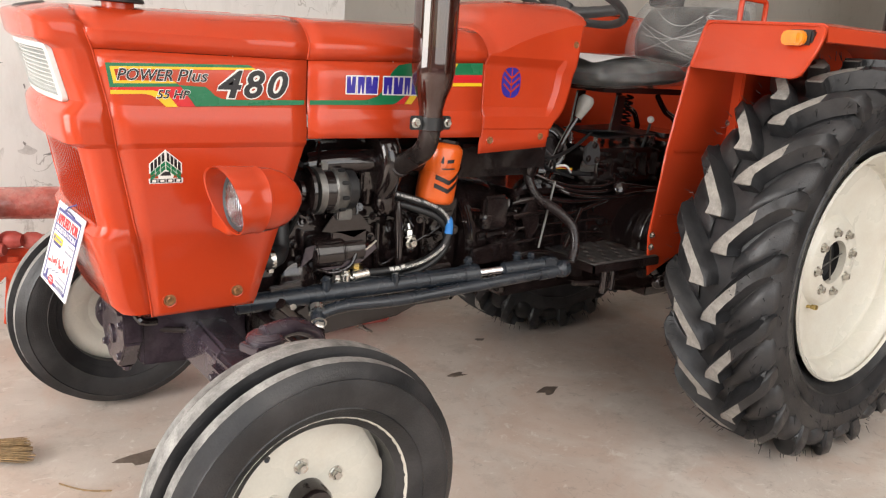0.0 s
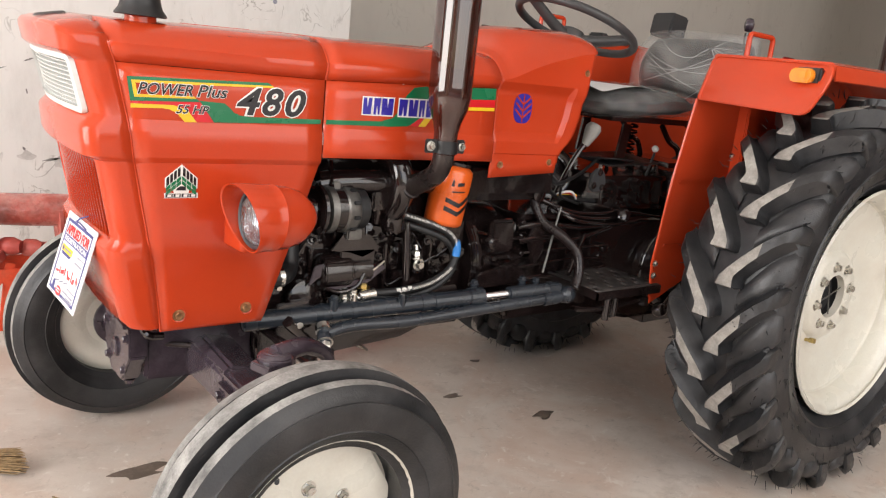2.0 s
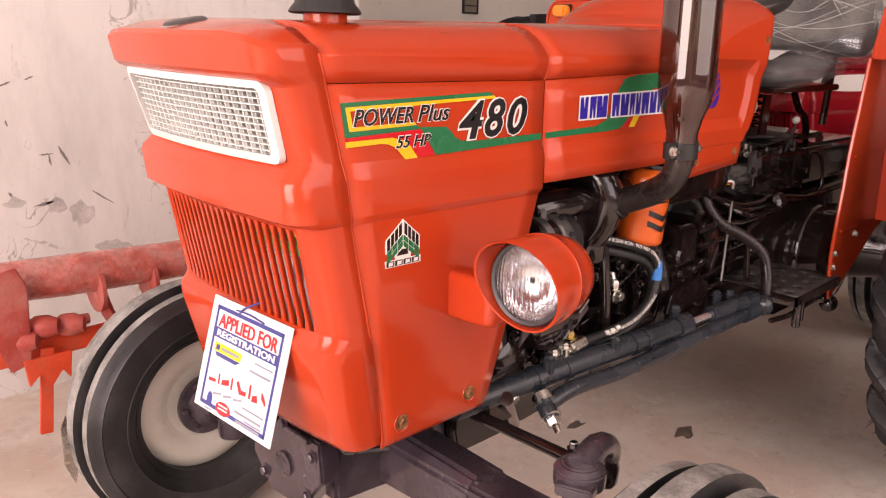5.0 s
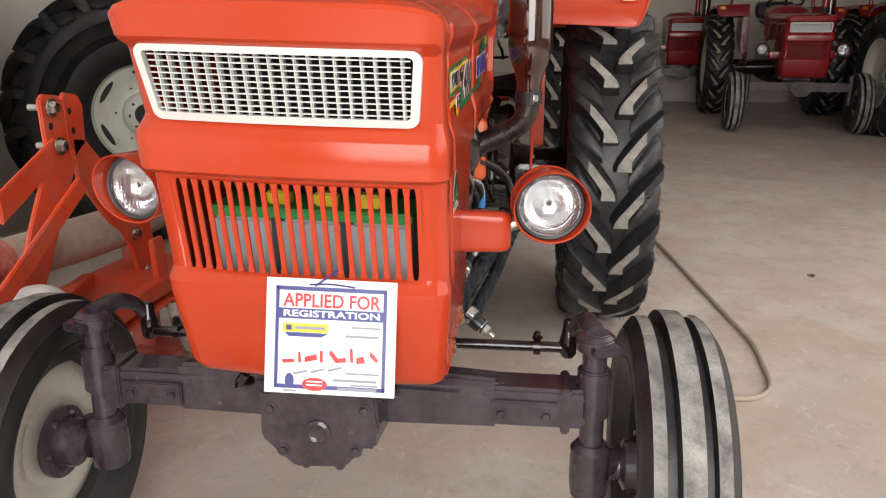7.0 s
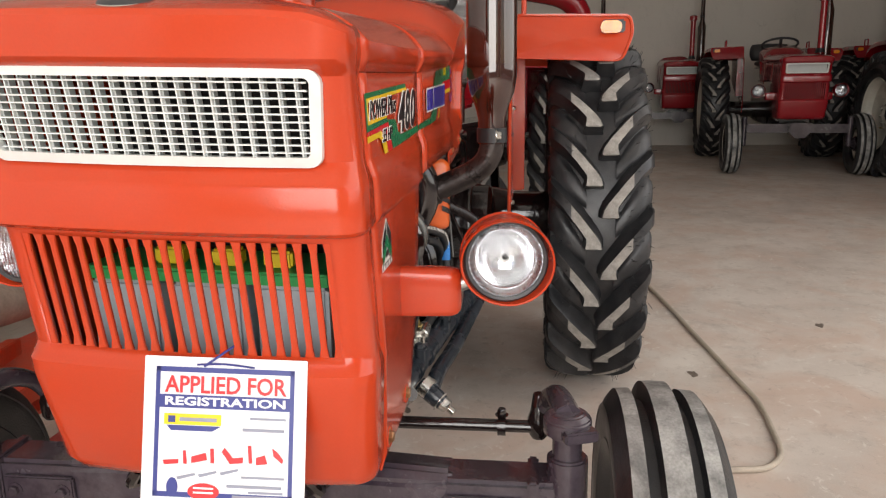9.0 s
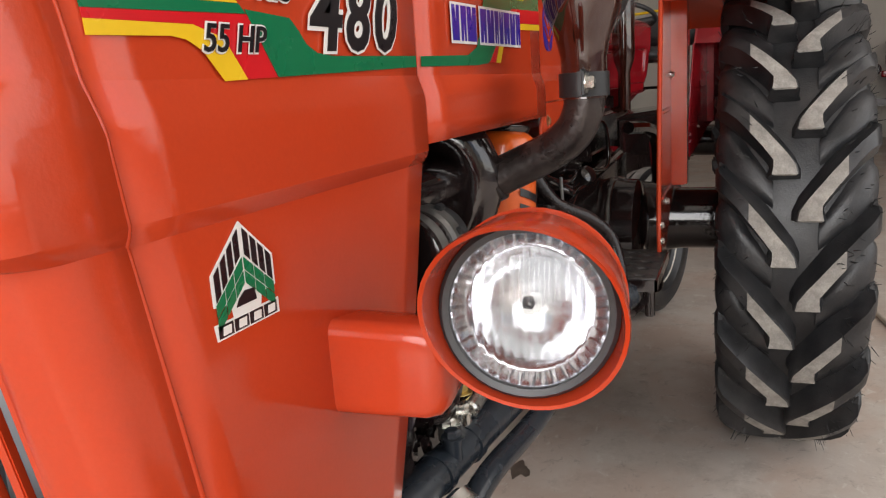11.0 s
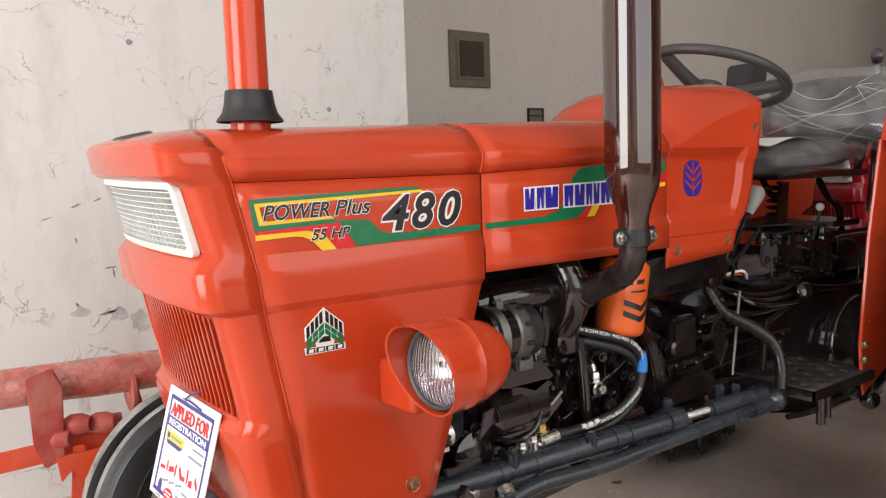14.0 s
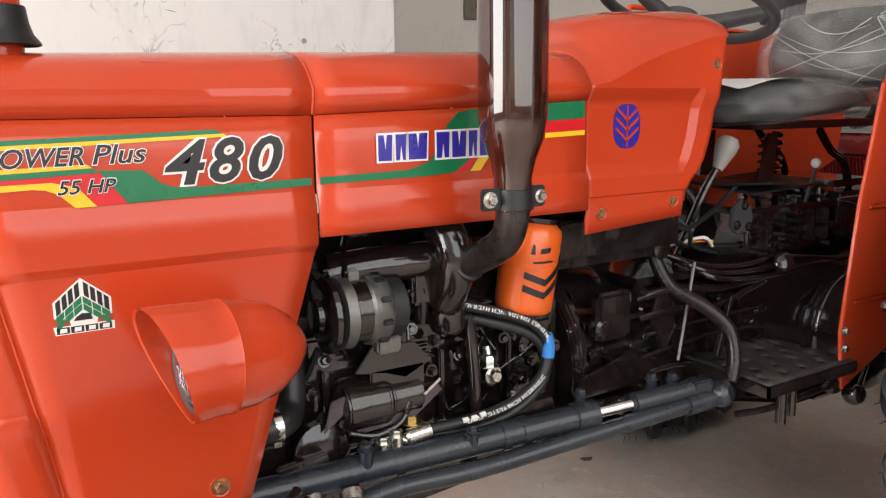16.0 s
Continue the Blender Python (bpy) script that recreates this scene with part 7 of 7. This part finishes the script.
# ---- things round about ----
def red_tractor(paint, m, name="tractor", label="", seat_film=False):
    """A plainer tractor of the same make, seen only far off or in part."""
    t = thing(name, label, "tractor", m, "row of parked tractors")
    for s in (-1, 1):
        rear_wheel(t, s, 2.045, 0.760 * s, 0.684, CREAM, hairs=False, lugs_as_parts=False)
        front_wheel(t, s, 0.034, 0.690 * s, 0.350, CREAM)
        lamp_parts(t, s, paint)
        fender(t, s, paint)
    shell("nose_cowl", nose_mesh(), paint, t)
    shell("hood", hood_piece(-0.2965, 0.777, 1.338, 1.366, hood_lead), paint, t)
    gp = panel_grid(seam_x, lambda z: lerp_table([(0.64, 0.088), (0.84, 0.150), (1.058, 0.2185), (1.07, 0.2185)], z)[0], ZS)
    gs = panel_grid(lambda z: 0.2225, lambda z: 0.777, [z for z in ZS if z > 1.06], 8)
    for q in (gp, gs):
        shell("side_panel", q, paint, t)
        shell("side_panel", q.flipped(), paint, t)
    shell("dash_cowl", cowl_mesh(), paint, t)
    o, i_ = rounded(0.2165, 0.2195, 1.1415, 1.2495, 0.016), rounded(0.199, 0.202, 1.157, 1.235, 0.005)
    rings = [[(grille_x(y, z) + dx, y, z) for y, z in pts] for pts, dx in ((o, 0.004), (o, -0.007), (i_, -0.009), (i_, 0.006))]
    part("grille_frame", G().loft(rings + [rings[0]], True, False), WHITE, t)
    part("grille_mesh", G().prism(i_, (-.318, 0, 0), (0, 1, 0), (0, 0, 1), (.01, 0, 0)), DIMWHITE, t)
    for k in range(22):
        y = -0.2115 + 0.423 * k / 21
        part("slot_bar", G().box((-.294, y, .95), (.012, .011, .18), (0, -11, 0)), paint, t)
    part("radiator", G().span((-0.02, -0.225, 0.66), (0.03, 0.225, 1.33)), DARK, t)
    part("decal", G().xz([(-.24, 1.165), (-.24, 1.225), (.20, 1.235), (.20, 1.15), (.0, 1.15)], -.2575, -.2565), D_WHITE, t)
    part("engine", G().span((0.1, -0.16, 0.47), (0.85, 0.16, 1.04)).span((.2, -.2, .6), (.7, .2, .9)), ENGINE, t, bevel=.02)
    part("transmission", G().span((0.85, -0.17, 0.5), (2.2, 0.17, 0.9)), ENGINE, t, bevel=.03)
    part("rear_axle", G().cyl((2.045, -.66, .655), (2.045, .66, .655), .11), ENGINE, t)
    part("axle_beam", G().span((-.09, -.54, .48), (.01, .54, .58)), AXLE, t, bevel=.01)
    for s in (-1, 1):
        part("king_pin", G().cyl((-.03, .56 * s, .33), (-.03, .56 * s, .66), .03).cyl((-.03, .56 * s, .35), (.01, .64 * s, .356), .03), AXLE, t)
    part("axle_bracket", G().prism([(-.128, .600), (-.135, .520), (-.062, .435), (.042, .430), (.108, .492), (.106, .595)], (-.225, 0, 0), (0, 1, 0), (0, 0, 1), (.3, 0, 0)), AXLE, t, bevel=.006)
    part("exhaust", G().lathe([(0.033, .95), (0.0335, 1.150), (0.054, 1.212), (0.0600, 1.27), (0.0600, 1.85), (0.034, 1.95), (0.03, 2.45)], (.527, -.362, 0), (0, 0, 1), 24).tube([(.527, -.362, .96), (.53, -.28, .93), (.53, -.15, .93)], .032, 10, 3), EXHAUST, t)
    part("exhaust_clamp", G().lathe([(.037, 0), (.037, .03)], (.527, -.362, 1.99), (0, 0, 1), 18, True).box((.58, -.362, 2.005), (.05, .01, .03)), BLACK, t)
    part("intake_pipe", G().lathe([(.036, 0), (.036, .55), (.055, .56), (.055, .62), (.001, .64)], (-.19, -.145, 1.35), (0, 0, 1), 20), paint, t)
    part("collar", G().lathe([(0.060, 0.009), (0.050, 0.022), (0.0415, 0.056), (0.036, 0.058)], (-0.190, -0.145, 1.35), (0, 0, 1), 24), BLACK, t)
    seat(t, seat_film)
    steering_wheel(t)
    return t


BIG = Matrix.Scale(1.06, 4)
far = red_tractor(RED, pose(8.58, -3.61, 0, 0, 0, -6) @ BIG, label="glossy dark red farm tractor facing the open floor in a row")
copy_thing(far, pose(11.0, -1.1, 0, 0, 0, -3))
tagged(copy_thing(far, pose(6.22, -5.27, 0, 0, 0, -2)), label="dark red farm tractor parked ahead of the row")
copy_thing(far, pose(11.7, -2.75, 0, 0, 0, -4))
copy_thing(far, pose(9.1, -5.75, 0, 0, 0, -5))
behind = tagged(copy_thing(far, pose(3.3, 0.5, 0, 0, 0, -16)), label="dark red farm tractor standing close behind the orange tractor")
behind.scale = (1, 1, 1)
turned = tagged(copy_thing(far, pose(6.66, 1.86, 0, 0, 0, 180)), label="dark red farm tractor with its rear to the wheel stack")
for ob in list(behind.children) + list(turned.children):
    if ob.name.startswith(("intake_pipe", "collar")) or (ob.parent == turned and ob.name.startswith("exhaust")):
        bpy.data.objects.remove(ob)
part("work_lamp", G().box((-.26, .55, 1.715), (.14, .17, .13), (0, 8, 10)), PLASTIC, behind, "grey plastic work lamp", bevel=.012)
part("lamp_post", G().tube([(-.2, .25, 1.25), (-.22, .45, 1.45), (-.25, .55, 1.66)], .012, 8, 3), BLACK, behind)
part("work_lamp", G().box((2.50, -.52, 1.595), (.09, .12, .10), (0, 0, 6)), PLASTIC, turned, "grey plastic work lamp", bevel=.010)
part("lamp_post", G().cyl((2.50, -.52, 1.40), (2.50, -.52, 1.56), .016), BLACK, turned)
orange2 = red_tractor(ORANGE, pose(11.2, -5.6, 0, 0, 0, 2), label="orange farm tractor behind the row of red tractors")

# loose wheel standing against the bay
lw = thing("spare_wheel", "loose tractor wheel with grey rim and black lugged tyre", "wheel", pose(2.93, 1.945, 0.776, 0, -2, -64) @ Matrix.Scale(1.12, 4))
g = big_tyre_ring()
g.lathe([(0.270, 0.050), (0.288, 0.084), (0.335, 0.114), (0.400, 0.116)], (0, 0, 0), (0, -1, 0), 60)
part("tyre", g, RUB_DARK, lw)
gg = G()
for side in (1, -1):
    for i in range(20):
        gl = lug_mesh(0.69, side, 2 * math.pi * (i + (.5 if side < 0 else 0)) / 20)
        k = len(gg.v)
        gg.v += gl.v
        gg.f += [tuple(j + k for j in q) for q in gl.f]
        gg.m += [0] * len(gl.f)
tagged(part("tread", gg, RUB_DARK, lw, smooth=40), kind="stuff")
rim = part("rim", rear_rim(), GREYRIM, lw, "grey painted rim")
rim.matrix_basis = Matrix.Scale(.75, 4)
part("centre_hole", G().lathe([(.079, -.005), (.001, -.006)], (0, 0, 0), (0, -1, 0), 24), DARK, rim)
for i in range(8):
    a = 2 * math.pi * i / 8
    part("bolt_hole", G().lathe([(.010, 0), (.001, .0005)], (math.cos(a) * .112, .0055, math.sin(a) * .112), (0, -1, 0), 10), DARK, rim)
for i in range(6):
    a = math.pi / 3 * i + radians(84)
    p = Vector((math.cos(a) * .303, .010, math.sin(a) * .303))
    q = Vector((-math.sin(a), 0, math.cos(a)))
    slot = [(math.cos(b) * .088, math.sin(b) * .019 - .10 * (math.cos(b) * .088) ** 2 / .19) for b in [2 * math.pi * k / 20 for k in range(20)]]
    part("rim_slot", G().prism(slot, p + Vector((0, -.007, 0)), q, Vector((math.cos(a), 0, math.sin(a))), (0, -.004, 0)), DARK, rim)
    e = a + .5
    part("rivet_hole", G().lathe([(.008, 0), (.001, .0005)], (math.cos(e) * .205, .029, math.sin(e) * .205), (0, -1, 0), 10), DARK, rim)
stackt = thing("tyre_stack", "black tractor tyre lying flat beneath the loose wheel", "tyre", pose(3.35, 2.2, 0.19, 90, 0, 0))
part("tyre", big_tyre_ring(0.60), RUB_DARK, stackt)

# rotary tiller lying beside the tractor: wrapped beam, mast, plates, links
rt = thing("rotary_tiller", "orange rotary tiller with plastic-wrapped beam lying by the wall", "implement")
part("main_beam", G().tube([(-1.05, 1.20, .66), (-.7, 1.19, .66), (-.36, 1.175, .655), (-.2, 1.165, .650), (.1, 1.15, .645), (.45, 1.14, .64)], [.058, .060, .059, .062, .060, .061], 20, 4), WRAP_RED, rt, "red beam wrapped in clear film", smooth=60)
part("cloth_roll", G().tube([(.45, 1.14, .635), (.75, 1.145, .600), (1.10, 1.15, .57), (1.40, 1.16, .55)], [.062, .075, .078, .07], 18, 4), CLOTH, rt, "beam end wrapped in beige cloth", smooth=60)
part("cross_bar", G().box((-.55, 1.115, .455), (1.35, .012, .062), (0, -1.5, 0)), DULL_ORANGE, rt, bevel=.003)
part("end_bracket", G().xz([(-.43, .70), (-.36, .72), (-.335, .66), (-.345, .44), (-.40, .42), (-.425, .50)], 1.075, 1.090), DUSTY_RED, rt, bevel=.004)
for x, z in ((-.30, .53), (-.23, .52), (-.36, .50)):
    part("gear_boss", G().lathe([(.020, -.04), (.032, -.02), (.034, .01), (.022, .04)], (x, 1.10, z), (.8, -.5, 0), 16, True), DUSTY_RED, rt)
part("boss_shaft", G().cyl((-.40, 1.12, .525), (-.17, 1.12, .520), .016), DUSTY_RED, rt)
part("support_leg", G().box((-.315, 1.09, .34), (.035, .012, .26), (0, 6, 0)), DULL_ORANGE, rt, bevel=.002)
part("hole_plate", G().xz([(-.37, .45), (-.24, .45), (-.25, .37), (-.27, .40), (-.30, .36), (-.33, .40), (-.36, .37)], 1.070, 1.082), DULL_ORANGE, rt, bevel=.002)
part("stand_foot", G().xz([(-.29, .21), (-.275, .25), (-.255, .20), (-.245, .10), (-.265, .02), (-.29, .09)], 1.088, 1.094), STEEL, rt, bevel=.001)
for k in range(5):
    x = -.13 + .16 * k
    part("blade", G().tube([(x, 1.13, .60), (x + .03, 1.12, .50), (x + .10, 1.10, .44), (x + .12, 1.06, .42)], [.020, .018, .014, .008], 6, 4), DUSTY_RED, rt)
    part("blade_flange", G().lathe([(.075, -.006), (.075, .006)], (x, 1.15, .60), (1, 0, 0), 18, True), DUSTY_RED, rt)
# A-frame mast towards the rear
part("mast_plate", G().xz([(.548, 1.092), (.568, 1.106), (.644, 1.096), (.662, 1.072), (.662, .954), (.668, .895), (.61, .875), (.552, .944)], 1.010, 1.024), DULL_ORANGE, rt, bevel=.004)
part("mast_plate", G().xz([(.750, 1.084), (.764, 1.095), (.838, 1.080), (.858, 1.048), (.848, .925), (.778, .885), (.752, .95)], 1.07, 1.084), DULL_ORANGE, rt, bevel=.004)
part("mast_leg", G().prism([(.575, .978), (.668, .895), (.36, .46), (.25, .46), (.405, .74), (.50, .882)], (0, .995, 0), (1, 0, 0), (0, 0, 1), (0, .014, 0)), DULL_ORANGE, rt, bevel=.003)
part("mast_leg", G().prism([(.572, .981), (.575, .902), (.30, .785), (.30, .87)], (0, .994, 0), (1, 0, 0), (0, 0, 1), (0, .012, 0)), DULL_ORANGE, rt, bevel=.003)
part("mast_leg", G().prism([(.778, .95), (.848, .935), (1.003, .784), (1.212, .562), (1.230, .365), (1.175, .345), (1.095, .377), (1.057, .506), (.915, .655), (.785, .811)], (0, 1.07, 0), (1, 0, 0), (0, 0, 1), (0, .016, 0)), DULL_ORANGE, rt, bevel=.003)
for x, y, z in ((.577, .995, .956), (.584, 1.010, 1.066), (1.068, 1.07, .556), (1.126, 1.07, .392)):
    part("pin_bolt", G().bolt((x, y - .012, z), (0, -1, 0), .019, .018).cyl((x, y - .014, z), (x, y + .06, z), .010), STEEL, rt)
for x, y, z in ((.584, 1.009, 1.012), (.778, 1.069, 1.035), (.786, 1.069, .972)):
    part("pin_hole", G().lathe([(.011, 0), (.001, .0006)], (x, y, z), (0, -1, 0), 14), DARK, rt)
part("mast_stay", G().box((.30, .93, .70), (.62, .014, .055), (0, -28, 0)), DULL_ORANGE, rt, bevel=.003)
part("deck", G().loft([[(.25, .80, .40), (1.35, .86, .36), (1.35, 1.20, .40), (.25, 1.22, .44)], [(.25, .80, .41), (1.35, .86, .37), (1.35, 1.20, .41), (.25, 1.22, .45)]]), DULL_ORANGE, rt)
part("deck_rail", G().box((.80, .86, .44), (1.1, .05, .05), (0, 3, 4)).box((.55, 1.0, .50), (.5, .04, .05), (0, 8, 20)), DULL_ORANGE, rt, bevel=.003)
part("link_plate", G().xz([(.83, .60), (.90, .60), (.93, .38), (.88, .34), (.84, .42)], .865, .885), DULL_ORANGE, rt, bevel=.004)
part("tine", G().tube([(.90, .86, .36), (.93, .85, .22), (1.0, .84, .10), (1.10, .84, .03)], [.022, .02, .016, .006], 8, 4), STEEL, rt)
part("skid", G().span((.2, 1.0, .0), (1.3, 1.18, .05)), DUSTY_RED, rt, bevel=.01)
for a, b in (((-1.0, 1.12, .0), (-.96, 1.2, .64)), ((.3, 1.1, .0), (.36, 1.2, .62)), ((1.2, 1.1, 0), (1.26, 1.2, .56))):
    part("rotor_leg", G().span(a, b), DUSTY_RED, rt, bevel=.004)
part("film_wad", G().ball((.32, .95, .55), .085, 12, .7), PAPER, rt)

# hand broom on the floor
br = thing("hand_broom", "bundle broom of dry straw bristles lying on concrete", "broom")
g = G()
rnd = random.Random(8)
for i in range(160):
    a, r = rnd.uniform(0, 6.28), math.sqrt(rnd.random())
    p = Vector((-.66, .56 + .012 * r * math.cos(a), .022 + .016 * r * math.sin(a)))
    e = Vector((-.372 + rnd.uniform(-.02, .015), .405 + .062 * r * math.cos(a), .034 + .030 * r * math.sin(a)))
    mid = p.lerp(e, .5) + Vector((0, 0, .003))
    g.tube([p, mid, e], [.0022, .0020, .0010], 4, 2)
tagged(part("bristles", g, STRAW, br, smooth=60), kind="stuff")
part("binding", G().lathe([(.030, -.006), (.031, .006)], (-.46, .452, .031), (.88, -.47, .02), 18, True), CLOTH, br)

# water hose on the floor
hose = solid("floor_hose", G().tube([(4.2, -1.02, .011), (3.066, -1.177, .011), (2.378, -1.252, .011), (1.862, -1.308, .011), (1.60, -1.335, .011), (1.366, -1.319, .011), (1.185, -1.295, .011), (1.086, -1.222, .011), (1.059, -1.10, .011), (1.02, -.98, .011), (.90, -.90, .011), (.7, -.86, .011)], .0105, 10, 6), HOSEM, "thin beige water hose lying in loops", "hose", smooth=60)
solid("floor_twig", G().tube([(-.32, .21, .004), (-.28, .15, .006), (-.24, .12, .004), (-.20, .10, .004)], .0025, 5, 3), STRAW, "dry twig lying on the concrete", "twig")

# floor stains: low uneven spots
rnd = random.Random(21)
for x, y, r in ((1.21, .318, .035), (1.444, .017, .045), (-.06, .25, .07), (1.9, -1.15, .03), (1.0, .55, .02), (2.6, -1.9, .03), (1.55, .6, .022)):
    pts = [(x + r * (1 + .35 * math.sin(3 * a + x * 9) + .2 * math.sin(7 * a)) * math.cos(a), y + .7 * r * (1 + .3 * math.sin(2 * a + y * 5)) * math.sin(a)) for a in [2 * math.pi * i / 28 for i in range(28)]]
    tagged(solid("floor_stain", G().prism(pts, (0, 0, .0002), (1, 0, 0), (0, 1, 0), (0, 0, .0012)), OIL, "dark oil spot soaked into concrete", "stain"), kind="structure")

# wall fittings
pb = thing("wall_panel", "olive grey recessed electrical panel on the plastered wall", "panel")
part("frame", G().span((2.556, 2.985, 1.850), (2.928, 3.001, 2.245)), PANELM, pb, bevel=.006)
part("inner_frame", G().span((2.612, 2.975, 1.903), (2.880, 2.990, 2.198)), PANELM, pb, bevel=.006)
part("door", G().span((2.638, 2.970, 1.925), (2.856, 2.978, 2.174)), PANELD, pb, "dark recessed panel door", bevel=.004)
so = thing("wall_socket", "small dark framed wall socket", "socket")
g = G()
for a, b in (((3.285, 1.60), (3.445, 1.612)), ((3.285, 1.704), (3.445, 1.716)), ((3.285, 1.60), (3.297, 1.716)), ((3.433, 1.60), (3.445, 1.716)), ((3.297, 1.655), (3.433, 1.662))):
    g.span((a[0], 2.985, a[1]), (b[0], 3.001, b[1]))
part("frame", g, DARK, so)
part("plate", G().span((3.297, 2.992, 1.612), (3.433, 3.0005, 1.704)), PANELM, so)
for x, z in ((1.046, 1.576), (.144, 1.832)):
    solid("wall_plug", G().lathe([(.012, 0), (.009, .004), (.001, .004)], (x, 1.9345, z), (0, -1, 0), 12), GREYINK, "dark plugged hole in the white wall", "plug", "structure")

# red blower duct standing further back
du = thing("blower_duct", "thick bent red steel duct of a farm machine", "machine")
part("duct", G().tube([(6.34, .98, .0), (6.34, .96, 1.3), (6.36, .90, 1.76), (6.47, .70, 2.04), (6.70, .24, 2.11), (7.0, -.4, 2.09), (7.15, -.85, 1.95), (7.2, -.95, 1.5), (7.2, -.95, .0)], .12, 22, 6), RED, du, smooth=60)
part("duct_flange", G().lathe([(.12, 0), (.12, .015)], (6.34, .98, .0), (0, 0, 1), 24, True), RED, du)
part("maker_bar", G().box((6.61, .14, 2.12), (.004, .13, .035), (0, 0, -27)), D_WHITE, du)
part("tie_pole", G().tube([(6.34, .9, 1.60), (7.2, -.9, 1.78)], .012, 8), D_YELLOW, du)

# scuffs and smudges on the white wall
rnd = random.Random(33)


def wall_mark(x0, z0, x1, z1, w, material, label):
    p, q = Vector((x0, z0)), Vector((x1, z1))
    d = (q - p).normalized()
    n = Vector((-d.y, d.x))
    k = 7
    up = [p.lerp(q, i / k) + n * w * (.25 + math.sin(math.pi * i / k)) * rnd.uniform(.5, 1.2) for i in range(k + 1)]
    dn = [p.lerp(q, i / k) - n * w * (.25 + math.sin(math.pi * i / k)) * rnd.uniform(.5, 1.2) for i in range(k, -1, -1)]
    solid("wall_mark", G().prism([(a.x, a.y) for a in up + dn], (0, 1.9349, 0), (1, 0, 0), (0, 0, 1), (0, -.0009, 0)), material, label, "scuff", "structure")


DARK_MARK, PALE_MARK = "dark scuff on the white plaster", "pale grey smudge on the white plaster"
for a in ((-.125, 1.165, -.085, 1.182, .003), (-.04, 1.187, -.008, 1.200, .003), (-.117, 1.045, -.113, 1.022, .004), (.052, .943, .088, .868, .006), (-.02, .912, .03, .915, .003), (.015, .91, .02, .87, .004), (-.135, .785, -.125, .765, .004), (-.055, .722, .02, .735, .005), (.16, .76, .24, .70, .003)):
    wall_mark(*a, SCUFF, DARK_MARK)
for a in ((-.16, .74, -.08, .742, .022), (-.01, .73, .06, .70, .030), (.07, .70, .16, .66, .045), (.15, .535, .30, .515, .022)):
    wall_mark(*a, SMUDGE, PALE_MARK)
for i in range(30):
    x, z, a, l = rnd.uniform(-1.6, 1.35), rnd.uniform(.25, 1.75), rnd.uniform(-.9, .9), rnd.uniform(.012, .05)
    wall_mark(x, z, x + l * math.cos(a), z + l * math.sin(a), rnd.uniform(.001, .0035), SCUFF if i % 3 else SMUDGE, DARK_MARK if i % 3 else PALE_MARK)
